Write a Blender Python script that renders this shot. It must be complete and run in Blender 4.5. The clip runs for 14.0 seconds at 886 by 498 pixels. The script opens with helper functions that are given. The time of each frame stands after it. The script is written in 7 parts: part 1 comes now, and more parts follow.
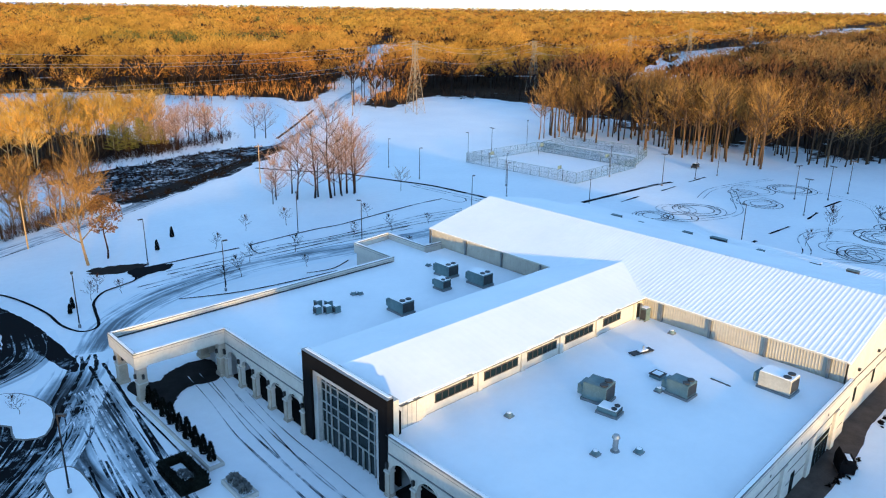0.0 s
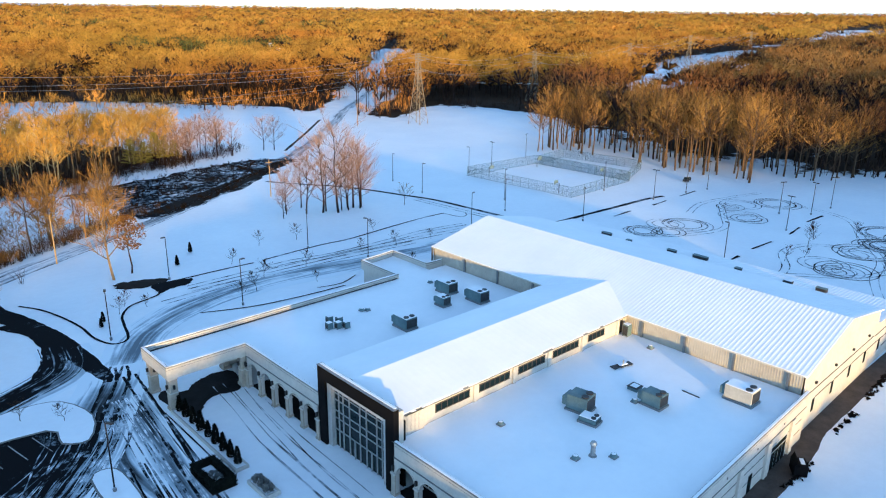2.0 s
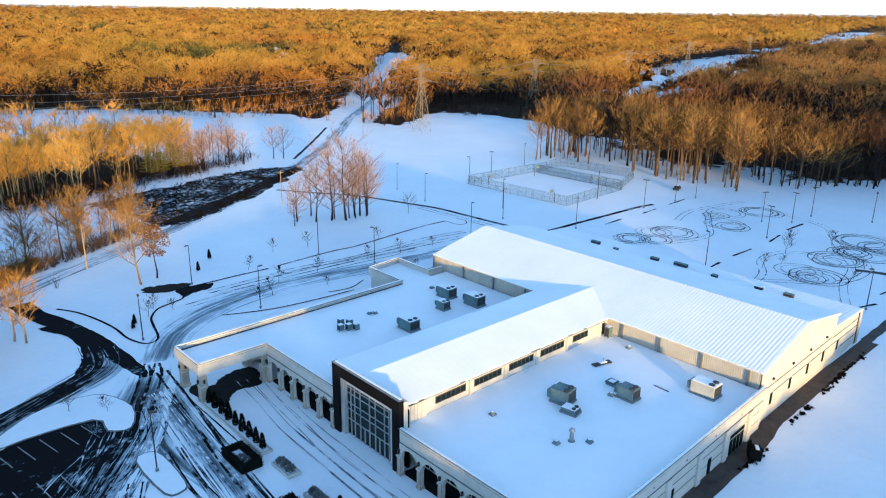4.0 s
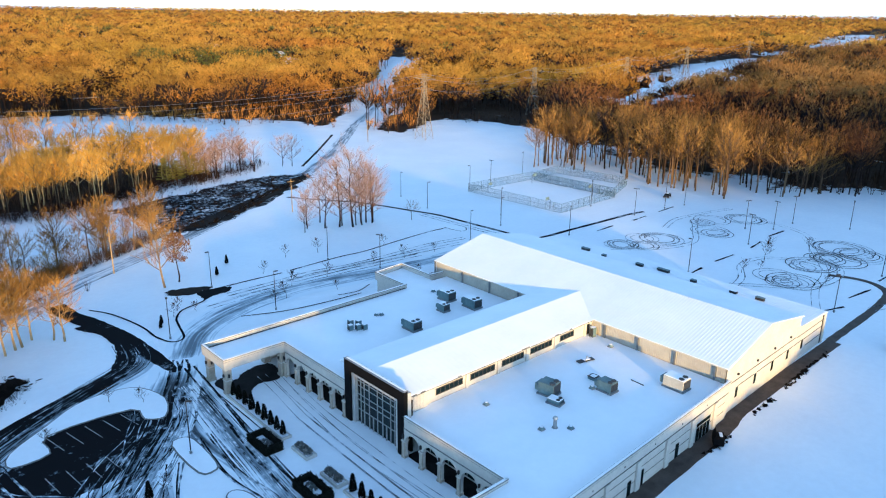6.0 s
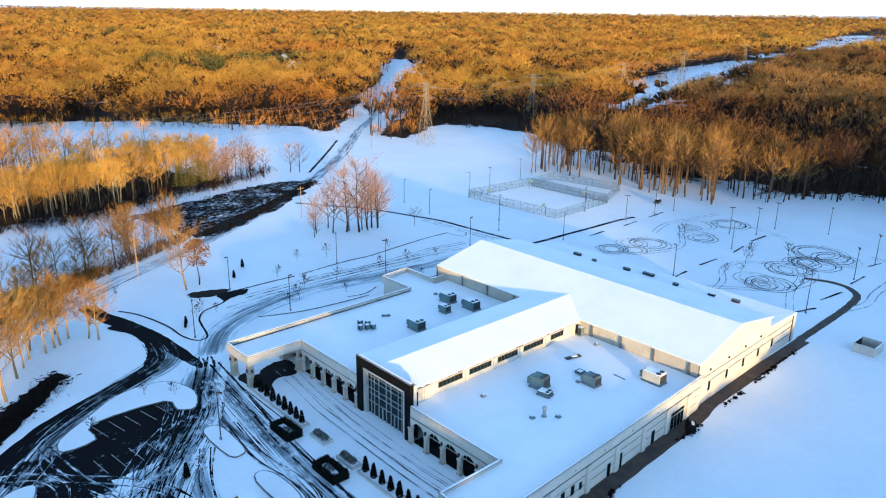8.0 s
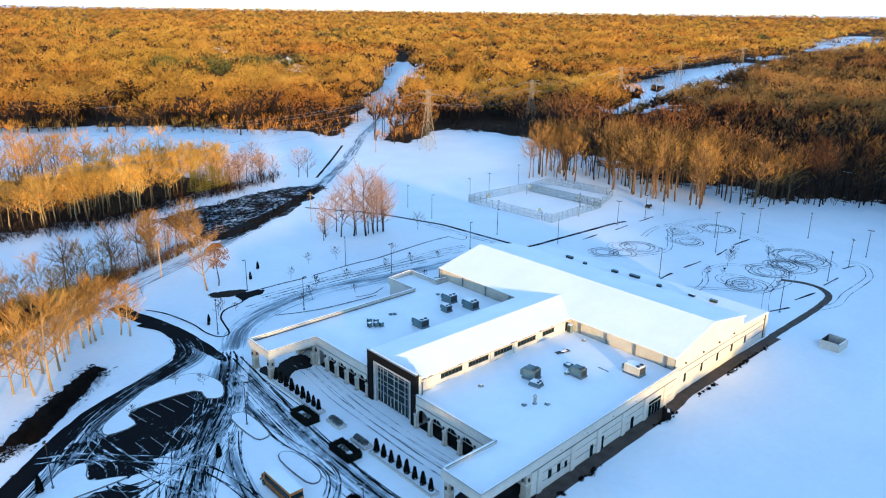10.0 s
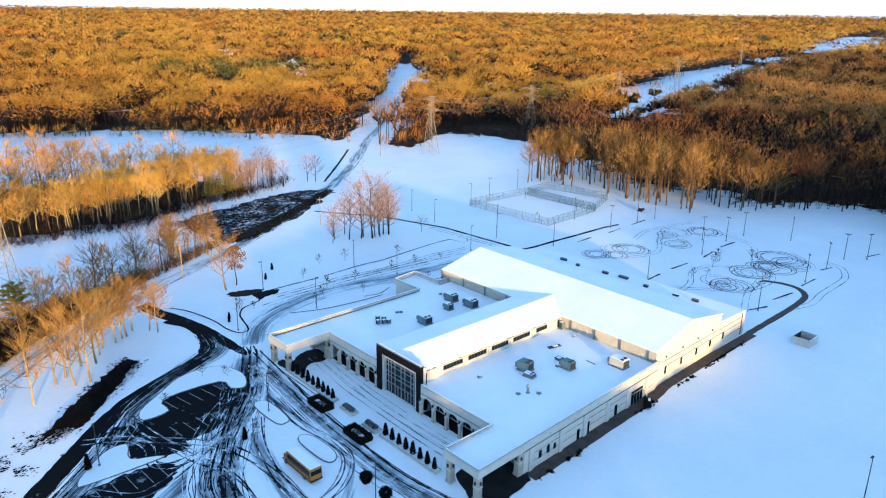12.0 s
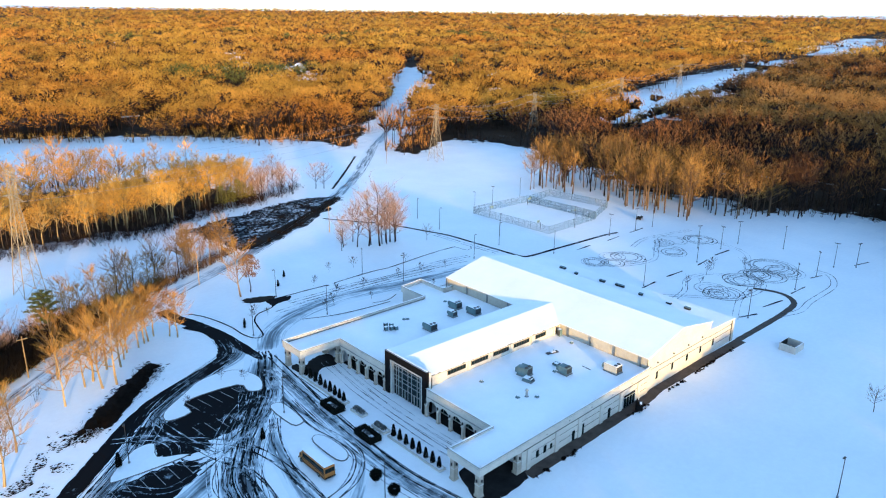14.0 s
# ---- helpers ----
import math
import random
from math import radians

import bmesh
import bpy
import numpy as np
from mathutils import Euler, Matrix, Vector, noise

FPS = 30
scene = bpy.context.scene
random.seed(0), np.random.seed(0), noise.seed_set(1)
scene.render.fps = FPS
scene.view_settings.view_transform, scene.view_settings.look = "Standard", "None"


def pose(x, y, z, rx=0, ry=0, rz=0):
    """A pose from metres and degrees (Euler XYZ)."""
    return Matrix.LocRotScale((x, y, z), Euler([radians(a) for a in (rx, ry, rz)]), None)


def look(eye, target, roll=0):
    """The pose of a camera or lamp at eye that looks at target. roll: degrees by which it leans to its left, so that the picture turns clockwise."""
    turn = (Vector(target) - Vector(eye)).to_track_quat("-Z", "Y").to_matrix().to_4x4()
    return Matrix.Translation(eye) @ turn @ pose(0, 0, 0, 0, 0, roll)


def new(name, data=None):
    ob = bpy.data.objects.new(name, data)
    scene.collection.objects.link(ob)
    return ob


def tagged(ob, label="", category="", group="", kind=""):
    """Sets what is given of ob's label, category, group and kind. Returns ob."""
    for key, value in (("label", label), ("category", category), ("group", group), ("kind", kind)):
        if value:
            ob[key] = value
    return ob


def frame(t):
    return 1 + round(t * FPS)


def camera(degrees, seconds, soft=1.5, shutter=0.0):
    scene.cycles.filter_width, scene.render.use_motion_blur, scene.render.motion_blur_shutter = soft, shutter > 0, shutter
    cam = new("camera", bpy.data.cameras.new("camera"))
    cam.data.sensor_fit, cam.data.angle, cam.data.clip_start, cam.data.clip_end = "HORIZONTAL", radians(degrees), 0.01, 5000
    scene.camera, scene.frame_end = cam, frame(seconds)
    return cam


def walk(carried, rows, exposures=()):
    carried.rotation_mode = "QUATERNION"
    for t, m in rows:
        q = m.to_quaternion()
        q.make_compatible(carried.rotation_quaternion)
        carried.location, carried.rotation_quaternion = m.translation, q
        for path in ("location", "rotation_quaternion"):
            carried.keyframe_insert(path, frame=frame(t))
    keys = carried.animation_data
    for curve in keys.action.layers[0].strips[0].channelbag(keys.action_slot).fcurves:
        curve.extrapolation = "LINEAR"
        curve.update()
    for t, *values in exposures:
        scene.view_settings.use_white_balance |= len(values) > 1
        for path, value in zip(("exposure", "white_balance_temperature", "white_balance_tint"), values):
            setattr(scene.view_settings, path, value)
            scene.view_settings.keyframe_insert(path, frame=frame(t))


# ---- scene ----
cam = camera(62.0, 14.0, soft=1.1)
PATH = [
    (0, (57.10, 37.85, 46.20), (122.11, 107.34, 15.45), 0.74),
    (0.5, (55.92, 36.47, 47.81), (120.85, 106.02, 17.06), 0.74),
    (1, (54.59, 34.95, 49.43), (119.44, 104.57, 18.65), 0.74),
    (1.5, (53.10, 33.22, 51.01), (117.88, 102.90, 20.22), 0.74),
    (2, (51.44, 31.30, 52.48), (116.15, 101.04, 21.69), 0.74),
    (2.5, (49.66, 29.18, 53.81), (114.32, 98.97, 23.00), 0.74),
    (3, (47.79, 27.02, 55.15), (112.38, 96.87, 24.34), 0.74),
    (5.5, (38.13, 15.56, 61.81), (102.30, 85.87, 31.17), 0.74),
    (6, (36.14, 13.29, 63.16), (100.28, 83.62, 32.50), 0.74),
    (6.5, (34.06, 11.09, 64.60), (98.17, 81.43, 33.91), 0.74),
    (7, (31.92, 8.93, 66.01), (96.00, 79.29, 35.29), 0.74),
    (7.5, (29.78, 6.60, 67.46), (93.85, 76.95, 36.69), 0.74),
    (8, (27.56, 4.24, 68.91), (91.61, 74.59, 38.10), 0.74),
    (10.5, (15.69, -8.50, 76.20), (79.53, 61.97, 45.24), 0.74),
    (11, (13.30, -11.05, 77.68), (77.07, 59.46, 46.68), 0.74),
    (11.5, (10.95, -13.65, 79.10), (74.66, 56.90, 48.05), 0.74),
    (12, (8.67, -16.25, 80.49), (72.31, 54.34, 49.39), 0.74),
    (12.5, (6.53, -18.62, 81.83), (70.09, 52.03, 50.69), 0.74),
    (13, (4.76, -20.48, 83.29), (68.21, 50.26, 52.13), 0.74),
    (13.5, (3.47, -21.87, 84.84), (66.79, 48.99, 53.68), 0.74),
    (14, (2.57, -22.96, 86.47), (65.75, 48.03, 55.33), 0.74),
]
walk(cam, [(t, look(eye, target, roll)) for t, eye, target, roll in PATH], [(0.0, 2.39, 4900, -1), (14.0, 2.65, 5000, -1)])

# ---- world and sun ----
SUN_FROM = Vector((-0.42, -0.905, 0.078)).normalized()
world = bpy.data.worlds.new("winter_sky")
scene.world = world
world.use_nodes = True
wn = world.node_tree
sky = wn.nodes.new("ShaderNodeTexSky")
sky.sky_type = "NISHITA"
sky.sun_disc = False
sky.sun_elevation = math.asin(SUN_FROM.z)
sky.sun_rotation = math.atan2(SUN_FROM.x, SUN_FROM.y)
sky.air_density, sky.dust_density, sky.ozone_density = 1.0, 0.3, 3.0
pale, grey = wn.nodes.new("ShaderNodeMix"), wn.nodes.new("ShaderNodeRGBToBW")
pale.data_type = "RGBA"
pale.inputs[0].default_value = 0.52
wn.links.new(sky.outputs[0], grey.inputs[0])
wn.links.new(sky.outputs[0], pale.inputs[6])
wn.links.new(grey.outputs[0], pale.inputs[7])
wn.links.new(pale.outputs[2], wn.nodes["Background"].inputs[0])
wn.nodes["Background"].inputs[1].default_value = 0.165
sun_data = bpy.data.lights.new("sun", "SUN")
sun_data.energy, sun_data.angle, sun_data.color = 1.92, radians(0.9), (1.0, 0.52, 0.13)
sun = new("sun", sun_data)
sun.matrix_world = look((0, 0, 300), Vector((0, 0, 300)) - SUN_FROM)


# ---- materials ----
def material(name, rough=0.8, metal=0.0):
    m = bpy.data.materials.new(name)
    m.use_nodes = True
    b = m.node_tree.nodes["Principled BSDF"]
    b.inputs["Roughness"].default_value, b.inputs["Metallic"].default_value = rough, metal
    return m, m.node_tree, b


def noise_node(nt, scale, detail=5.0, rough=0.6, coords="Object"):
    tc, nz = nt.nodes.new("ShaderNodeTexCoord"), nt.nodes.new("ShaderNodeTexNoise")
    nz.inputs["Scale"].default_value, nz.inputs["Detail"].default_value, nz.inputs["Roughness"].default_value = scale, detail, rough
    nt.links.new(tc.outputs[coords], nz.inputs["Vector"])
    return nz


def ramp(nt, source, stops):
    r = nt.nodes.new("ShaderNodeValToRGB")
    while len(r.color_ramp.elements) < len(stops):
        r.color_ramp.elements.new(0.5)
    for e, (p, c) in zip(r.color_ramp.elements, stops):
        e.position, e.color = p, (*c, 1)
    nt.links.new(source, r.inputs[0])
    return r


def mixed(nt, fac, a, b, how="MIX"):
    m = nt.nodes.new("ShaderNodeMix")
    m.data_type, m.blend_type = "RGBA", how
    for k, v in ((0, fac), (6, a), (7, b)):
        if isinstance(v, (int, float)):
            m.inputs[k].default_value = v
        elif isinstance(v, tuple):
            m.inputs[k].default_value = (*v, 1)
        else:
            nt.links.new(v, m.inputs[k])
    return m.outputs[2]


def bump(nt, b, height, strength=0.3, distance=0.05):
    n = nt.nodes.new("ShaderNodeBump")
    n.inputs["Strength"].default_value, n.inputs["Distance"].default_value = strength, distance
    nt.links.new(height, n.inputs["Height"])
    nt.links.new(n.outputs[0], b.inputs["Normal"])


def varied(name, c1, c2, scale, rough=0.8, metal=0.0, relief=0.2, fine=8.0, depth=0.02, gloss=0.5, grain=0.8):
    """Two colours in large patches, a fine grain over them, and fine relief."""
    m, nt, b = material(name, rough, metal)
    b.inputs["Specular IOR Level"].default_value = gloss
    big, small = noise_node(nt, scale), noise_node(nt, scale * fine, 6.0, 0.7)
    r = ramp(nt, big.outputs[0], [(0.3, c1), (0.7, c2)])
    g = ramp(nt, small.outputs[0], [(0.25, (grain, grain, grain)), (0.75, (1.0, 1.0, 1.0))])
    nt.links.new(mixed(nt, 1.0, r.outputs[0], g.outputs[0], "MULTIPLY"), b.inputs["Base Color"])
    bump(nt, b, small.outputs[0], relief, depth)
    return m


def twig_material(name, c1, c2, low=0.6, gaps=0.0):
    """Bark and twigs; every tree and every loose twig has a shade of its own. gaps: how much of a twig spray is open air; sprays also pass light on."""
    m, nt, b = material(name, 0.85)
    b.inputs["Specular IOR Level"].default_value = 0.1
    oi, geo = nt.nodes.new("ShaderNodeObjectInfo"), nt.nodes.new("ShaderNodeNewGeometry")
    n = noise_node(nt, 0.06, 3.0)
    add = nt.nodes.new("ShaderNodeMath")
    add.operation = "ADD"
    nt.links.new(n.outputs[0], add.inputs[0])
    half = nt.nodes.new("ShaderNodeMath")
    half.operation = "MULTIPLY_ADD"
    half.inputs[1].default_value, half.inputs[2].default_value = 0.5, -0.25
    nt.links.new(oi.outputs["Random"], half.inputs[0])
    nt.links.new(half.outputs[0], add.inputs[1])
    r = ramp(nt, add.outputs[0], [(0.2, c1), (0.8, c2)])
    wide = noise_node(nt, 0.004, 3.0)
    tone = ramp(nt, wide.outputs[0], [(0.38, (1.0, 0.82, 0.75)), (0.5, (1.0, 1.0, 1.0)), (0.62, (1.0, 1.08, 0.9))])
    toned = mixed(nt, 1.0, r.outputs[0], tone.outputs[0], "MULTIPLY")
    g = ramp(nt, geo.outputs["Random Per Island"], [(0.0, (low, low, low)), (1.0, (1.0, 1.0, 1.0))])
    own, gain, scaled = nt.nodes.new("ShaderNodeAttribute"), nt.nodes.new("ShaderNodeMath"), nt.nodes.new("ShaderNodeVectorMath")
    own.attribute_name, gain.operation, scaled.operation = "tone", "MULTIPLY_ADD", "SCALE"
    gain.inputs[1].default_value, gain.inputs[2].default_value = 0.5, 1.0
    nt.links.new(own.outputs["Fac"], gain.inputs[0])
    nt.links.new(mixed(nt, 1.0, toned, g.outputs[0], "MULTIPLY"), scaled.inputs[0])
    nt.links.new(gain.outputs[0], scaled.inputs["Scale"])
    nt.links.new(scaled.outputs[0], b.inputs["Base Color"])
    if gaps:
        through_light, both, air, spray = (nt.nodes.new("ShaderNode" + k) for k in ("BsdfTranslucent", "MixShader", "BsdfTransparent", "MixShader"))
        nt.links.new(scaled.outputs[0], through_light.inputs["Color"])
        both.inputs[0].default_value, spray.inputs[0].default_value = 0.45, gaps
        nt.links.new(b.outputs[0], both.inputs[1])
        nt.links.new(through_light.outputs[0], both.inputs[2])
        nt.links.new(both.outputs[0], spray.inputs[1])
        nt.links.new(air.outputs[0], spray.inputs[2])
        nt.links.new(spray.outputs[0], nt.nodes["Material Output"].inputs[0])
    return m


SNOW = varied("snow", (0.80, 0.83, 0.87), (0.88, 0.90, 0.92), 0.05, 0.65, relief=0.3, fine=14, depth=0.15, grain=0.93)
ROOF_SNOW = varied("roof_snow", (0.81, 0.835, 0.865), (0.90, 0.91, 0.925), 0.09, 0.6, relief=0.16, fine=14, depth=0.05, grain=0.96)
ASPHALT = varied("asphalt", (0.010, 0.010, 0.011), (0.024, 0.023, 0.023), 0.3, 0.85, relief=0.2, gloss=0.05)
CONCRETE = varied("concrete", (0.13, 0.13, 0.13), (0.22, 0.22, 0.21), 0.4, 0.85)
STUCCO = varied("stucco", (0.47, 0.45, 0.41), (0.56, 0.54, 0.49), 0.25, 0.85, relief=0.15)
STONE = varied("column_stone", (0.30, 0.27, 0.22), (0.43, 0.39, 0.33), 0.8, 0.8, relief=0.4)
METAL_WALL = varied("metal_cladding", (0.40, 0.37, 0.31), (0.47, 0.44, 0.37), 0.2, 0.6, relief=0.05)
DARK_CLAD = varied("black_cladding", (0.004, 0.004, 0.005), (0.008, 0.008, 0.009), 0.3, 0.85, relief=0.05, gloss=0.08)
FLASHING = varied("grey_flashing", (0.16, 0.17, 0.18), (0.26, 0.27, 0.28), 0.5, 0.45, 0.6, relief=0.05)
FRAME = varied("aluminium_frame", (0.45, 0.45, 0.44), (0.58, 0.57, 0.55), 0.5, 0.4, 0.3, relief=0.03)
MULLION = varied("grey_mullion", (0.26, 0.27, 0.27), (0.36, 0.37, 0.36), 0.5, 0.5, 0.1, relief=0.03)
BRONZE = varied("bronze_window_frame", (0.06, 0.045, 0.035), (0.10, 0.08, 0.065), 1.0, 0.5, 0.2)
UNIT = varied("galvanised_casing", (0.075, 0.125, 0.14), (0.15, 0.22, 0.235), 0.6, 0.6, 0.0, relief=0.05)
UNIT_DARK = varied("dark_coil", (0.02, 0.022, 0.025), (0.05, 0.052, 0.055), 2.0, 0.6, 0.3)
POLE = varied("dark_bronze_paint", (0.010, 0.010, 0.011), (0.022, 0.021, 0.021), 1.0, 0.5, 0.2)
GALV = varied("galvanised_steel", (0.30, 0.31, 0.32), (0.42, 0.43, 0.44), 1.0, 0.45, 0.7)
# Tan tint puts warm sunlight into the steel's colour.
TOWER = varied("sun_tinted_tower_steel", (0.20, 0.165, 0.11), (0.30, 0.25, 0.17), 1.0, 0.7, relief=0.05)
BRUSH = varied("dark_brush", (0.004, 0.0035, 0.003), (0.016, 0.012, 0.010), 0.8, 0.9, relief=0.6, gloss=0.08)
MULCH = varied("dark_mulch", (0.012, 0.010, 0.009), (0.03, 0.025, 0.02), 1.0, 0.9, relief=0.5, gloss=0.08)
EVERGREEN = varied("evergreen", (0.0035, 0.005, 0.004), (0.009, 0.011, 0.008), 0.6, 0.8, gloss=0.08)
PINE = varied("pine_needles", (0.06, 0.075, 0.02), (0.12, 0.12, 0.035), 0.1, 0.8, gloss=0.08)
# Lighter copy of the pine needles, low sun put into the colour.
SUNLIT_PINE = varied("sunlit_pine_needles", (0.15, 0.13, 0.025), (0.27, 0.22, 0.045), 0.1, 0.8, gloss=0.08)
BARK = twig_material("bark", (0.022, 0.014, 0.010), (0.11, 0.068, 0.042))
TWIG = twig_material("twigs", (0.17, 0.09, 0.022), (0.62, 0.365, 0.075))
# Darker than MID_TWIG: the east wood's shade is in this colour.
EAST_TWIG = twig_material("shaded_wood_twigs", (0.12, 0.055, 0.019), (0.38, 0.195, 0.06), 0.84, 0.06)
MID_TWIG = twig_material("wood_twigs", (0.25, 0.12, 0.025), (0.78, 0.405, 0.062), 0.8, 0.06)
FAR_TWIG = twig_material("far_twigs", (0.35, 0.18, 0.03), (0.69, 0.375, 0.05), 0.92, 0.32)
# FAR_TWIG darkened, so the eastern forest looks shaded.
FAR_SHADED = twig_material("far_shaded_twigs", (0.19, 0.105, 0.034), (0.42, 0.24, 0.066), 0.92, 0.25)
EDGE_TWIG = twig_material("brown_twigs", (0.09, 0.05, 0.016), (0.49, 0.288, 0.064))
# Lighter bark: sun on the wood-edge trunks is in the colour.
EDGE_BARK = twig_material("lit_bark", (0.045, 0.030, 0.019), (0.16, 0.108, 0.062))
# Darkened twig colour for edge trees that stand in shade.
SHADED_TWIG = twig_material("shaded_twigs", (0.05, 0.024, 0.012), (0.17, 0.088, 0.038))
# Palest bark, for trunks and poles with sun painted into them.
SUNLIT_BARK = twig_material("sunlit_bark", (0.19, 0.14, 0.075), (0.43, 0.325, 0.175))
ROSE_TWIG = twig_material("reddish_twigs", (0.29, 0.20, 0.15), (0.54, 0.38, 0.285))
# Near-black bark; also stands in for shade on trunks and inside crowns.
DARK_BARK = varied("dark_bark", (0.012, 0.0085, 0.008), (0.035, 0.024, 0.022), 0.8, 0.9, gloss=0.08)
WET_PATH = varied("wet_brown_asphalt", (0.05, 0.04, 0.034), (0.10, 0.08, 0.066), 0.5, 0.7, gloss=0.15)
GREY_SHRUB = varied("dry_grey_shrub", (0.10, 0.11, 0.11), (0.24, 0.25, 0.25), 2.0, 0.9, gloss=0.08)
DRY_LEAF = varied("dry_oak_leaves", (0.10, 0.05, 0.018), (0.22, 0.11, 0.035), 0.5, 0.85, gloss=0.08)
BUS_YELLOW = varied("yellow_paint", (0.30, 0.12, 0.008), (0.36, 0.145, 0.012), 1.0, 0.5)
RUBBER = varied("rubber", (0.015, 0.015, 0.015), (0.03, 0.03, 0.03), 2.0, 0.8, gloss=0.08)
WHITE_LINE = varied("line_paint", (0.10, 0.10, 0.10), (0.4, 0.4, 0.4), 1.0, 0.7)
GLASS, _nt, _b = material("window_glass", 0.08)
_b.inputs["Base Color"].default_value = (0.006, 0.014, 0.017, 1)
_b.inputs["Specular IOR Level"].default_value = 0.16


def slush_material(name, cut, scale):
    """Asphalt with packed snow left on it in streaks."""
    m, nt, b = material(name, 0.85)
    b.inputs["Specular IOR Level"].default_value = 0.03
    n = noise_node(nt, scale, 8.0, 0.7)
    n2 = noise_node(nt, 0.12, 4.0)
    add = nt.nodes.new("ShaderNodeMath")
    add.operation = "MULTIPLY_ADD"
    add.inputs[1].default_value = 0.6
    nt.links.new(n2.outputs[0], add.inputs[0])
    nt.links.new(n.outputs[0], add.inputs[2])
    half = nt.nodes.new("ShaderNodeMath")
    half.operation = "MULTIPLY"
    half.inputs[1].default_value = 0.5
    nt.links.new(add.outputs[0], half.inputs[0])
    r = ramp(nt, half.outputs[0], [(cut - 0.01, (0.007, 0.0075, 0.009)), (cut + 0.035, (0.22, 0.26, 0.30)), (cut + 0.10, (0.8, 0.83, 0.87))])
    nt.links.new(r.outputs[0], b.inputs["Base Color"])
    bump(nt, b, n.outputs[0], 0.3, 0.05)
    return m


TRACK = slush_material("wheel_track_slush", 0.425, 0.5)
FAINT = slush_material("faint_track_slush", 0.37, 0.4)
CLEARED = slush_material("swept_asphalt", 0.505, 0.3)
BARE = slush_material("cleared_asphalt", 0.455, 0.35)


def streak_material(name, cut, soft, dark=(0.012, 0.013, 0.015)):
    """Snow driven over by many wheels: dark streaks run along the lane and fade out to its edges."""
    m, nt, b = material(name, 0.85)
    b.inputs["Specular IOR Level"].default_value = 0.1
    uv = nt.nodes.new("ShaderNodeUVMap")
    fine, wide = nt.nodes.new("ShaderNodeTexNoise"), nt.nodes.new("ShaderNodeTexNoise")
    for nz, sx, sy, detail in ((fine, 0.07, 1.25, 7.0), (wide, 0.03, 0.28, 3.0)):
        mp = nt.nodes.new("ShaderNodeMapping")
        mp.inputs["Scale"].default_value = (sx, sy, 1)
        nt.links.new(uv.outputs[0], mp.inputs[0])
        nt.links.new(mp.outputs[0], nz.inputs["Vector"])
        nz.inputs["Scale"].default_value, nz.inputs["Detail"].default_value = 1.0, detail
        nz.inputs["Distortion"].default_value = 0.5
    patchy = noise_node(nt, 0.25, 5.0, 0.7)
    total = None
    for source, k in ((fine.outputs[0], 1.0), (wide.outputs[0], 0.7), (patchy.outputs[0], 0.35)):
        ma = nt.nodes.new("ShaderNodeMath")
        ma.operation = "MULTIPLY_ADD"
        ma.inputs[1].default_value = k
        nt.links.new(source, ma.inputs[0])
        if total is None:
            ma.inputs[2].default_value = 0.0
        else:
            nt.links.new(total, ma.inputs[2])
        total = ma.outputs[0]
    att = nt.nodes.new("ShaderNodeAttribute")
    att.attribute_name = "edge"
    fade = nt.nodes.new("ShaderNodeMath")
    fade.operation = "MULTIPLY_ADD"
    fade.inputs[1].default_value = 0.5
    nt.links.new(att.outputs["Fac"], fade.inputs[0])
    nt.links.new(total, fade.inputs[2])
    half = nt.nodes.new("ShaderNodeMath")
    half.operation = "MULTIPLY"
    half.inputs[1].default_value = 0.5
    nt.links.new(fade.outputs[0], half.inputs[0])
    r = ramp(nt, half.outputs[0], [(cut, dark), (cut + soft * 0.35, (max(0.16, dark[0]), max(0.19, dark[1]), max(0.22, dark[2]))), (cut + soft * 0.7, (0.42, 0.48, 0.54)), (cut + soft, (0.78, 0.82, 0.86))])
    nt.links.new(r.outputs[0], b.inputs["Base Color"])
    bump(nt, b, fine.outputs[0], 0.3, 0.05)
    return m


STREAK = streak_material("driven_slush", 0.41, 0.25)
STREAK_LIGHT = streak_material("driven_snow", 0.372, 0.26)
STREAK_PALE = streak_material("packed_road_snow", 0.36, 0.24, (0.16, 0.18, 0.21))


def floor_material(name):
    """Brown leaf litter darkened for canopy shade, snow in blotches towards the wood's edge."""
    m, nt, b = material(name, 0.95)
    b.inputs["Specular IOR Level"].default_value = 0.06
    big, small = noise_node(nt, 0.09, 6.0, 0.7), noise_node(nt, 0.03, 5.0)
    # Litter tones lowered to near-black in place of shade from the crowns.
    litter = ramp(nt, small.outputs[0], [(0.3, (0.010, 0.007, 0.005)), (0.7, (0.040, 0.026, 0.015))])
    att = nt.nodes.new("ShaderNodeAttribute")
    att.attribute_name = "edge"
    add = nt.nodes.new("ShaderNodeMath")
    add.operation = "MULTIPLY_ADD"
    add.inputs[1].default_value = 0.75
    nt.links.new(att.outputs["Fac"], add.inputs[0])
    nt.links.new(big.outputs[0], add.inputs[2])
    fac = ramp(nt, add.outputs[0], [(0.66, (0, 0, 0)), (0.76, (1, 1, 1))])
    nt.links.new(mixed(nt, fac.outputs[0], litter.outputs[0], (0.78, 0.81, 0.85)), b.inputs["Base Color"])
    bump(nt, b, big.outputs[0], 0.5, 0.2)
    return m


FLOOR = floor_material("wood_floor")
MARSH = slush_material("marsh_brush", 0.40, 0.55)
CREAM = varied("cream_casing", (0.42, 0.40, 0.34), (0.52, 0.50, 0.43), 0.6, 0.5, 0.1, relief=0.05)


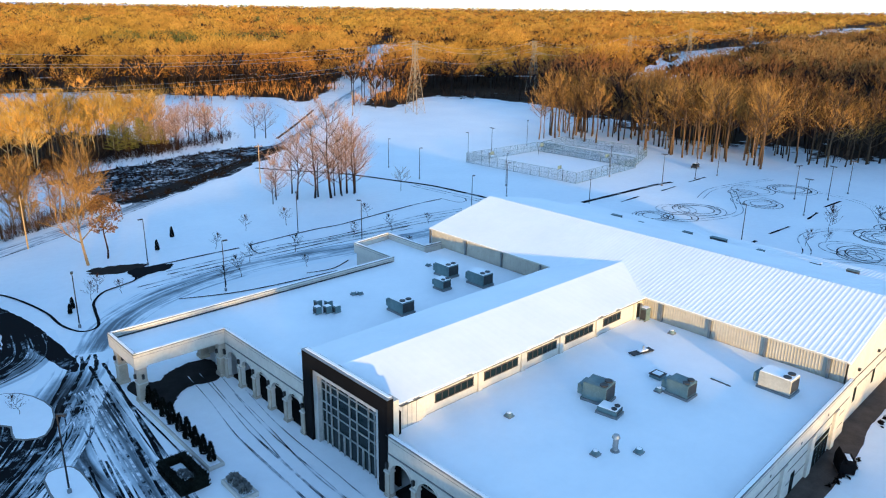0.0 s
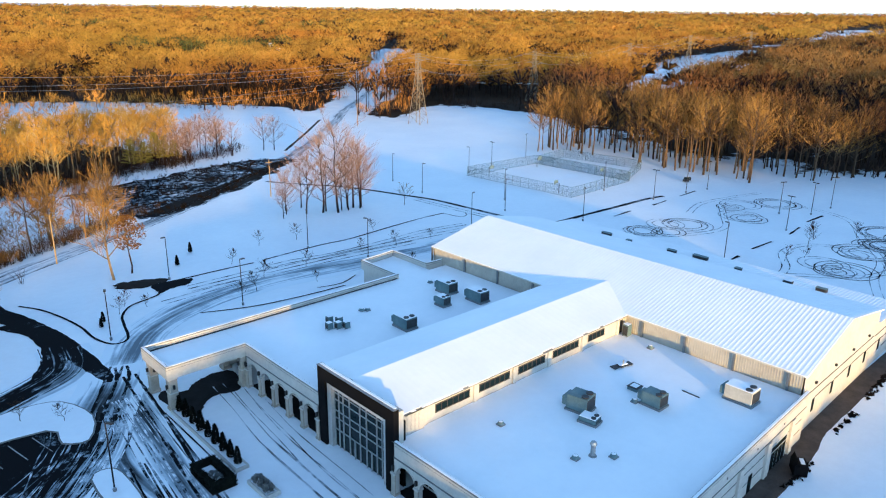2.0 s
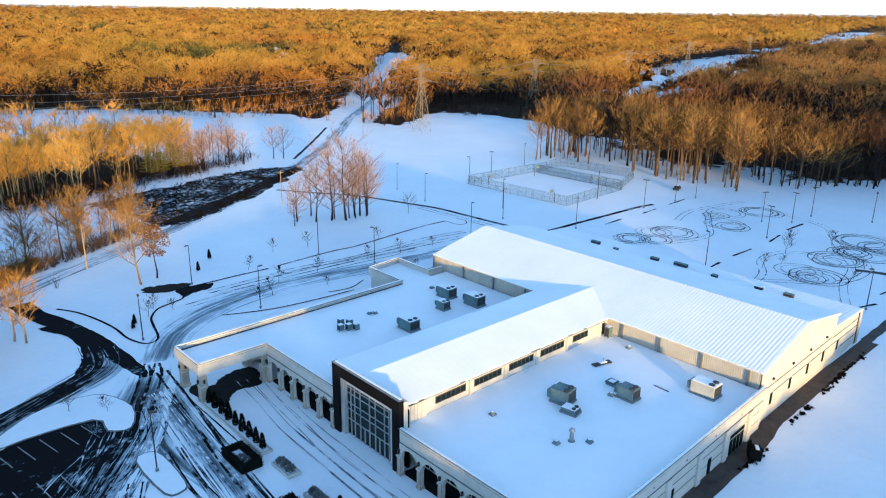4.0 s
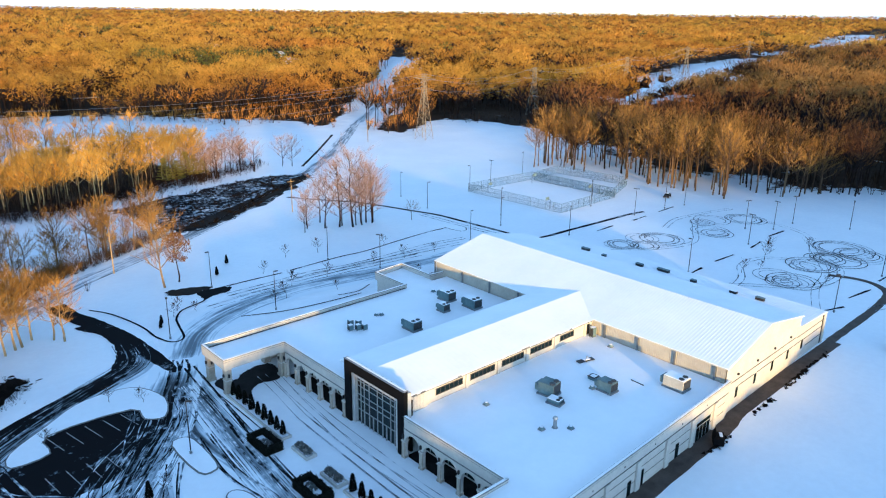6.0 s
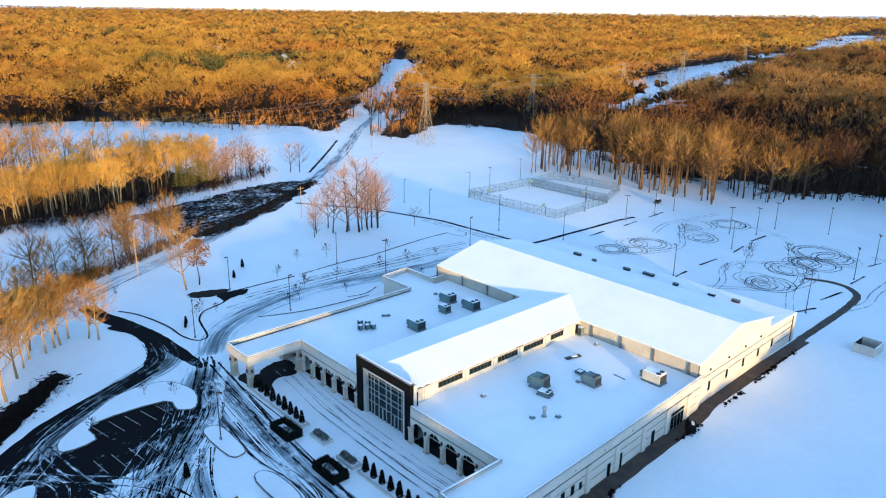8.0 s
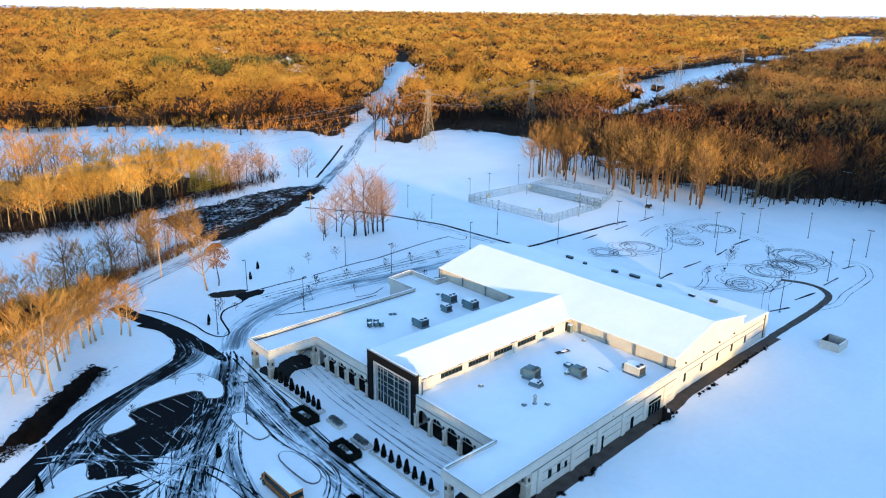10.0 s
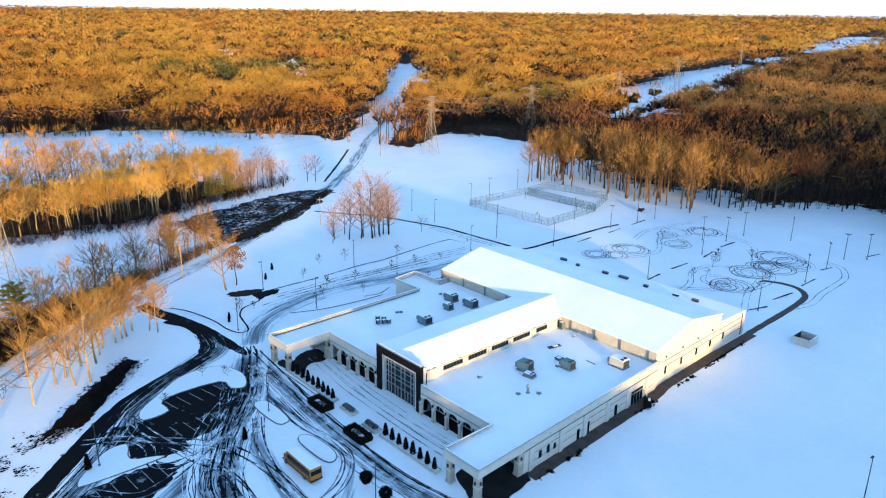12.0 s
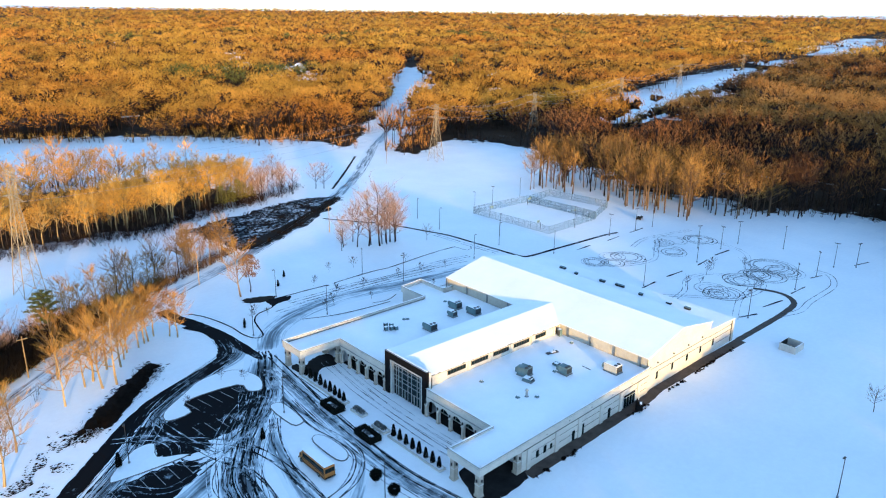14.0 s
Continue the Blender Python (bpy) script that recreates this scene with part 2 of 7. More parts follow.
# ---- mesh helpers ----
def link(name, bm, mat, parent=None, smooth=False):
    me = bpy.data.meshes.new(name)
    bm.to_mesh(me)
    bm.free()
    for m in mat if isinstance(mat, (list, tuple)) else [mat]:
        me.materials.append(m)
    if smooth:
        me.polygons.foreach_set("use_smooth", [True] * len(me.polygons))
    ob = new(name, me)
    ob.parent = parent
    return ob


def part(name, bm, mat, parent, label=""):
    return tagged(link(name, bm, mat, parent), label)


def raw(name, verts, faces, mat, parent=None):
    me = bpy.data.meshes.new(name)
    me.from_pydata(verts, [], faces)
    for m in mat if isinstance(mat, (list, tuple)) else [mat]:
        me.materials.append(m)
    me.update()
    ob = new(name, me)
    ob.parent = parent
    return ob


def thing(name, m, label, category, group="", kind=""):
    e = new(name)
    e.matrix_world = m if isinstance(m, Matrix) else Matrix.Translation(m)
    return tagged(e, label, category, group, kind)


def box(bm, x0, x1, y0, y1, z0, z1, bevel=0.0):
    vs = [bm.verts.new((x, y, z)) for z in (z0, z1) for y in (y0, y1) for x in (x0, x1)]
    fs = [bm.faces.new([vs[i] for i in q]) for q in ((0, 2, 3, 1), (4, 5, 7, 6), (0, 1, 5, 4), (2, 6, 7, 3), (0, 4, 6, 2), (1, 3, 7, 5))]
    if bevel:
        es = {e for f in fs for e in f.edges}
        bmesh.ops.bevel(bm, geom=list(es), offset=bevel, segments=1, affect="EDGES")
    return bm


def boxed(*a, **k):
    return box(bmesh.new(), *a, **k)


def cyl(bm, p, q, r0, r1=None, n=8, caps=True):
    p, q = Vector(p), Vector(q)
    r1 = r0 if r1 is None else r1
    d = (q - p).normalized()
    a = d.orthogonal().normalized()
    b = d.cross(a)
    rings = [[bm.verts.new(c + (a * math.cos(t) + b * math.sin(t)) * r) for t in (2 * math.pi * i / n for i in range(n))] for c, r in ((p, r0), (q, r1))]
    for i in range(n):
        bm.faces.new((rings[0][i], rings[0][(i + 1) % n], rings[1][(i + 1) % n], rings[1][i]))
    if caps:
        bm.faces.new(rings[0][::-1])
        bm.faces.new(rings[1])
    return bm


def prism(bm, outline, z0, z1):
    """A slab over a plan outline (counter-clockwise)."""
    lo, hi = [bm.verts.new((x, y, z0)) for x, y in outline], [bm.verts.new((x, y, z1)) for x, y in outline]
    n = len(lo)
    for i in range(n):
        bm.faces.new((lo[i], lo[(i + 1) % n], hi[(i + 1) % n], hi[i]))
    bm.faces.new(hi)
    bm.faces.new(lo[::-1])
    bmesh.ops.recalc_face_normals(bm, faces=bm.faces)
    return bm


def smooth_line(pts, steps=8, closed=False):
    """Catmull-Rom through plan points."""
    pts = [np.array(p, float) for p in pts]
    n, out = len(pts), []
    for i in range(n if closed else n - 1):
        get = (lambda k: pts[k % n]) if closed else (lambda k: pts[min(max(k, 0), n - 1)])
        a, b, c, d = get(i - 1), get(i), get(i + 1), get(i + 2)
        for s in range(steps):
            t = s / steps
            out.append(0.5 * (2 * b + (c - a) * t + (2 * a - 5 * b + 4 * c - d) * t * t + (3 * b - a - 3 * c + d) * t ** 3))
    if not closed:
        out.append(pts[-1])
    return out


def ribbon(verts, faces, line, width, z, wobble=0.25, closed=False):
    """A strip along a plan line, uneven in width, added to the lists."""
    base, n = len(verts), len(line)
    for i, p in enumerate(line):
        a, b = line[i - 1 if i or closed else 0], line[(i + 1) % n if closed else min(i + 1, n - 1)]
        d = np.array(b) - np.array(a)
        d = d / (np.linalg.norm(d) + 1e-9)
        w = width / 2 * (1 + random.uniform(-wobble, wobble))
        verts += [(p[0] - d[1] * w, p[1] + d[0] * w, z), (p[0] + d[1] * w, p[1] - d[0] * w, z)]
    for i in range(n if closed else n - 1):
        j = (i + 1) % n
        faces.append((base + 2 * i, base + 2 * i + 1, base + 2 * j + 1, base + 2 * j))


def inside(x, y, poly):
    c, j = False, len(poly) - 1
    for i in range(len(poly)):
        (xi, yi), (xj, yj) = poly[i], poly[j]
        if (yi > y) != (yj > y) and x < (xj - xi) * (y - yi) / (yj - yi) + xi:
            c = not c
        j = i
    return c


def near_line(x, y, line, d):
    for (x0, y0), (x1, y1) in zip(line, line[1:]):
        dx, dy = x1 - x0, y1 - y0
        t = max(0, min(1, ((x - x0) * dx + (y - y0) * dy) / (dx * dx + dy * dy)))
        if (x - x0 - t * dx) ** 2 + (y - y0 - t * dy) ** 2 < d * d:
            return True
    return False


# ---- ground ----
def rise(x, y):
    """Raises the land with distance so the horizon fits the camera's view."""
    d = max(0.0, math.hypot(x - 5, y + 20) - 600)
    return 42 * (d / 4300) ** 2


def ground_sheet():
    """One sheet to the horizon, finer and gently uneven near the school."""
    rings = [0, 30, 60, 90, 120, 150, 180, 210, 240, 280, 330, 400, 500, 600] + list(range(700, 7000, 150))
    n, verts, faces = 96, [(110, 110, -0.02)], []
    for r in rings[1:]:
        for k in range(n):
            a = 2 * math.pi * k / n
            x, y = 110 + r * math.cos(a), 110 + r * math.sin(a)
            verts.append((x, y, -0.02 + rise(x, y)))
    for k in range(n):
        faces.append((0, 1 + k, 1 + (k + 1) % n))
    for i in range(len(rings) - 2):
        for k in range(n):
            a, b = 1 + i * n + k, 1 + i * n + (k + 1) % n
            faces.append((a, a + n, b + n, b))
    return tagged(raw("ground", verts, faces, SNOW), "snow-covered ground of a school campus", "ground", kind="structure")


ground_sheet()


def patch(name, outline, z, mat, label, category, rough_edge=0.0):
    """A flat area with an uneven outline, lying just over the ground."""
    line = smooth_line(outline, 10, True)
    pts = [(p[0] + random.uniform(-rough_edge, rough_edge), p[1] + random.uniform(-rough_edge, rough_edge)) for p in line]
    bm = bmesh.new()
    f = bm.faces.new([bm.verts.new((x, y, z)) for x, y in pts])
    if f.normal.z < 0:
        f.normal_flip()
    bmesh.ops.triangulate(bm, faces=bm.faces)
    return tagged(link(name, bm, mat), label, category, kind="structure")


def strip(name, pts, width, z, mat, label, category, wobble=0.1):
    verts, faces = [], []
    ribbon(verts, faces, smooth_line(pts), width, z, wobble)
    return tagged(raw(name, verts, faces, mat), label, category, kind="structure")


MAIN_ROAD = [(-60, 92), (0, 130), (30, 155), (48, 171), (66, 183), (84, 195), (104, 206), (126, 219), (155, 239), (190, 266), (232, 305), (281, 359), (352, 430), (466, 555), (670, 795), (700, 830)]

strip("ditch", [(256, 343), (228, 312), (199, 281)], 1.2, 0.016, BRUSH, "dark weedy ditch beside the road", "ditch", 0.3)
# driveway and car park, swept by wheels
DRIVE = [(75, 182), (76, 174), (79, 163), (79.5, 152), (76.3, 143.6), (72, 139.4), (60.6, 134.6), (51.9, 130.2), (42.4, 121.9), (34.7, 114.2), (28.2, 107.8), (18, 97.5), (5, 84)]
strip("driveway", [(x - 0.45, y + 0.65) for x, y in DRIVE], 3.9, 0.033, CLEARED, "cleared dark asphalt driveway with slush streaks", "road")
patch("driveway_branch", [(74.5, 167.5), (78.6, 166.6), (81.4, 160), (82.6, 149), (82.8, 138), (81.2, 135.4), (79.7, 143.9), (78.4, 152), (76.8, 161), (74.4, 165.6)], 0.0345, BARE, "cleared dark asphalt driveway beside a snowy verge", "road", 0.15)
patch("parking_bays", [(57.8, 127), (71, 127.1), (73, 119), (66, 113), (60, 109), (51.4, 110.5), (48.5, 118), (51, 121)], 0.031, BARE, "dark asphalt parking bays half cleared of snow", "road", 0.4)
patch("parking_bays", [(35.9, 105), (47.2, 105.4), (50, 101), (40, 95), (28, 96), (27, 101)], 0.031, BARE, "dark asphalt parking bays half cleared of snow", "road", 0.4)
patch("parking_aisle", [(45.3, 122.6), (51.5, 120.4), (53.5, 113), (55.5, 106.6), (49.6, 106.6), (45.2, 110), (45.8, 114.8), (42.4, 118)], 0.0318, BARE, "dark wet asphalt between parking bays", "road", 0.5)
patch("forecourt", [(85.6, 121.3), (87.1, 117.8), (88.6, 119.6), (91.4, 121.4), (94.5, 120.6), (96.4, 123.3), (96.2, 127.5), (91.6, 127.3), (88.5, 125.4), (86.8, 127.6), (84.9, 126)], 0.032, ASPHALT, "bare asphalt under the entrance canopy", "pavement", 0.2)
patch("forecourt", [(84.8, 57), (97, 57.5), (97, 67), (92, 67.5), (87, 66)], 0.032, ASPHALT, "bare asphalt under the entrance canopy", "pavement", 0.3)
strip("footpath", [(97, 57.5), (120, 58.6), (139, 59.5), (147, 60.7), (160, 60.9), (188, 61.1)], 3.0, 0.014, WET_PATH, "bare wet brown path along the school wall", "pavement", 0.05)
strip("footpath", [(188, 61.8), (206, 62.0), (216, 62.3), (226, 63.5), (231, 67.5), (231.9, 72.6), (229.5, 78.5)], 1.9, 0.014, WET_PATH, "wet curved path beside the snowfield", "pavement")
for line, w in (([(103, 170), (110, 170), (116, 170), (124, 169.7)], 0.6), ([(126.7, 170), (133, 170.5), (143, 171), (150, 170.6), (163, 172.2), (175, 173.4), (183.5, 173.4)], 0.55), ([(126.7, 170), (125.4, 167), (125.2, 164), (126.6, 163.9)], 0.3), ([(183.3, 173.3), (183.6, 169.8), (184.5, 167.6), (186.8, 168.0), (188.3, 170.2)], 0.3)):
    strip("footpath", line, w, 0.012, TRACK, "narrow dark kerb line along the lane", "pavement")
strip("footpath", [(166, 238), (173.5, 226.5), (180, 217.5), (184, 208.5), (187.8, 197), (191.3, 186), (192.4, 174), (193.5, 160), (194.6, 150), (197.8, 147.7), (211.7, 147.3), (225, 146.8), (240, 146.4), (247.5, 145.2)], 1.35, 0.012, TRACK, "slushy lane between lawn and parking lot", "pavement")
patch("bare_bank", [(60, 149.8), (54.2, 141), (46, 132), (42, 127.5), (37.8, 129.3), (34, 127), (41, 135.8), (48.4, 143), (56.4, 150.2)], 0.02, BRUSH, "dark bare soil bank without snow", "ground", 0.5)
patch("planting_bed", [(101.8, 171.0), (101.6, 165.4), (103.7, 166.1), (108.1, 166.6), (109.5, 169.2), (104.8, 170.6)], 0.019, CLEARED, "wet slushy ground beside the mulch bed", "ground", 0.3)
patch("planting_bed", [(96, 173), (100, 170.5), (105, 170.8), (105, 173), (98, 175.5)], 0.02, MULCH, "dark mulch bed free of snow", "ground", 0.55)
BRUSH_LAND = [(112, 256), (120, 259.8), (160, 270), (176, 272), (193, 265), (187, 258), (157, 236), (128, 219), (118, 224), (116, 245)]
patch("brush_land", [(191.5, 264.3), (186, 258.6), (157, 237.5), (130, 221.5), (122, 224), (128, 228), (150, 241), (170, 253), (184, 263)], 0.03, BRUSH, "black brush along the road's edge", "ground", 0.8)
patch("brush_land", BRUSH_LAND, 0.02, MARSH, "dark marshy brush beside the road", "ground", 1.5)

# ---- wheel tracks ----
tv, tf = [], []
fv, ff = [], []


def car_track(pts, z=0.022, width=0.45, faint=False, gauge=1.7, closed=False):
    v, f = (fv, ff) if faint else (tv, tf)
    line = smooth_line(pts, 10, closed)
    n = len(line)
    for side in (-gauge / 2, gauge / 2):
        off = []
        for i, p in enumerate(line):
            d = np.array(line[(i + 1) % n if closed else min(i + 1, n - 1)]) - np.array(line[i - 1 if i or closed else 0])
            d = d / (np.linalg.norm(d) + 1e-9)
            off.append((p[0] - d[1] * side, p[1] + d[0] * side))
        ribbon(v, f, off, width, z + random.uniform(0, 0.012), 0.4, closed)


def jitter(pts, s):
    return [(x + random.uniform(-s, s), y + random.uniform(-s, s)) for x, y in pts]


def lane(pts, width, mat, label, z):
    """A driven lane: a strip whose map coordinates run along and across it, in metres."""
    line = smooth_line(pts, 10)
    whole = sum(math.dist(a[:2], b[:2]) for a, b in zip(line, line[1:]))
    cols = 7
    verts, faces, uvs, edge, run = [], [], [], [], 0.0
    for i, p in enumerate(line):
        d = np.array(line[min(i + 1, len(line) - 1)]) - np.array(line[max(i - 1, 0)])
        d = d / (np.linalg.norm(d) + 1e-9)
        if i:
            run += float(np.linalg.norm(np.array(p) - np.array(line[i - 1])))
        w = width / 2 * (1 + 0.2 * noise.noise((run * 0.08, width, 0)))
        for k in range(cols):
            t = 2 * k / (cols - 1) - 1
            verts.append((p[0] - d[1] * w * t, p[1] + d[0] * w * t, z))
            uvs.append((run, width / 2 * t + 37 * z))
            edge.append(min(1.0, max(abs(t) ** 3, 1 - run / 8, 1 - (whole - run) / 8, 0)))
    for i in range(len(line) - 1):
        for k in range(cols - 1):
            a = i * cols + k
            faces.append((a, a + cols, a + cols + 1, a + 1))
    ob = raw("driven_lane", verts, faces, mat)
    me = ob.data
    layer = me.uv_layers.new(name="UVMap")
    for lp in me.loops:
        layer.data[lp.index].uv = uvs[lp.vertex_index]
    me.attributes.new("edge", "FLOAT", "POINT").data.foreach_set("value", edge)
    return tagged(ob, label, "road", kind="structure")


lane(MAIN_ROAD, 8.0, STREAK_PALE, "snow-packed country road with worn wheel tracks", 0.012)
MAIN_SWEEP = [(84, 140), (82, 135), (77, 127), (72.8, 119.5), (65.9, 111.5), (59.1, 102), (53.8, 93), (51, 84), (48, 74), (44, 62)]
FRONT_LANE = [(83, 136), (82, 129), (81, 120), (79.4, 103), (78, 86), (78, 73), (79.5, 62), (82, 46)]
DRIVE_INNER = [(80, 152), (77.5, 143), (68, 137.6), (59.4, 132), (52, 126.8), (47, 120.8), (42, 114.6), (36, 108), (30, 102.4), (22, 94.5), (10, 83)]
lane(MAIN_SWEEP, 10.0, STREAK, "broad sweep of dark wheel streaks in slush", 0.026)
lane(FRONT_LANE, 5.5, STREAK_LIGHT, "lane of wheel streaks before the school", 0.024)
lane(DRIVE_INNER, 7.6, STREAK, "driveway edge with streaks of packed snow", 0.028)
lane([(74, 121), (69, 111), (64.5, 98), (62, 86), (60, 77), (57, 64)], 5.0, STREAK_LIGHT, "faintly driven snow beside the parking bays", 0.022)
lane([(80, 127), (75.5, 114), (76.8, 98), (76, 85), (71, 77), (63, 70), (54, 64)], 3.6, STREAK_LIGHT, "faintly driven snow beside the bus", 0.020)
lane([(83, 134), (87, 141), (93, 149), (104, 155), (120, 157.5), (140, 155), (160, 152), (178, 151)], 10.0, STREAK_PALE, "driven snow on the lane north of the school", 0.018)
lane([(60, 108), (56, 100), (48, 95), (38, 90), (24, 84)], 9.0, STREAK_LIGHT, "driven snow between parking bays", 0.021)
for line, n in ((MAIN_SWEEP, 2), (FRONT_LANE, 1), (DRIVE_INNER, 1)):
    for k in range(n):
        o = random.uniform(-2, 2)
        car_track([(x + o * 0.8 + random.uniform(-0.5, 0.5), y - o * 0.4 + random.uniform(-0.5, 0.5)) for x, y in line], z=0.036, width=random.uniform(0.25, 0.5))
for k in range(16):
    a = random.uniform(-4.5, 4.5)
    car_track([(x + a * 0.85 + random.uniform(-1.2, 1.2), y - a * 0.5 + random.uniform(-1.2, 1.2)) for x, y in MAIN_SWEEP[2:]], z=0.038, width=0.16, faint=k % 3 > 0)
for k in range(7):
    a = random.uniform(-2.6, 2.6)
    car_track([(x + a + random.uniform(-0.4, 0.4), y) for x, y in FRONT_LANE[1:]], z=0.038, width=0.15, faint=True)
    car_track([(x + a * 0.8, y - a * 0.8) for x, y in jitter(DRIVE_INNER, 0.5)], z=0.038, width=0.15, faint=k % 2 > 0)
for line in ([(49.5, 126), (50, 120), (52, 112), (53.8, 103.7), (56, 95), (56, 85), (53, 72)], [(36, 104), (42.5, 98), (52, 101), (62, 107), (70, 112), (76, 120)], [(50, 124), (48.5, 119), (50, 114), (56, 108), (61, 100), (63, 88), (62, 76)], [(70, 108), (66, 100), (63, 90), (62, 80), (63, 68)], [(40, 121), (47, 117), (49, 112), (47, 106), (50, 103), (56, 103)], [(76, 112), (75.5, 100), (76.5, 92), (76, 84), (70, 78), (62, 75)]):
    for k in range(2):
        car_track(jitter(line, 0.5), z=0.036, width=0.26, faint=k == 1)
ribbon(tv, tf, smooth_line([(x + 2.7, y) for x, y in FRONT_LANE[1:]]), 0.28, 0.03, 0.25)
for line in ([(187.6, 190), (188.5, 177), (189.6, 165), (190.6, 158)], [(107, 164.6), (118, 164.7), (130, 165.2), (141, 163.4), (156, 163.4), (168, 163.8), (180, 162)], [(106.5, 163), (116.5, 163), (130.3, 162.6), (144, 162.2), (158, 161), (176, 159)], [(100, 160), (116, 161), (136, 160.6), (160, 158.6)]):
    car_track(line, z=0.03, width=0.3, faint=True)
for k in range(4):
    o = random.uniform(-3, 3)
    car_track([(x + o + random.uniform(-0.4, 0.4), y) for x, y in ((93.5, 124), (92.4, 116), (91.4, 106), (90.6, 94), (90.6, 80), (91, 68))][k % 3:], z=0.03, width=0.1, faint=True, gauge=1.5)
ribbon(tv, tf, smooth_line([(84.0, 121.5), (84.0, 112), (83.9, 103)]), 0.22, 0.03, 0.2)
# kerb line along the verge, its shadow painted in, and lane marks north of the school
kv, kf = [], []
for line, w in (([(79.5, 175.4), (82, 171), (83.8, 164.8), (84.9, 158.3), (85.1, 152.3), (86.6, 148), (89.2, 148.6), (90.9, 155), (92, 158.7), (94.7, 162.3), (98.5, 163.7), (101.2, 164.9), (102.2, 168)], 0.6), ([(103, 151), (112, 147.5), (122, 146), (131, 145.5)], 0.5), ([(94, 136), (110, 138), (126, 139)], 0.5), ([(140, 148), (148, 146), (156, 145)], 0.4), ([(126, 148), (131, 147), (136, 149)], 0.4)):
    ribbon(kv, kf, smooth_line(line), w * 0.75, 0.043, 0.12)
tagged(raw("kerb", kv, kf, CLEARED), "dark kerb line with its shadow along lawn and lane", "kerb", kind="structure")
for a, b in (((203, 69.5), (209.7, 67.2)), ((216.2, 68.7), (226.5, 67.3)), ((234.4, 68.2), (244.3, 68)), ((201.4, 102.1), (209.8, 102.6)), ((217.1, 103), (226.5, 102.6)), ((236.1, 102.4), (244.5, 103.4)), ((251.5, 104.4), (261.4, 104.1)), ((254, 70.5), (260, 69)), ((235.3, 141.1), (243.2, 141.5)), ((251.4, 141.9), (261.2, 142.3)), ((216.5, 141.2), (225, 141.6)), ((280, 66), (288, 64))):
    ribbon(tv, tf, smooth_line([a, b], 4), 0.55, 0.03, 0.4)
# parking bay lines
pv, pf = [], []
for k in range(6):
    x = 59.5 + k * 2.75
    ribbon(pv, pf, [(x - 1.6, 126.6), (x - 0.6, 121.6)], 0.14, 0.045, 0.0)
for k in range(6):
    x = 34 + k * 2.75
    ribbon(pv, pf, [(x, 105.0), (x + 0.3, 100.0)], 0.14, 0.045, 0.0)
for k in range(5):
    x = 52 + k * 2.75
    ribbon(pv, pf, [(x, 116.0), (x + 0.6, 111.0)], 0.14, 0.045, 0.0)
tagged(raw("bay_lines", pv, pf, WHITE_LINE), "worn white parking bay lines", "road marking", kind="stuff")
# rings on the far lot
RINGS = [(210.8, 128.7, 4.0), (221.3, 127.5, 5.1), (215.5, 122.5, 3.8), (225.2, 123.5, 5.5), (254.7, 125.3, 5.9), (251.0, 124.5, 4.0), (265.5, 118.4, 5.9), (242.5, 119.6, 5.2), (242.4, 116.2, 4.3), (233.8, 84.2, 5.2), (231.2, 84.2, 3.9), (217.1, 83.2, 5.5), (215.9, 83.5, 3.3), (218.5, 86.6, 4.9), (244.7, 81.6, 5.5), (242.9, 83.8, 4.4), (254.8, 83.9, 7.0), (256.8, 86.9, 5.6), (253.9, 80.0, 5.7)]
for i, (x, y, r) in enumerate(RINGS):
    for k in range(2 if i % 3 == 0 else 1):
        rr, ox, oy = r * random.uniform(0.75, 1.1), random.uniform(-1.2, 1.2), random.uniform(-1.2, 1.2)
        car_track([(x + ox + rr * math.cos(a), y + oy + rr * math.sin(a)) for a in (i * 2 * math.pi / 9 for i in range(9))], width=0.24, closed=True, gauge=1.5, faint=k == 1 or i % 3 == 1)
for k in range(1):
    o = random.uniform(-9, 9)
    car_track(jitter([(200, 78 + o), (215, 84 + o), (232, 88 + o), (250, 96 + o), (262, 108 + o), (268, 124 + o)], 2.5), faint=True, width=0.13)
car_track([(213, 62.5), (221.8, 59.9), (231.6, 61.1), (241, 61.4), (251.4, 62), (258.8, 64.9), (262.6, 68.4), (263, 73)], faint=True, width=0.22, gauge=1.9)
for line in ([(199, 96), (207, 88), (214, 80), (224, 76), (236, 78), (246, 88)], [(200, 90), (210, 92), (220, 97), (230, 96), (236, 88)], [(205, 128), (214, 120), (228, 116), (240, 122), (250, 128)], [(236, 130), (248, 133), (262, 131), (274, 128)]):
    car_track(line, faint=True, width=0.2, gauge=1.6)
for o in (-1.2, 2.6):
    ribbon(fv, ff, smooth_line([(x + o * 0.6, y - o * 0.75) for x, y in MAIN_ROAD[:12]]), 0.3, 0.03, 0.4)
tagged(raw("wheel_tracks", tv, tf, TRACK), "dark wheel tracks pressed into the snow", "tracks", kind="stuff")
tagged(raw("faint_wheel_tracks", fv, ff, FAINT), "faint wheel tracks across thin snow", "tracks", kind="stuff")


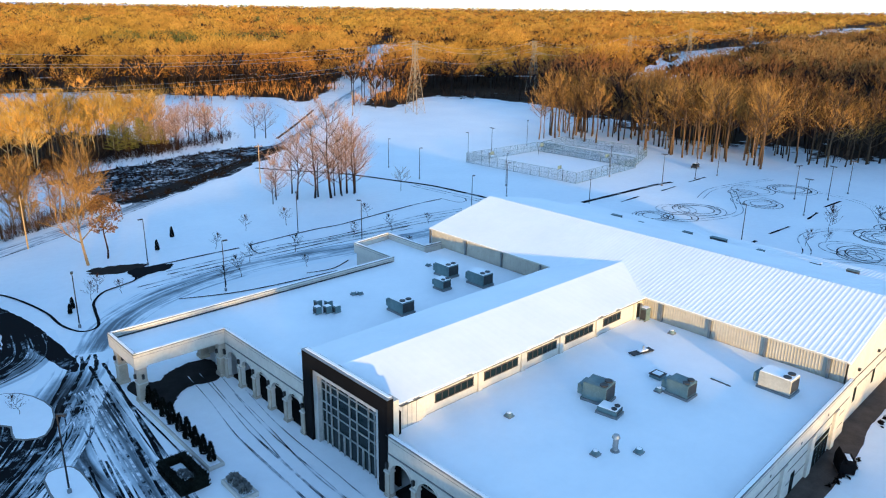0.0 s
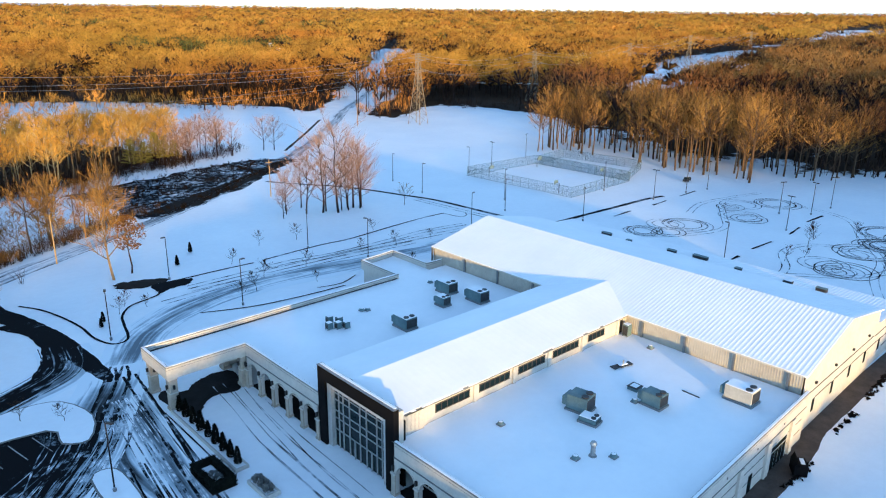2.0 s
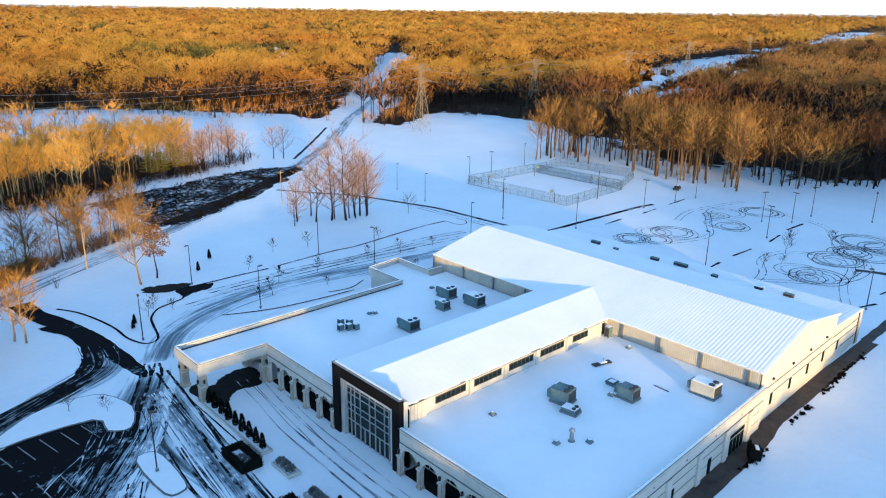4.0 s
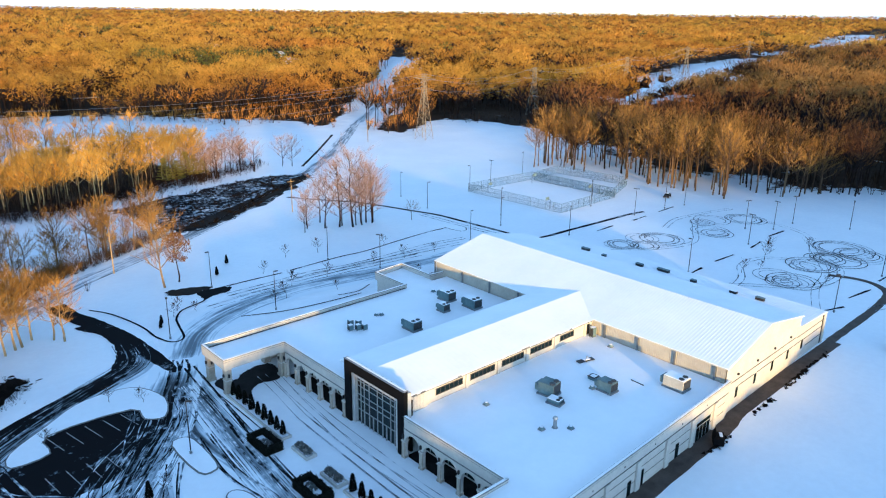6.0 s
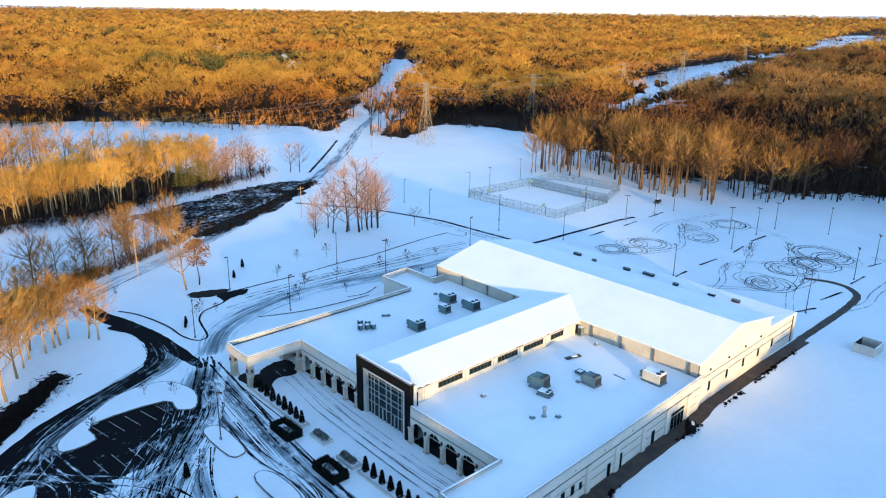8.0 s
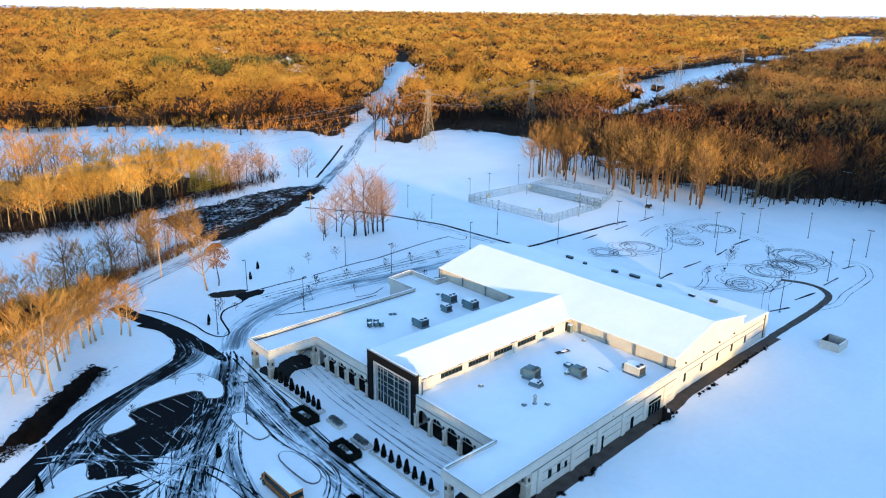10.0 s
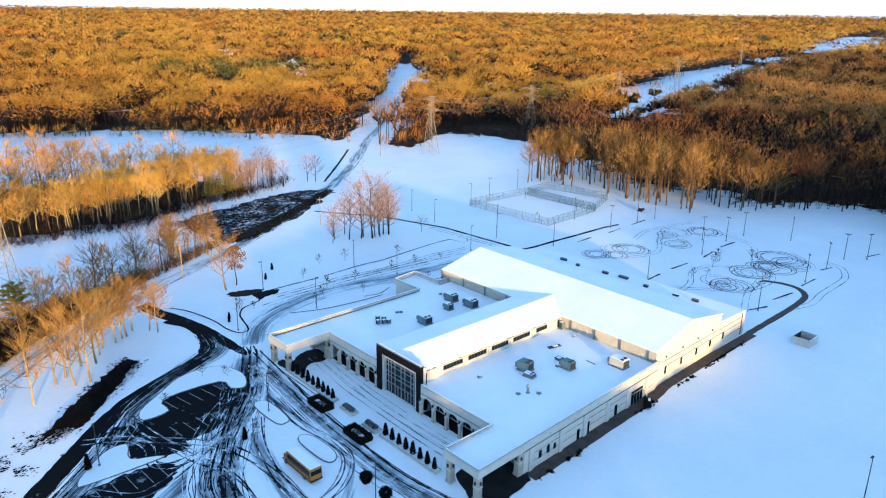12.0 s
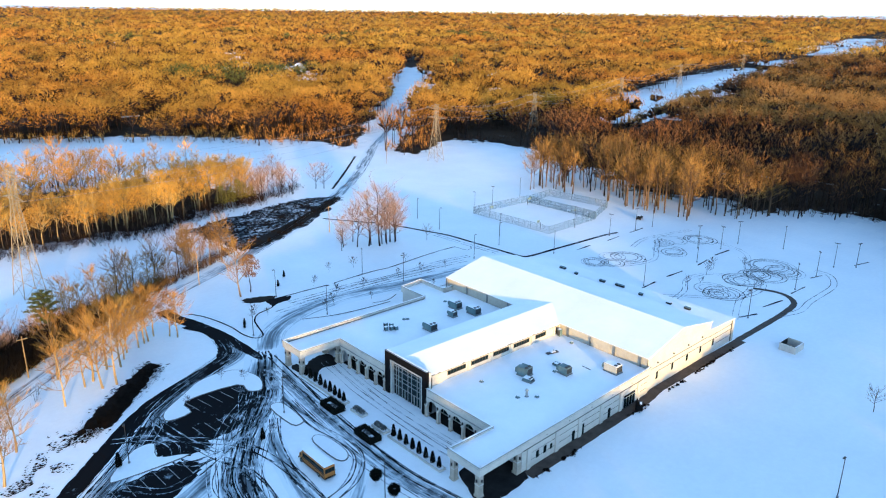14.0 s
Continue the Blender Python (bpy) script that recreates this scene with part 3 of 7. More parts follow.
def kerb_island(outline, label):
    line = [(p[0], p[1]) for p in smooth_line(outline, 3, True)]
    if sum(a[0] * b[1] - b[0] * a[1] for a, b in zip(line, line[1:] + line[:1])) < 0:
        line = line[::-1]
    cx, cy = sum(p[0] for p in line) / len(line), sum(p[1] for p in line) / len(line)
    isl = thing("traffic_island", (cx, cy, 0), label, "traffic island", "islands of the car park", "structure")
    rel = [(x - cx, y - cy) for x, y in line]
    part("kerb", prism(bmesh.new(), rel, -0.05, 0.13), CONCRETE, isl, "grey concrete kerb")
    inner = []
    for (ax, ay), (x, y), (bx, by) in zip(rel[-1:] + rel[:-1], rel, rel[1:] + rel[:1]):
        d = Vector((bx - ax, by - ay)).normalized()
        inner.append((x - d.y * 0.22, y + d.x * 0.22))
    part("snow_cover", prism(bmesh.new(), inner, 0.1, 0.17), SNOW, isl, "smooth untouched snow")


kerb_island([(52.4, 125.7), (58.9, 130.7), (64.3, 134.5), (70, 135.4), (74.6, 133.6), (76.6, 127), (74.2, 121.2), (71.2, 122.6), (70.6, 127.0), (58.2, 127.3), (57.2, 122), (51.7, 121.6)], "kerbed island under smooth snow with young trees")
kerb_island([(34.9, 108.0), (36.7, 110.6), (41.5, 115.0), (44.6, 115.8), (46.2, 114.6), (44.9, 109.9), (49.0, 107.6), (49.0, 106.3), (36.3, 106.7)], "kerbed island under smooth snow between parking bays")
kerb_island([(71.3, 112.3), (71.4, 103.2), (73.4, 102.1), (74.6, 103.8), (74.8, 111.3), (73.6, 113.5)], "narrow kerbed island under snow beside the drive")
kerb_island([(71.4, 94.3), (71.5, 86.0), (73.3, 84.6), (75.0, 87.3), (74.8, 94), (73.1, 96.3)], "long kerbed island under snow beside the bus")

# ---- the school ----
BASE = Vector((96.3, 95.0, 0))
school = thing("school_building", BASE, "white single-storey school with arcades, black entrance portal and snowy roofs", "building")


def bpart(name, bm, mat, parent=None, label="", smooth=False):
    bmesh.ops.translate(bm, verts=bm.verts, vec=-BASE)
    ob = link(name, bm, mat, parent or school, smooth)
    return tagged(ob, label)


def side(x):
    """The line of the south wall, skewed from square to fit the camera's view."""
    return 58.3 + 0.047 * (x - 85)


TOP, ROOF = 6.8, 6.05


def slab(outline, z0, z1):
    return prism(bmesh.new(), outline, z0, z1)


def parapet_run(points, z0, z1, t, name="parapet", label="white parapet with snow on its coping"):
    """Upright wall along a line, with a grey coping and snow on top."""
    for (x0, y0), (x1, y1) in zip(points, points[1:]):
        d = Vector((x1 - x0, y1 - y0)).normalized()
        nx, ny = d.y * t / 2, -d.x * t / 2
        def quad(k, ext=0.0):
            return [(x0 + nx * k - d.x * ext, y0 + ny * k - d.y * ext), (x1 + nx * k + d.x * ext, y1 + ny * k + d.y * ext), (x1 - nx * k + d.x * ext, y1 - ny * k + d.y * ext), (x0 - nx * k - d.x * ext, y0 - ny * k - d.y * ext)]
        p = bpart(name, slab(quad(1, t / 2 - 0.003), z0, z1), STUCCO, None, label)
        bpart("trim", slab(quad(1.06, t / 2 + 0.008), z1 - 0.42, z1 - 0.37), FLASHING, p, "thin dark reveal")
        bpart("coping", slab(quad(1.25, t / 2 + 0.03), z1 - 0.06, z1 + 0.05), FLASHING, p, "dark metal coping")
        bpart("snow_cap", slab(quad(0.8, t / 2 - 0.08), z1 + 0.05, z1 + 0.13), ROOF_SNOW, p, "strip of snow")


# roofs
bpart("roof", slab([(96.6, side(96.6) + 0.3), (142.6, side(142.6) + 0.3), (142.6, 88.4), (96.6, 88.4)], 5.5, ROOF), ROOF_SNOW, None, "flat roof under smooth snow")
bpart("roof", slab([(96.6, 103), (142.6, 103), (142.6, 128.8), (96.6, 128.8)], 5.5, ROOF), ROOF_SNOW, None, "flat roof under smooth snow")
bpart("roof", slab([(84.9, 121.1), (96.57, 121.1), (96.57, 128.8), (84.9, 128.8)], 5.3, ROOF), ROOF_SNOW, None, "canopy roof under smooth snow")
bpart("roof", slab([(84.9, side(85) + 0.3), (96.57, side(96.6) + 0.3), (96.57, 66.6), (84.9, 66.6)], 5.3, ROOF + 0.25), ROOF_SNOW, None, "canopy roof under smooth snow")
bpart("roof", slab([(131.3, 129.2), (139.0, 129.2), (139.0, 140.2), (131.3, 139.4)], 5.3, ROOF - 0.3), ROOF_SNOW, None, "small flat roof under snow")

# parapets
parapet_run([(84.7, 120.9), (84.7, 129.0)], 5.0, TOP, 0.4)
parapet_run([(84.7, 129.0), (131.0, 129.2)], 5.0, TOP, 0.4)
parapet_run([(131.0, 129.2), (131.0, 139.6), (139.2, 140.6), (139.2, 130.4), (142.8, 130.2)], 5.0, TOP, 0.4)
parapet_run([(84.7, 120.9), (96.3, 120.9)], 5.0, TOP, 0.4)
parapet_run([(96.3, 102.1), (96.3, 120.9)], 4.9, TOP, 0.4)
parapet_run([(96.3, 66.8), (96.3, 87.1)], 4.9, TOP, 0.4)
parapet_run([(84.6, 66.8), (96.3, 66.8)], 5.0, TOP, 0.4)
parapet_run([(84.6, side(84.6)), (84.6, 66.8)], 5.0, TOP, 0.4)
parapet_run([(84.6, side(84.6)), (142.8, side(142.8))], 5.0, TOP, 0.4)
bpart("parapet_foot_line", slab([(85.0, 128.66), (130.7, 128.86), (130.7, 128.80), (85.0, 128.60)][::-1], ROOF, ROOF + 0.2), UNIT_DARK, None, "dark line along the parapet foot")
# outer walls below the parapets, north side and bump-out
bpart("wall", slab([(96.3, 128.75), (131.0, 128.95), (131.0, 129.25), (96.3, 129.05)], 0, 5.0), STUCCO, None, "white rendered wall")
bpart("wall", slab([(131.0, 129.3), (131.0, 139.3), (139.0, 140.3), (139.0, 129.3)], 0, 5.0), STUCCO, None, "white rendered wall")


def column(x, y, w, h, label):
    c = part("column", boxed(-w / 2, w / 2, -w / 2, w / 2, 0, h, bevel=0.04), STONE, None, label)
    c.parent = school
    c.location = Vector((x, y, 0)) - BASE
    part("plinth", boxed(-w / 2 - 0.12, w / 2 + 0.12, -w / 2 - 0.12, w / 2 + 0.12, 0, 0.5, bevel=0.04), STONE, c)
    part("band", boxed(-w / 2 - 0.08, w / 2 + 0.08, -w / 2 - 0.08, w / 2 + 0.08, h * 0.52, h * 0.52 + 0.18, bevel=0.03), STUCCO, c, "pale stone band")
    for dx, dy in ((-w / 2 - 0.14, 0), (0, -w / 2 - 0.14)):
        part("lantern", boxed(dx - 0.15, dx + 0.15, dy - 0.15, dy + 0.15, h * 0.66, h * 0.66 + 0.6, bevel=0.05), POLE, c, "dark lantern wall lamp")
    part("capital", boxed(-w / 2 - 0.15, w / 2 + 0.15, -w / 2 - 0.15, w / 2 + 0.15, h - 0.3, h, bevel=0.05), STUCCO, c, "pale stone capital")


for x, y in ((85.4, 121.6), (85.4, 128.3), (96.0, 121.7), (96.4, 128.4), (85.3, 66.0), (85.3, 59.1), (96.0, 66.0), (96.0, side(96) + 0.7)):
    column(x, y, 1.15, 5.0, "beige stone canopy column with pale capital")


def arcade(y0, y1, n):
    """A wall with n round arches along y, pillars between them, lamps on the pillars."""
    w, r, spring = (y1 - y0) / n, (y1 - y0) / n / 2 - 0.36, 2.75
    for i in range(n):
        a, b = y0 + i * w, y0 + (i + 1) * w
        mid, bm = (a + b) / 2, bmesh.new()
        arc = [(mid + r * math.cos(t), spring + r * math.sin(t)) for t in (math.pi * k / 12 for k in range(13))]
        ring = [(mid + r, 0)] + arc + [(mid - r, 0)]
        # front and back skins in quads between the arch and the top, then the soffit
        for x in (96.06, 96.54):
            vs = {}
            def v(p):
                if p not in vs:
                    vs[p] = bm.verts.new((x, p[0], p[1]))
                return vs[p]
            for p, q in zip(arc, arc[1:]):
                bm.faces.new((v(p), v(q), v((q[0], 4.9)), v((p[0], 4.9))))
            bm.faces.new((v((mid + r, 0)), v((b, 0)), v((b, 4.9)), v((mid + r, 4.9))))
            bm.faces.new((v((a, 0)), v((mid - r, 0)), v((mid - r, 4.9)), v((a, 4.9))))
        for p, q in zip(ring, ring[1:]):
            bm.faces.new([bm.verts.new(c) for c in ((96.06, *p), (96.54, *p), (96.54, *q), (96.06, *q))])
        bmesh.ops.remove_doubles(bm, verts=bm.verts, dist=0.001)
        bmesh.ops.recalc_face_normals(bm, faces=bm.faces)
        arch = bpart("arch", bm, STUCCO, None, "white wall with a round arch")
        tr = bmesh.new()
        for p, q in zip(arc, arc[1:]):
            pts = []
            for (yy, zz), k in ((p, 1.0), (q, 1.0), (q, 1.13), (p, 1.13)):
                pts.append((96.02, mid + (yy - mid) * k, spring + (zz - spring) * k))
            front = [tr.verts.new(c) for c in pts]
            back = [tr.verts.new((96.08, c[1], c[2])) for c in pts]
            tr.faces.new(front)
            for i2 in range(4):
                tr.faces.new((front[i2], front[(i2 + 1) % 4], back[(i2 + 1) % 4], back[i2]))
        bmesh.ops.remove_doubles(tr, verts=tr.verts, dist=0.001)
        bmesh.ops.recalc_face_normals(tr, faces=tr.faces)
        bpart("archivolt", tr, STUCCO, arch, "raised pale arch trim")
    for i in range(n + 1):
        y = y0 + i * w
        p = bpart("pillar", boxed(95.86, 96.6, y - 0.33, y + 0.33, 0, 2.75, bevel=0.04), STONE, None, "beige stone pillar")
        bpart("pillar_cap", boxed(95.76, 96.7, y - 0.43, y + 0.43, 2.75, 2.98, bevel=0.05), STUCCO, p, "white snow-topped pillar cap")
        bpart("pillar_base", boxed(95.78, 96.68, y - 0.42, y + 0.42, 0, 0.35, bevel=0.04), STONE, p)
        lamp = bpart("wall_lamp", boxed(95.72, 96.05, y - 0.14, y + 0.14, 3.35, 3.95, bevel=0.05), POLE, p, "dark lantern wall lamp")
    # band of flashing under the parapet, back wall, soffit and floor
    bpart("flashing", boxed(96.0, 96.08, y0, y1, 4.86, 4.98), FLASHING, None, "dark metal flashing line")
    back = bpart("wall", boxed(99.6, 99.9, y0, y1, 0, 5.3), STUCCO, None, "shaded wall behind the arcade")
    # Wide dark glass here helps the arcade's inside look shaded.
    for i in range(n):
        mid = y0 + (i + 0.5) * w
        win = bpart("window", boxed(99.55, 99.6, mid - 1.5, mid + 1.5, 0.3, 3.4), GLASS, back, "dark window widened to deepen the arcade's shade")
        bpart("frame", boxed(99.5, 99.58, mid - 0.05, mid + 0.05, 0.3, 3.4), FRAME, win)
    # Near-black floor colour takes the place of shade under the arcade.
    bpart("floor", boxed(96.6, 99.55, y0, y1, 0.0, 0.06), ASPHALT, None, "arcade paving darkened to read as shade")
    bpart("soffit", boxed(96.54, 99.6, y0, y1, 4.85, 4.95), STUCCO, None, "arcade ceiling")


arcade(102.3, 120.6, 5)
arcade(67.2, 87.0, 5)


# the black portal with its glass front
def portal():
    y0, y1, top, x0, x1 = 87.0, 102.0, 10.7, 96.05, 96.8
    p = bpart("portal", box(box(boxed(x0, x1, y0, y0 + 1.5, 0, top), x0, x1, y1 - 1.5, y1, 0, top), x0, x1, y0 + 1.5, y1 - 1.5, top - 1.7, top), DARK_CLAD, None, "black clad entrance portal")
    bpart("coping", boxed(x0 - 0.05, x1 + 0.05, y0 - 0.05, y1 + 0.05, top, top + 0.06), FLASHING, p, "grey metal coping")
    bpart("snow_cap", boxed(x0 + 0.3, x1 - 0.05, y0 + 0.2, y1 - 0.2, top + 0.06, top + 0.12), ROOF_SNOW, p, "strip of snow")
    bpart("portal_lining", box(box(boxed(96.4, 97.7, y0 + 1.5, y0 + 2.3, 0, top - 1.7), 96.4, 97.7, y1 - 2.3, y1 - 1.5, 0, top - 1.7), 96.4, 97.7, y0 + 2.3, y1 - 2.3, top - 2.4, top - 1.7), FRAME, p, "grey metal lining of the portal")
    a, b, h = y0 + 2.3, y1 - 2.3, top - 2.4
    cols = [a, a + 0.9, a + 1.9, a + 3.9, a + 5.2, a + 7.3, a + 8.6, a + 9.5, b]
    rows = [0.05, 2.5, 4.1, 5.1, 6.6, 7.5, h]
    for i, (c0, c1) in enumerate(zip(cols, cols[1:])):
        for r0, r1 in zip(rows, rows[1:]):
            bpart("pane", boxed(97.0, 97.04, c0 + 0.05, c1 - 0.05, r0 + 0.05, r1 - 0.05), GLASS, p, "dark blue-grey glass pane")
    for c in cols:
        bpart("mullion", boxed(96.85, 97.15, c - 0.06, c + 0.06, 0, h), MULLION, p)
    for r in rows[1:]:
        bpart("transom", boxed(96.88, 97.13, a, b, r - 0.055, r + 0.055), MULLION, p)
    for c in (a + 2.9, a + 6.25):
        bpart("door_post", boxed(96.80, 97.16, c - 0.06, c + 0.06, 0, 2.5), MULLION, p)
    # side walls behind the portal
    jamb = bpart("wall", boxed(96.82, 97.6, 87.15, 88.6, 5.0, 10.2), STUCCO, None, "cream rendered return wall")
    bpart("wall", boxed(97.62, 101.4, 88.0, 88.5, 5.0, 8.75), STUCCO, None, "cream panelled wall beside the portal")
    for x in (98.2, 98.8, 99.4, 100.0, 100.6):
        bpart("seam", boxed(x - 0.02, x + 0.02, 87.98, 88.0, 6.1, 8.7), FLASHING, jamb)
    bpart("wall", boxed(97.72, 98.1, y0 + 0.4, y1 - 0.4, 0, 8.6), DARK_CLAD, None, "dark lobby wall behind the glass")


portal()


def ribbed_slope(name, p00, p10, p01, p11, step, height, mat, label, thickness=0.25):
    """A roof slope with raised seams running from the low edge p00-p10 to the high edge p01-p11."""
    p00, p10, p01, p11 = (Vector(p) for p in (p00, p10, p01, p11))
    n = max(1, int((p10 - p00).length / step))
    nor = (p10 - p00).cross(p01 - p00).normalized()
    if nor.z < 0:
        nor = -nor
    verts, faces, prof = [], [], []
    for i in range(n):
        for t, h in ((0.0, 0), (0.4, 0), (0.62, 1), (0.78, 1)):
            prof.append(((i + t) / n, h * height))
    prof.append((1.0, 0))
    for t, h in prof:
        lo, hi = p00.lerp(p10, t), p01.lerp(p11, t)
        verts += [lo - nor * thickness, lo + nor * h, hi + nor * h]
    for i in range(len(prof) - 1):
        a, b = 3 * i, 3 * i + 3
        faces += [(a, b, b + 1, a + 1), (a + 1, b + 1, b + 2, a + 2)]
    last = len(verts) - 3
    faces += [(0, 1, 2), (last, last + 2, last + 1)]
    ob = raw(name, [v - BASE for v in verts], faces, mat, school)
    return tagged(ob, label)


HX0, HX1, HR, HY1, HE, HT, HF, LX = 142.8, 172.9, 158.0, 132.4, 9.0, 12.4, 9.6, 186.3


def south_end(x):
    """The line of the hall's end wall, skewed like the south wall to fit the view."""
    return 61.6 + 0.033 * (x - 143)


ribbed_slope("hall_roof", (HX0 - 0.4, south_end(HX0) - 0.3, HE - 0.06), (HX0 - 0.4, HY1 + 0.3, HE - 0.06), (HR, south_end(HR) - 0.3, HT), (HR, HY1 + 0.3, HT), 0.62, 0.024, ROOF_SNOW, "seamed metal hall roof under snow")
ribbed_slope("hall_roof", (HX1 + 0.3, south_end(HX1) - 0.3, HF - 0.06), (HX1 + 0.3, HY1 + 0.3, HF - 0.06), (HR, south_end(HR) - 0.3, HT), (HR, HY1 + 0.3, HT), 0.62, 0.024, ROOF_SNOW, "seamed metal hall roof under snow")
ribbed_slope("annex_roof", (LX + 0.3, south_end(LX) - 0.2, 6.55), (LX + 0.3, HY1 + 0.2, 6.55), (HX1 + 0.1, south_end(HX1) - 0.2, 7.35), (HX1 + 0.1, HY1 + 0.2, 7.35), 0.62, 0.03, ROOF_SNOW, "low lean-to roof under snow behind the hall")
ribbed_slope("wing_roof", (97.3, 88.2, 8.9), (152.5, 88.2, 8.9), (97.3, 96.5, 10.45), (152.5, 96.5, 10.45), 1.2, 0.006, ROOF_SNOW, "pitched wing roof under smooth snow")
ribbed_slope("wing_roof", (97.3, 104.8, 8.9), (152.5, 104.8, 8.9), (97.3, 96.5, 10.45), (152.5, 96.5, 10.45), 1.2, 0.006, ROOF_SNOW, "pitched wing roof under smooth snow")
# gable of the wing towards the front, and its north wall
bm = bmesh.new()
bm.faces.new([bm.verts.new(c) for c in ((98.5, 88.5, 5), (98.5, 88.5, 8.85), (98.5, 96.5, 10.4), (98.5, 104.5, 8.85), (98.5, 104.5, 5))])
bpart("wing_gable", bm, STUCCO, None, "white gable wall behind the portal")
bpart("wing_wall", boxed(98.5, 142.8, 104.2, 104.5, 5.5, 8.8), STUCCO, None, "white wing wall")
wing_wall = bpart("wing_wall", boxed(98.5, 142.8, 88.5, 88.8, 5.5, 8.8), STUCCO, None, "cream rendered wing wall with strip windows")
for x in (101.8, 110.2, 117.4, 124.5, 132.0, 140.6):
    bpart("pier", boxed(x - 0.3, x + 0.3, 88.25, 88.5, 5.9, 8.75), STUCCO, wing_wall, "shallow rendered pier")
r8 = random.Random(8)
x = 98.6
while x < 142:
    ln = r8.uniform(0.5, 2.2)
    if r8.random() < 0.75:
        bpart("snow_lip", boxed(x, min(x + ln, 142.4), 87.96, 88.2, 8.79, 8.87 + r8.uniform(-0.02, 0.04), bevel=0.02), ROOF_SNOW, wing_wall, "uneven lip of snow over the eave")
    x += ln
bpart("eave_gutter", boxed(98.5, 142.6, 88.0, 88.22, 8.62, 8.8), FLASHING, wing_wall, "dark gutter under the snow")
for a, b in ((103.6, 109.2), (111.0, 116.5), (118.3, 123.6), (125.4, 131.0), (133.4, 137.2)):
    win = bpart("window", boxed(a, b, 88.42, 88.48, 7.1, 8.0), GLASS, wing_wall, "dark strip window")
    n = round((b - a) / 0.95)
    for i in range(n + 1):
        x = a + (b - a) * i / n
        bpart("mullion", boxed(x - 0.04, x + 0.04, 88.38, 88.44, 7.1, 8.0), BRONZE, win)
    bpart("frame", box(boxed(a - 0.08, b + 0.08, 88.36, 88.45, 8.0, 8.1), a - 0.08, b + 0.08, 88.36, 88.45, 7.0, 7.1), BRONZE, win)
bpart("door", boxed(140.9, 141.9, 88.4, 88.47, 6.0, 8.1), UNIT_DARK, wing_wall, "grey roof access door")


def clad_wall(x, y0, y1, z0, z1, step=0.36):
    """Upright metal cladding with raised ribs, facing the front."""
    verts, faces = [], []
    n = int((y1 - y0) / step)
    for i in range(n + 1):
        for t, d in ((0, 0), (0.55, 0), (0.65, 0.035), (0.9, 0.035)):
            y = y0 + (y1 - y0) * (i + t) / (n + 1)
            verts += [Vector((x - d, y, z0)) - BASE, Vector((x - d, y, z1)) - BASE]
    for i in range(0, len(verts) - 2, 2):
        faces.append((i, i + 1, i + 3, i + 2))
    return raw("hall_wall", verts, faces, METAL_WALL, school)


tagged(clad_wall(HX0, 61.62, 88.5, 5.5, HE - 0.1), "beige ribbed metal hall wall")
tagged(clad_wall(HX0, 104.5, HY1, 0, HE - 0.1), "beige ribbed metal hall wall")
for y in (85.4, 78.4, 71.0, 63.6, 132.6, 123.6, 115.2, 107.0):
    bpart("downpipe", boxed(HX0 - 0.32, HX0 - 0.08, y - 0.16, y + 0.16, 5.9, HE - 0.1), FLASHING, None, "grey downpipe")
bpart("hall_gutter", boxed(HX0 - 0.45, HX0 - 0.2, 61.62, HY1, HE - 0.32, HE - 0.14), STUCCO, None, "pale eaves gutter")


def end_wall(name, prof, line, deep, label):
    """A wall of the hall's end over a profile in x and z, set along a plan line."""
    bm = bmesh.new()
    f = [bm.verts.new((x, line(x), z)) for x, z in prof]
    g = [bm.verts.new((x, line(x) + deep, z)) for x, z in prof]
    bm.faces.new(f)
    bm.faces.new(g)
    n = len(prof)
    for i in range(n):
        bm.faces.new((f[i], f[(i + 1) % n], g[(i + 1) % n], g[i]))
    bmesh.ops.recalc_face_normals(bm, faces=bm.faces)
    return bpart(name, bm, STUCCO, None, label)


GABLE = [(HX0, 0), (HX1, 0), (HX1, HF - 0.05), (HR, HT - 0.05), (HX0, HE - 0.05)]
ANNEX = [(HX1 + 0.01, 0), (LX, 0), (LX, 6.5), (HX1 + 0.01, 7.3)]
hall_end = end_wall("hall_gable", GABLE, south_end, 0.3, "white gable wall of the hall")
end_wall("annex_wall", ANNEX, south_end, 0.3, "white end wall of the low annex")
end_wall("hall_gable", GABLE, lambda x: HY1 - 0.3, 0.3, "white gable wall of the hall")
end_wall("annex_wall", ANNEX, lambda x: HY1 - 0.3, 0.3, "white end wall of the low annex")
bpart("hall_wall", boxed(HX1 - 0.3, HX1 - 0.004, 62.95, HY1 - 0.3, 0, HF - 0.1), METAL_WALL, None, "beige metal hall wall")
bpart("annex_wall", boxed(LX - 0.3, LX - 0.004, 63.4, HY1 - 0.3, 0, 6.5), METAL_WALL, None, "beige metal annex wall")

# south wall of the classroom wing, in bays
south = bpart("south_wall", slab([(96.6, side(96.6)), (142.8, side(142.8)), (142.8, side(142.8) + 0.35), (96.6, side(96.6) + 0.35)], 0, 5.0), STUCCO, None, "long white rendered wall with reveals")


def on_side(name, x0, x1, z0, z1, out, deep, mat, label=""):
    pts = [(x0, side(x0) - out), (x1, side(x1) - out), (x1, side(x1) - out + deep), (x0, side(x0) - out + deep)]
    return bpart(name, slab(pts, z0, z1), mat, south, label)


on_side("ledge", 96.6, 142.6, 4.72, 4.95, 0.16, 0.16, UNIT_DARK, "thin dark ledge under the parapet")
for x in (98.6, 107.6, 115.4, 123.4, 131.0, 138.4):
    on_side("pier", x - 0.55, x + 0.55, 0, 4.72, 0.3, 0.3, STUCCO, "rendered pier")
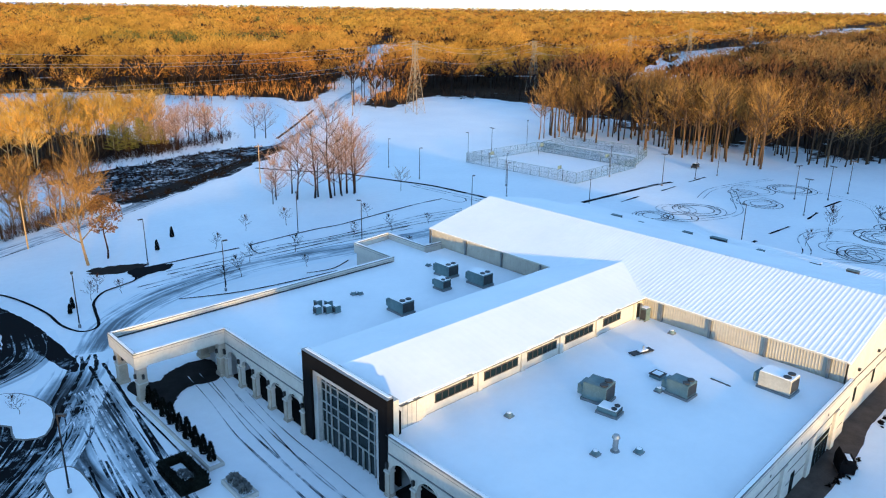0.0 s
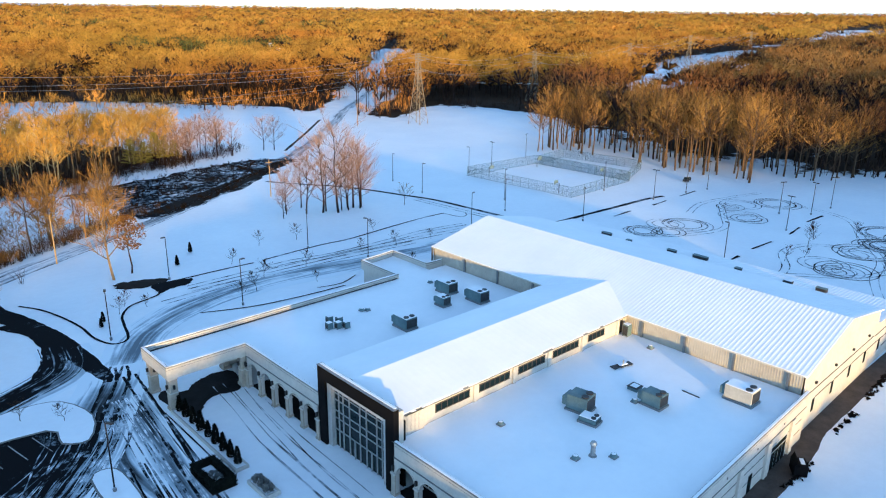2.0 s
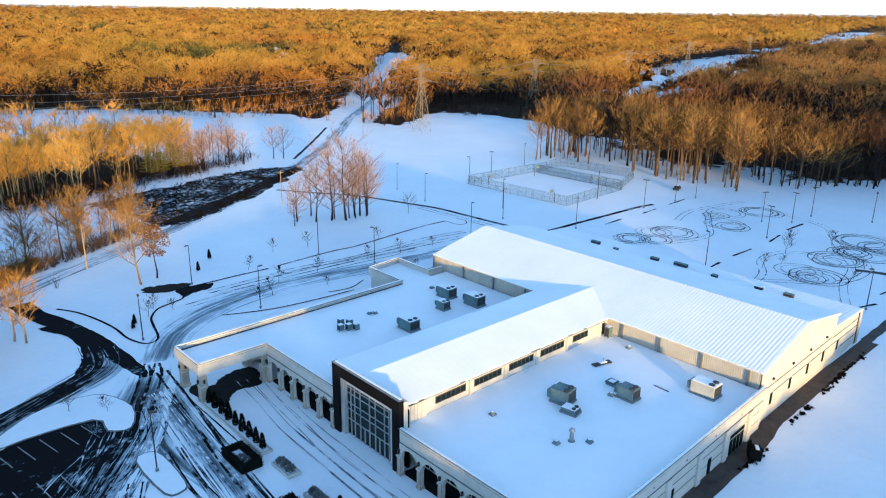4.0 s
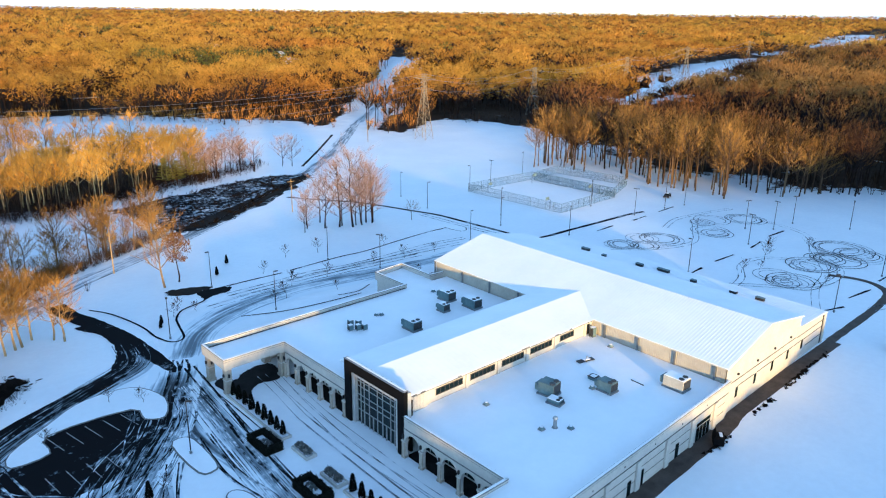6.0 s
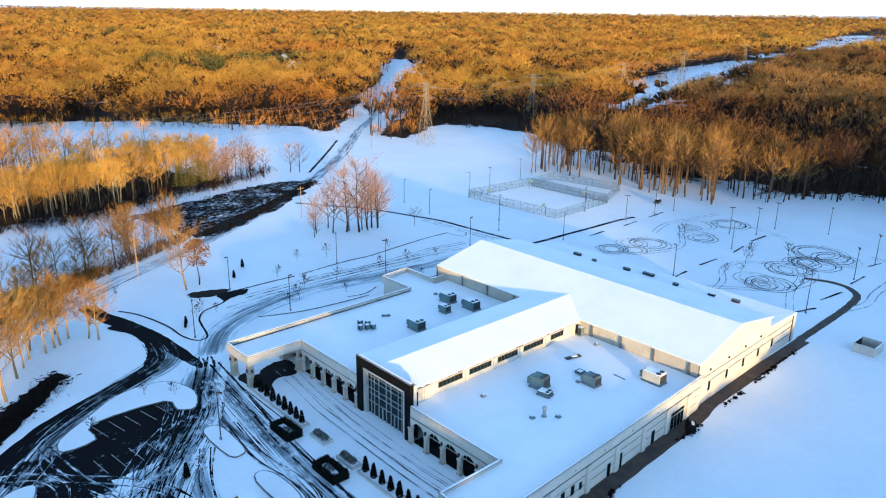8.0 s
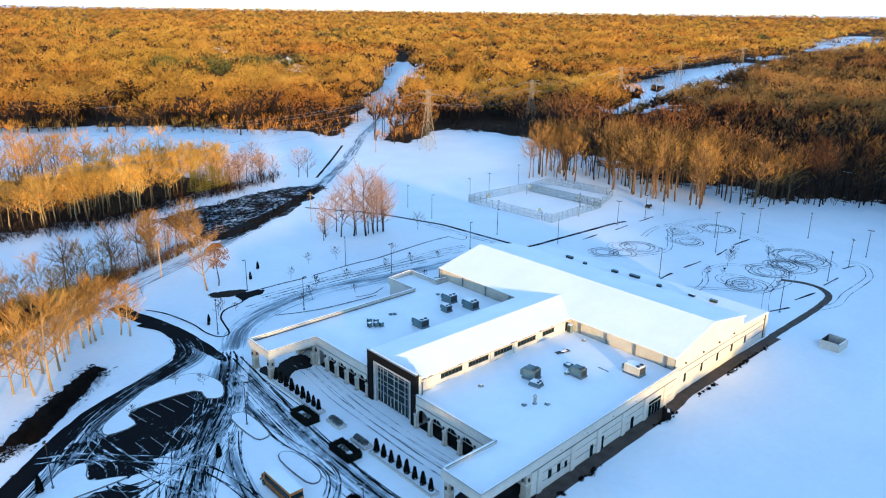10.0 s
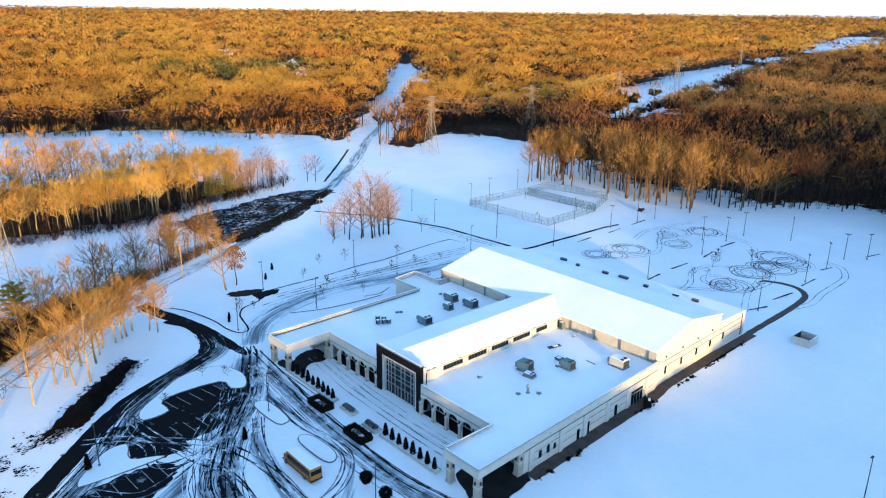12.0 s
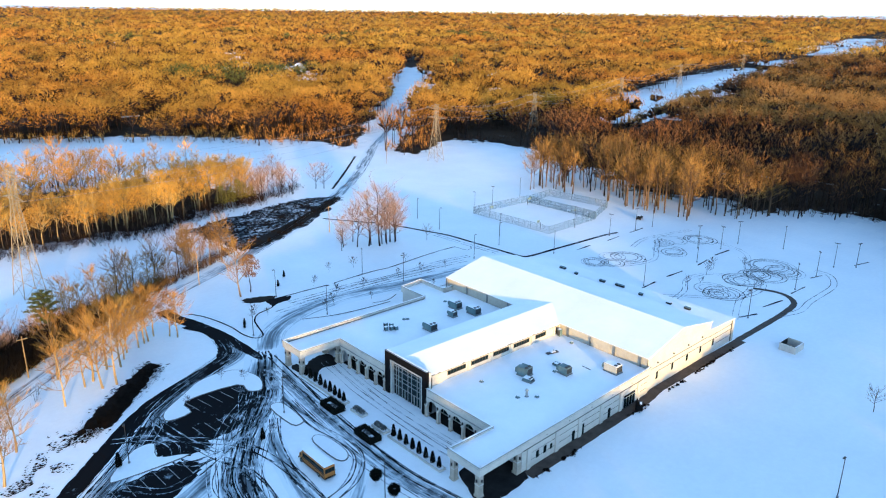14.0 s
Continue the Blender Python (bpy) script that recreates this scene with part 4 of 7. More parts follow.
for z in (1.6, 3.2):
    on_side("reveal", 99.5, 142.0, z, z + 0.1, 0.02, 0.02, UNIT_DARK, "dark reveal line")
for a, b, z0, z1 in ((101.0, 101.9, 1.4, 3.0), (103.4, 104.3, 1.4, 3.0), (105.5, 106.2, 1.4, 2.6), (113.0, 113.9, 0, 2.3), (116.6, 117.2, 0, 2.6), (126.2, 127.2, 0, 2.4)):
    on_side("window", a, b, z0, z1, 0.05, 0.05, GLASS, "dark narrow window")
on_side("entrance", 132.2, 137.2, 0, 3.4, 0.06, 0.06, FRAME, "glazed side entrance")
for i in range(4):
    on_side("glass_door", 132.5 + i * 1.15, 133.5 + i * 1.15, 0.05, 2.4, 0.09, 0.03, GLASS, "dark glass door")
on_side("transom_window", 132.5, 137.0, 2.6, 3.2, 0.09, 0.03, GLASS, "dark transom glass")
for x in (104.0, 111.5, 119.4, 127.2, 135):
    on_side("scupper", x - 0.12, x + 0.12, 5.5, 5.72, 0.24, 0.1, UNIT_DARK, "small dark scupper")
# hall end wall details


def on_end(name, x0, x1, z0, z1, out, mat, label=""):
    pts = [(x0, south_end(x0) - out), (x1, south_end(x1) - out), (x1, south_end(x1) - 0.004), (x0, south_end(x0) - 0.004)]
    return bpart(name, slab(pts, z0, z1), mat, hall_end, label)


for x0, x1, z in ((143.4, 171.4, 5.35), (172.2, 185.6, 5.1), (148.0, 153.8, 3.9), (155.1, 160.9, 3.9), (162.2, 167.7, 3.9), (169.0, 174.4, 3.8), (175.7, 185.6, 3.7), (177.0, 184.8, 2.0)):
    on_end("reveal", x0, x1, z, z + 0.13, 0.05, UNIT_DARK, "dark reveal line")
for x in (147.4, 154.5, 161.6, 168.4, 175.1):
    on_end("window", x - 0.42, x + 0.42, 2.0, 3.9, 0.04, GLASS, "tall narrow dark window")
for x in (147, 154.4, 161.5, 168.5):
    on_end("wall_lamp", x - 0.18, x + 0.18, 6.3, 6.6, 0.28, POLE, "small dark wall lamp")
for x in (143.6, 185.9):
    on_end("pier", x - 0.45, x + 0.45, 0, 6.35, 0.22, STUCCO, "rendered corner pier")
on_end("downpipe", 184.9, 185.1, 0, 6.2, 0.14, UNIT_DARK, "dark downpipe")
# ---- woods ----
class Limbs:
    """Collects tapered limbs and twig slivers as plain vertex and face lists."""

    def __init__(self, seed):
        self.v, self.f, self.mat, self.r = [], [], [], random.Random(seed)

    def limb(self, p, q, r0, r1, n=3, mat=0):
        d = (q - p).normalized()
        a = d.orthogonal().normalized()
        b = d.cross(a)
        k = len(self.v)
        for c, r in ((p, r0), (q, r1)):
            for i in range(n):
                t = 2 * math.pi * i / n
                self.v.append(c + (a * math.cos(t) + b * math.sin(t)) * r)
        for i in range(n):
            j = (i + 1) % n
            self.f.append((k + i, k + j, k + n + j, k + n + i))
            self.mat.append(mat)

    def twig(self, p, q, w, mat=1, facing=None):
        d = (q - p).normalized()
        s = d.cross(facing or Vector((self.r.uniform(-1, 1), self.r.uniform(-1, 1), self.r.uniform(-1, 1)))).normalized() * w
        k = len(self.v)
        self.v += [p - s, p + s, q]
        self.f.append((k, k + 1, k + 2))
        self.mat.append(mat)


def bare_tree(seed, h, limbs, boughs, twigs, twig_w, spread=0.32, low=0.48, sides=6, plain=False):
    """A leafless hardwood: trunk, rising limbs, boughs and fine twigs. Returns trunk and crown lists."""
    T, C = Limbs(seed), Limbs(seed + 500)
    r = T.r
    p, rad, nodes = Vector((0, 0, -0.1)), h * 0.016, []
    steps = 6
    for i in range(steps):
        q = p + Vector((r.uniform(-0.25, 0.25), r.uniform(-0.25, 0.25), h * 0.8 / steps))
        T.limb(p, q, rad, rad * 0.8, sides)
        nodes.append((p.copy(), q.copy(), rad))
        p, rad = q, rad * 0.8
    top = p

    def on_trunk(t):
        k = min(int(t * steps), steps - 1)
        a, b, w = nodes[k]
        return a.lerp(b, t * steps - k), w

    for i in range(limbs):
        t = low + (0.98 - low) * (i + r.random()) / limbs
        o, w = on_trunk(t)
        az, up = i * 2.4 + r.uniform(-0.4, 0.4), r.uniform(0.5, 0.95)
        ln = h * spread * (1.25 - 0.75 * t) * r.uniform(0.8, 1.2)
        d = Vector((math.cos(az), math.sin(az), up)).normalized()
        m = o + d * ln * 0.55
        e = m + (d + Vector((0, 0, 0.5))).normalized() * ln * 0.6
        T.limb(o, m, w * 0.5, w * 0.28, 4)
        C.limb(m, e, w * 0.28, w * 0.08, 3)
        for j in range(boughs):
            s = (j + r.random()) / boughs
            bo = o.lerp(m, 0.35 + s) if s < 0.65 else m.lerp(e, (s - 0.65) / 0.35)
            bd = (d + Vector((r.uniform(-0.9, 0.9), r.uniform(-0.9, 0.9), r.uniform(0.0, 0.9)))).normalized()
            be = bo + bd * ln * r.uniform(0.35, 0.6)
            if plain:
                C.twig(bo, be, 0.05, 0)
            else:
                C.limb(bo, be, 0.045 * h / 18, 0.02 * h / 18, 3)
            for k in range(twigs):
                u = r.uniform(0.15, 1.0)
                to = bo.lerp(be, u)
                td = (bd + Vector((r.uniform(-0.9, 0.9), r.uniform(-0.9, 0.9), r.uniform(-0.2, 0.9)))).normalized()
                C.twig(to, to + td * r.uniform(0.06, 0.13) * h, twig_w)
    for k in range(boughs * 2):
        bd = Vector((r.uniform(-0.6, 0.6), r.uniform(-0.6, 0.6), 1)).normalized()
        be = top + bd * h * r.uniform(0.1, 0.2)
        if plain:
            C.twig(top, be, 0.05, 0)
        else:
            C.limb(top, be, 0.05, 0.02, 3)
        for j in range(twigs):
            to = top.lerp(be, r.uniform(0.2, 1))
            C.twig(to, to + (bd + Vector((r.uniform(-0.8, 0.8), r.uniform(-0.8, 0.8), 0.3))).normalized() * h * 0.08, twig_w)
    return T, C


def vase_tree(seed, h, limbs, boughs, twigs, twig_w, wide=0.27, fork=0.42, sides=6, bough_w=0.06):
    """A leafless hardwood grown in a wood: long bare trunk, limbs sweeping up and out to one rounded crown, fine twigs along its rim."""
    T, C = Limbs(seed), Limbs(seed + 500)
    r = T.r
    p, rad, nodes = Vector((0, 0, -0.1)), h * 0.015, []
    for i in range(5):
        q = p + Vector((r.uniform(-0.22, 0.22), r.uniform(-0.22, 0.22), h * 0.15))
        T.limb(p, q, rad, rad * 0.84, sides)
        nodes.append((p.copy(), q.copy(), rad))
        p, rad = q, rad * 0.84
    mid, rx, rz = h * 0.62, h * wide * r.uniform(0.85, 1.15), h * r.uniform(0.34, 0.4)
    for i in range(limbs):
        a = i * 2.4 + r.uniform(-0.4, 0.4)
        e = math.asin(min(1, max(-0.05, (i + 0.5) / limbs + r.uniform(-0.12, 0.12))))
        z = fork + (0.72 - fork) * (i + r.random()) / limbs
        k = min(int(z / 0.15), 4)
        o = nodes[k][0].lerp(nodes[k][1], z / 0.15 - k)
        end = Vector((o.x * 0.5 + rx * math.cos(a) * math.cos(e), o.y * 0.5 + rx * math.sin(a) * math.cos(e), mid + rz * math.sin(e) * r.uniform(0.85, 1.05)))
        m = o.lerp(end, 0.45) + Vector((math.cos(a), math.sin(a), 0)) * rx * 0.1
        w = nodes[k][2]
        T.limb(o, m, w * 0.5, w * 0.3, 4)
        C.limb(m, end, w * 0.3, w * 0.1, 3)
        for j in range(boughs):
            t = (j + r.random()) / boughs
            bo = o.lerp(m, 0.5 + t) if t < 0.5 else m.lerp(end, (t - 0.5) * 1.6)
            d = (end - o).normalized() + Vector((r.uniform(-0.8, 0.8), r.uniform(-0.8, 0.8), r.uniform(0.0, 0.5)))
            be = bo + d.normalized() * h * r.uniform(0.12, 0.2)
            C.twig(bo, be, bough_w, 0)
            for q in range(twigs):
                to = bo.lerp(be, r.uniform(0.3, 1.0))
                td = (d.normalized() + Vector((r.uniform(-0.8, 0.8), r.uniform(-0.8, 0.8), r.uniform(0.0, 0.8)))).normalized()
                C.twig(to, to + td * h * r.uniform(0.05, 0.1), twig_w)
    return T, C


def tree_mesh(name, lists, mats):
    me = bpy.data.meshes.new(name)
    me.from_pydata([tuple(v) for v in lists.v], [], lists.f)
    for m in mats:
        me.materials.append(m)
    me.polygons.foreach_set("material_index", lists.mat)
    me.update()
    return me


VARIANTS = []
for s, (h, lb) in enumerate(((17, 13), (19, 14), (15, 12), (18, 14), (13, 11), (16, 13))):
    T, C = vase_tree(40 + s, h, lb + 1, 6, 7, 0.032, (0.25, 0.22, 0.3, 0.24, 0.34, 0.21)[s], (0.45, 0.5, 0.38, 0.46, 0.3, 0.52)[s])
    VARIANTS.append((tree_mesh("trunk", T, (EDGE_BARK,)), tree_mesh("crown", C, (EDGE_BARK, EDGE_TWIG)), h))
# Same trees as VARIANTS, with shade put into bark and twig colours.
SHADED_WOOD = []
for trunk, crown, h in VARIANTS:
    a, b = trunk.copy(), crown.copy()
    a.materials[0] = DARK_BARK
    b.materials[0], b.materials[1] = DARK_BARK, SHADED_TWIG
    SHADED_WOOD.append((a, b, h))
# Trunks and limbs carry the low sun in their bark colour.
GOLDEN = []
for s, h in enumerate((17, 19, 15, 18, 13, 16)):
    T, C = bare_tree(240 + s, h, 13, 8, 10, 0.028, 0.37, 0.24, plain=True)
    GOLDEN.append((tree_mesh("trunk", T, (SUNLIT_BARK,)), tree_mesh("crown", C, (SUNLIT_BARK, TWIG)), h))
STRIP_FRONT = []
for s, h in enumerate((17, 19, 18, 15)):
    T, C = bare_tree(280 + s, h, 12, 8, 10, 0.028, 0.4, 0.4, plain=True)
    STRIP_FRONT.append((tree_mesh("trunk", T, (EDGE_BARK,)), tree_mesh("crown", C, (SUNLIT_BARK, TWIG)), h))
# Trunks near-black for shade low down, limbs lighter for sun above.
CLUMP = []
for s in range(3):
    T, C = bare_tree(140 + s, 19, 13, 8, 10, 0.022, (0.42, 0.46, 0.38)[s], (0.22, 0.26, 0.2)[s], plain=True)
    CLUMP.append((tree_mesh("trunk", T, (DARK_BARK,)), tree_mesh("crown", C, (EDGE_BARK, ROSE_TWIG)), 19))
# Dark bark and twigs make the saplings look shaded.
YOUNG = []
for s, h in enumerate((4.0, 3.2, 5.0)):
    T, C = bare_tree(90 + s, h, 9, 6, 6, 0.014, 0.40, 0.3, 5)
    YOUNG.append((tree_mesh("trunk", T, (DARK_BARK,)), tree_mesh("crown", C, (DARK_BARK, BARK)), h))

TREE_LABELS = ("tall leafless hardwood with upswept golden-brown twigs", "broad leafless hardwood standing in the snow", "leafless hardwood with a dense twiggy crown")


def tree(x, y, v, scale=1.0, turn=None, label="", group="", name="tree"):
    trunk, crown, h = v
    e = thing(name, Matrix.Translation((x, y, 0)) @ Matrix.Rotation(random.uniform(0, 6.28) if turn is None else turn, 4, "Z") @ Matrix.Scale(scale, 4), label, "tree", group)
    for n, me in (("trunk", trunk), ("crown", crown)):
        o = new(n, me)
        o.parent = e
    return e


# singled-out trees on the campus
for x, y, v, s in ((45.9, 146, 0, 1.15), (45.3, 151, 3, 1.1), (49.8, 155.1, 1, 1.05), (49.1, 145.8, 3, 1.2), (36.8, 142.8, 2, 1.1), (39.1, 157.3, 1, 1.0), (56.9, 161.4, 0, 0.95), (60.3, 162.4, 5, 1.0), (62.4, 164, 3, 0.95), (63.7, 164.6, 0, 0.95), (69.3, 164.2, 4, 1.1), (70.7, 162.1, 2, 0.95), (42.9, 149.2, 5, 1.0), (52.9, 154.2, 1, 1.0), (19.5, 119, 0, 1.1), (24, 130, 3, 0.9), (15, 113, 3, 0.9), (66, 167, 1, 0.8), (58, 166, 4, 1.1), (55, 158, 2, 0.9)):
    tree(x, y, GOLDEN[v], s, label="tall leafless hardwood beside the driveway, sunlit golden", group="trees by the driveway")
for x, y, v, s in ((154.6, 196.6, 1, 0.72), (158.8, 194.9, 0, 0.92), (160.2, 195.6, 2, 0.6), (162.0, 192.4, 1, 1.05), (164.0, 193.6, 2, 0.55), (165.4, 192.4, 0, 0.62), (166.6, 194.4, 1, 0.7), (168.1, 193.9, 2, 0.85), (169.2, 192.2, 0, 0.6), (170.1, 193.1, 1, 0.78), (171.2, 194.6, 2, 0.66), (150.2, 199.5, 0, 0.45), (147.5, 196.5, 2, 0.36), (152, 203, 1, 0.5), (157, 203, 2, 0.6)):
    tree(x, y, CLUMP[v % 3], s * 1.28, label="leafless hardwood in a clump on the snowy lawn", group="clump of trees on the lawn")
tree(97.6, 178.4, GOLDEN[0], 1.15, label="tall leaning leafless tree beside the lane")

for x, y in ((175, 22.5), (180.7, 186.8)):
    tree(x, y, VARIANTS[4], 0.5, label="small bare tree alone in the snow")
rnd = random.Random(7)
# hedge trees along the road
ROADSIDE = [(20, 166), (45, 183), (60, 193), (72, 200), (84, 207), (96, 212), (108, 219), (118, 227)]
for i in range(64):
    k = rnd.randrange(len(ROADSIDE) - 1)
    t = rnd.random()
    x = ROADSIDE[k][0] * (1 - t) + ROADSIDE[k + 1][0] * t + rnd.uniform(-4, 3)
    y = ROADSIDE[k][1] * (1 - t) + ROADSIDE[k + 1][1] * t + rnd.uniform(-1.5, 5)
    if near_line(x, y, MAIN_ROAD, 5.0):
        continue
    tree(x, y, ((CLUMP * 2) if x < 47 else GOLDEN if i % 4 else VARIANTS)[rnd.randrange(6)], rnd.uniform(0.3, 0.5) if i % 3 else rnd.uniform(0.65, 0.9), label="leafless roadside tree with reddish twigs" if i % 3 else "tall leafless roadside tree above the brush", group="trees along the road")
for x, y, s in ((68, 201, 0.85), (75, 206, 0.8), (90, 207, 0.85), (95, 210, 0.9), (103, 212, 0.9), (111, 218, 1.0), (108, 213, 0.95)):
    tree(x, y, VARIANTS[rnd.randrange(6)], s, label="tall leafless roadside tree above the brush", group="trees along the road")
for x, y in ((193, 286.8), (196.2, 284.4), (174, 287), (178.3, 283.6), (158, 287), (162, 284), (165, 292), (169, 286), (171, 295), (160, 299), (180, 300), (176, 308), (186, 318), (150, 281)):
    tree(x, y, CLUMP[rnd.randrange(3)], 0.72, label="slim bare tree on the far verge")
for i in range(14):
    x, y = rnd.uniform(152, 184), 0
    y = 279 + (x - 150) * 0.35 + rnd.uniform(-1, 16)
    tree(x, y, CLUMP[rnd.randrange(3)], rnd.uniform(0.45, 0.75), label="slim bare tree on the far verge")
# the wood between road and power line, its front rows
FRONT_ROWS, INNER_LIT, INNER_SHADED = [], [], []
WOOD_FOOT = [(-30, 322), (20, 293), (50, 270), (77, 270), (97, 266), (112, 271), (128, 278), (146, 284), (160, 292)]
for i in range(105):
    k = rnd.randrange(1, len(WOOD_FOOT) - 1) if i % 6 else 0
    t, deep = rnd.random(), rnd.random() ** 1.3 * 30
    x, y = WOOD_FOOT[k][0] * (1 - t) + WOOD_FOOT[k + 1][0] * t, WOOD_FOOT[k][1] * (1 - t) + WOOD_FOOT[k + 1][1] * t + deep
    FRONT_ROWS.append((STRIP_FRONT[rnd.randrange(4)], x, y, rnd.uniform(0.85, 1.15)))
# edge trees of the wood behind the court
EDGE = [(275, 218), (282, 216), (285, 199), (300, 197), (286, 179), (284, 163), (285.5, 153), (289, 150), (286, 137), (308, 152), (304, 133.6), (305.5, 124.4), (318, 112), (330, 103), (339, 90), (348, 79), (360, 62), (352, 70)]
for i in range(200):
    k = rnd.randrange(len(EDGE) - 1)
    t, deep = rnd.random(), rnd.random() ** 1.2 * 42
    x, y = EDGE[k][0] * (1 - t) + EDGE[k + 1][0] * t + deep, EDGE[k][1] * (1 - t) + EDGE[k + 1][1] * t + deep * 0.45
    # East of this line the edge trees take the shaded colours.
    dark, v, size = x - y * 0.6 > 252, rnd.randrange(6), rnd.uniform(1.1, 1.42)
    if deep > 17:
        (INNER_SHADED if dark else INNER_LIT).append(((SHADED_WOOD if dark else VARIANTS)[v], x, y, size))
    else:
        tree(x, y, (SHADED_WOOD if dark else VARIANTS)[v], size, label="tall leafless hardwood at the wood edge, darkened for shade" if dark else TREE_LABELS[i % 3], group="trees at the wood's edge")
for x, y in EDGE[:12]:
    tree(x, y, VARIANTS[rnd.randrange(4)], rnd.uniform(1.15, 1.4), label=TREE_LABELS[0], group="trees at the wood's edge")
# young planted trees
for x, y in ((131, 160), (121, 160), (146, 161), (155, 159), (165, 158), (112, 152), (116, 154), (128, 151), (140, 148), (150, 147), (92, 160), (94, 163), (97, 160), (69, 131.6), (73, 128), (57, 124), (66, 101), (220, 92), (214, 94), (229, 95), (237, 97), (222, 76), (246, 90), (120, 172), (140, 178), (131, 180), (158, 172)):
    tree(x, y, YOUNG[rnd.randrange(3)], rnd.uniform(0.8, 1.1), label="young staked tree without leaves", group="young planted trees", name="sapling")

# ---- forest to the horizon, one body of uncountable trees ----
STRIP_A = [(-250, 420), (20, 290), (50, 266), (77, 266), (97, 261), (112, 266), (128, 273), (146, 279), (160, 286), (166, 300), (161, 322), (150, 348), (122, 362), (92, 374), (0, 436), (-250, 560)]
NORTH_FIELD = [(166, 300), (161, 322), (150, 348), (122, 362), (92, 374), (0, 436), (-250, 560), (-250, 705), (100, 513), (118, 503), (169, 466), (197, 447), (225, 412), (242, 388), (262, 354), (200, 330)]
# From (346, 80) on, an unseen wood edge added to shade the east wood.
CAMPUS = [(-400, -400), (-400, 420), (20, 290), (50, 266), (77, 266), (97, 261), (112, 266), (128, 273), (146, 279), (160, 286), (170, 302), (190, 340), (200, 396), (230, 394), (272, 342), (282, 318), (300, 322), (339, 346), (349, 322), (355, 300), (345, 268), (325, 245), (290, 226), (275, 218), (286, 180), (284, 160), (287, 137), (305, 124), (340, 90), (346, 80), (322, 70), (300, 62), (270, 15), (240, -40), (200, -110), (150, -400)]
POWER_CUT = [(286, 303), (403, 331), (560, 369)]
POWER_FIELDS = ([(545, 378), (632, 419), (694, 441), (778, 460), (923, 513), (1080, 536), (1134, 548), (1140, 530), (1090, 510), (943, 466), (800, 408), (706, 384), (648, 371), (574, 341), (513, 320), (500, 335)], [(1250, 584), (1310, 602), (1396, 610), (1360, 580), (1234, 545)], [(1706, 686), (1862, 712), (2209, 812), (2455, 876), (2540, 872), (2289, 785), (1855, 668), (1617, 615), (1560, 620)])
# South edge of the fields as the camera sees it.
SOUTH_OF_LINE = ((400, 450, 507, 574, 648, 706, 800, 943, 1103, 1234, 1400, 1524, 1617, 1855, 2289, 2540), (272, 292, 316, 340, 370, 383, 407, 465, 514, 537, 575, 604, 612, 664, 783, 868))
BAND = [(-300, 690), (100, 505), (184, 446), (238, 385), (270, 345)]
CLEARINGS = [(755, 222, 14), (2045, 1031, 40), (900, 780, 18), (640, 1300, 30)]
# Openings run towards the camera so far houses show over the trees.
SIGHT_CUTS = [([(570, 940), (475, 780)], 17), ([(545, 1075), (490, 960)], 12), ([(690, 655), (590, 555)], 13)]


def wooded(x, y):
    if inside(x, y, STRIP_A):
        return True
    if inside(x, y, CAMPUS) or (x < 270 and inside(x, y, NORTH_FIELD)) or near_line(x, y, MAIN_ROAD, 9 if x < 330 else 14) or near_line(x, y, BAND, 9):
        return False
    if x > 500 and any(inside(x, y, f) for f in POWER_FIELDS):
        return False
    if x > 450 and any(near_line(x, y, line, w) for line, w in SIGHT_CUTS):
        return False
    return all((x - a) ** 2 + (y - b) ** 2 > c * c for a, b, c in CLEARINGS)


def deep_in(x, y, d):
    """Whether the woods reach at least d metres round a place."""
    return all(wooded(x + d * a, y + d * b) for a, b in ((1, 0), (-1, 0), (0, 1), (0, -1), (0.7, 0.7), (-0.7, 0.7), (0.7, -0.7), (-0.7, -0.7)))


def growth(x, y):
    """Share of a tree's full height: capped south of the power line to fit the camera's sightline."""
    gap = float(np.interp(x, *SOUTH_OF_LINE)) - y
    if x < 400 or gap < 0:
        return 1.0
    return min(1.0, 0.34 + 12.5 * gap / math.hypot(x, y))


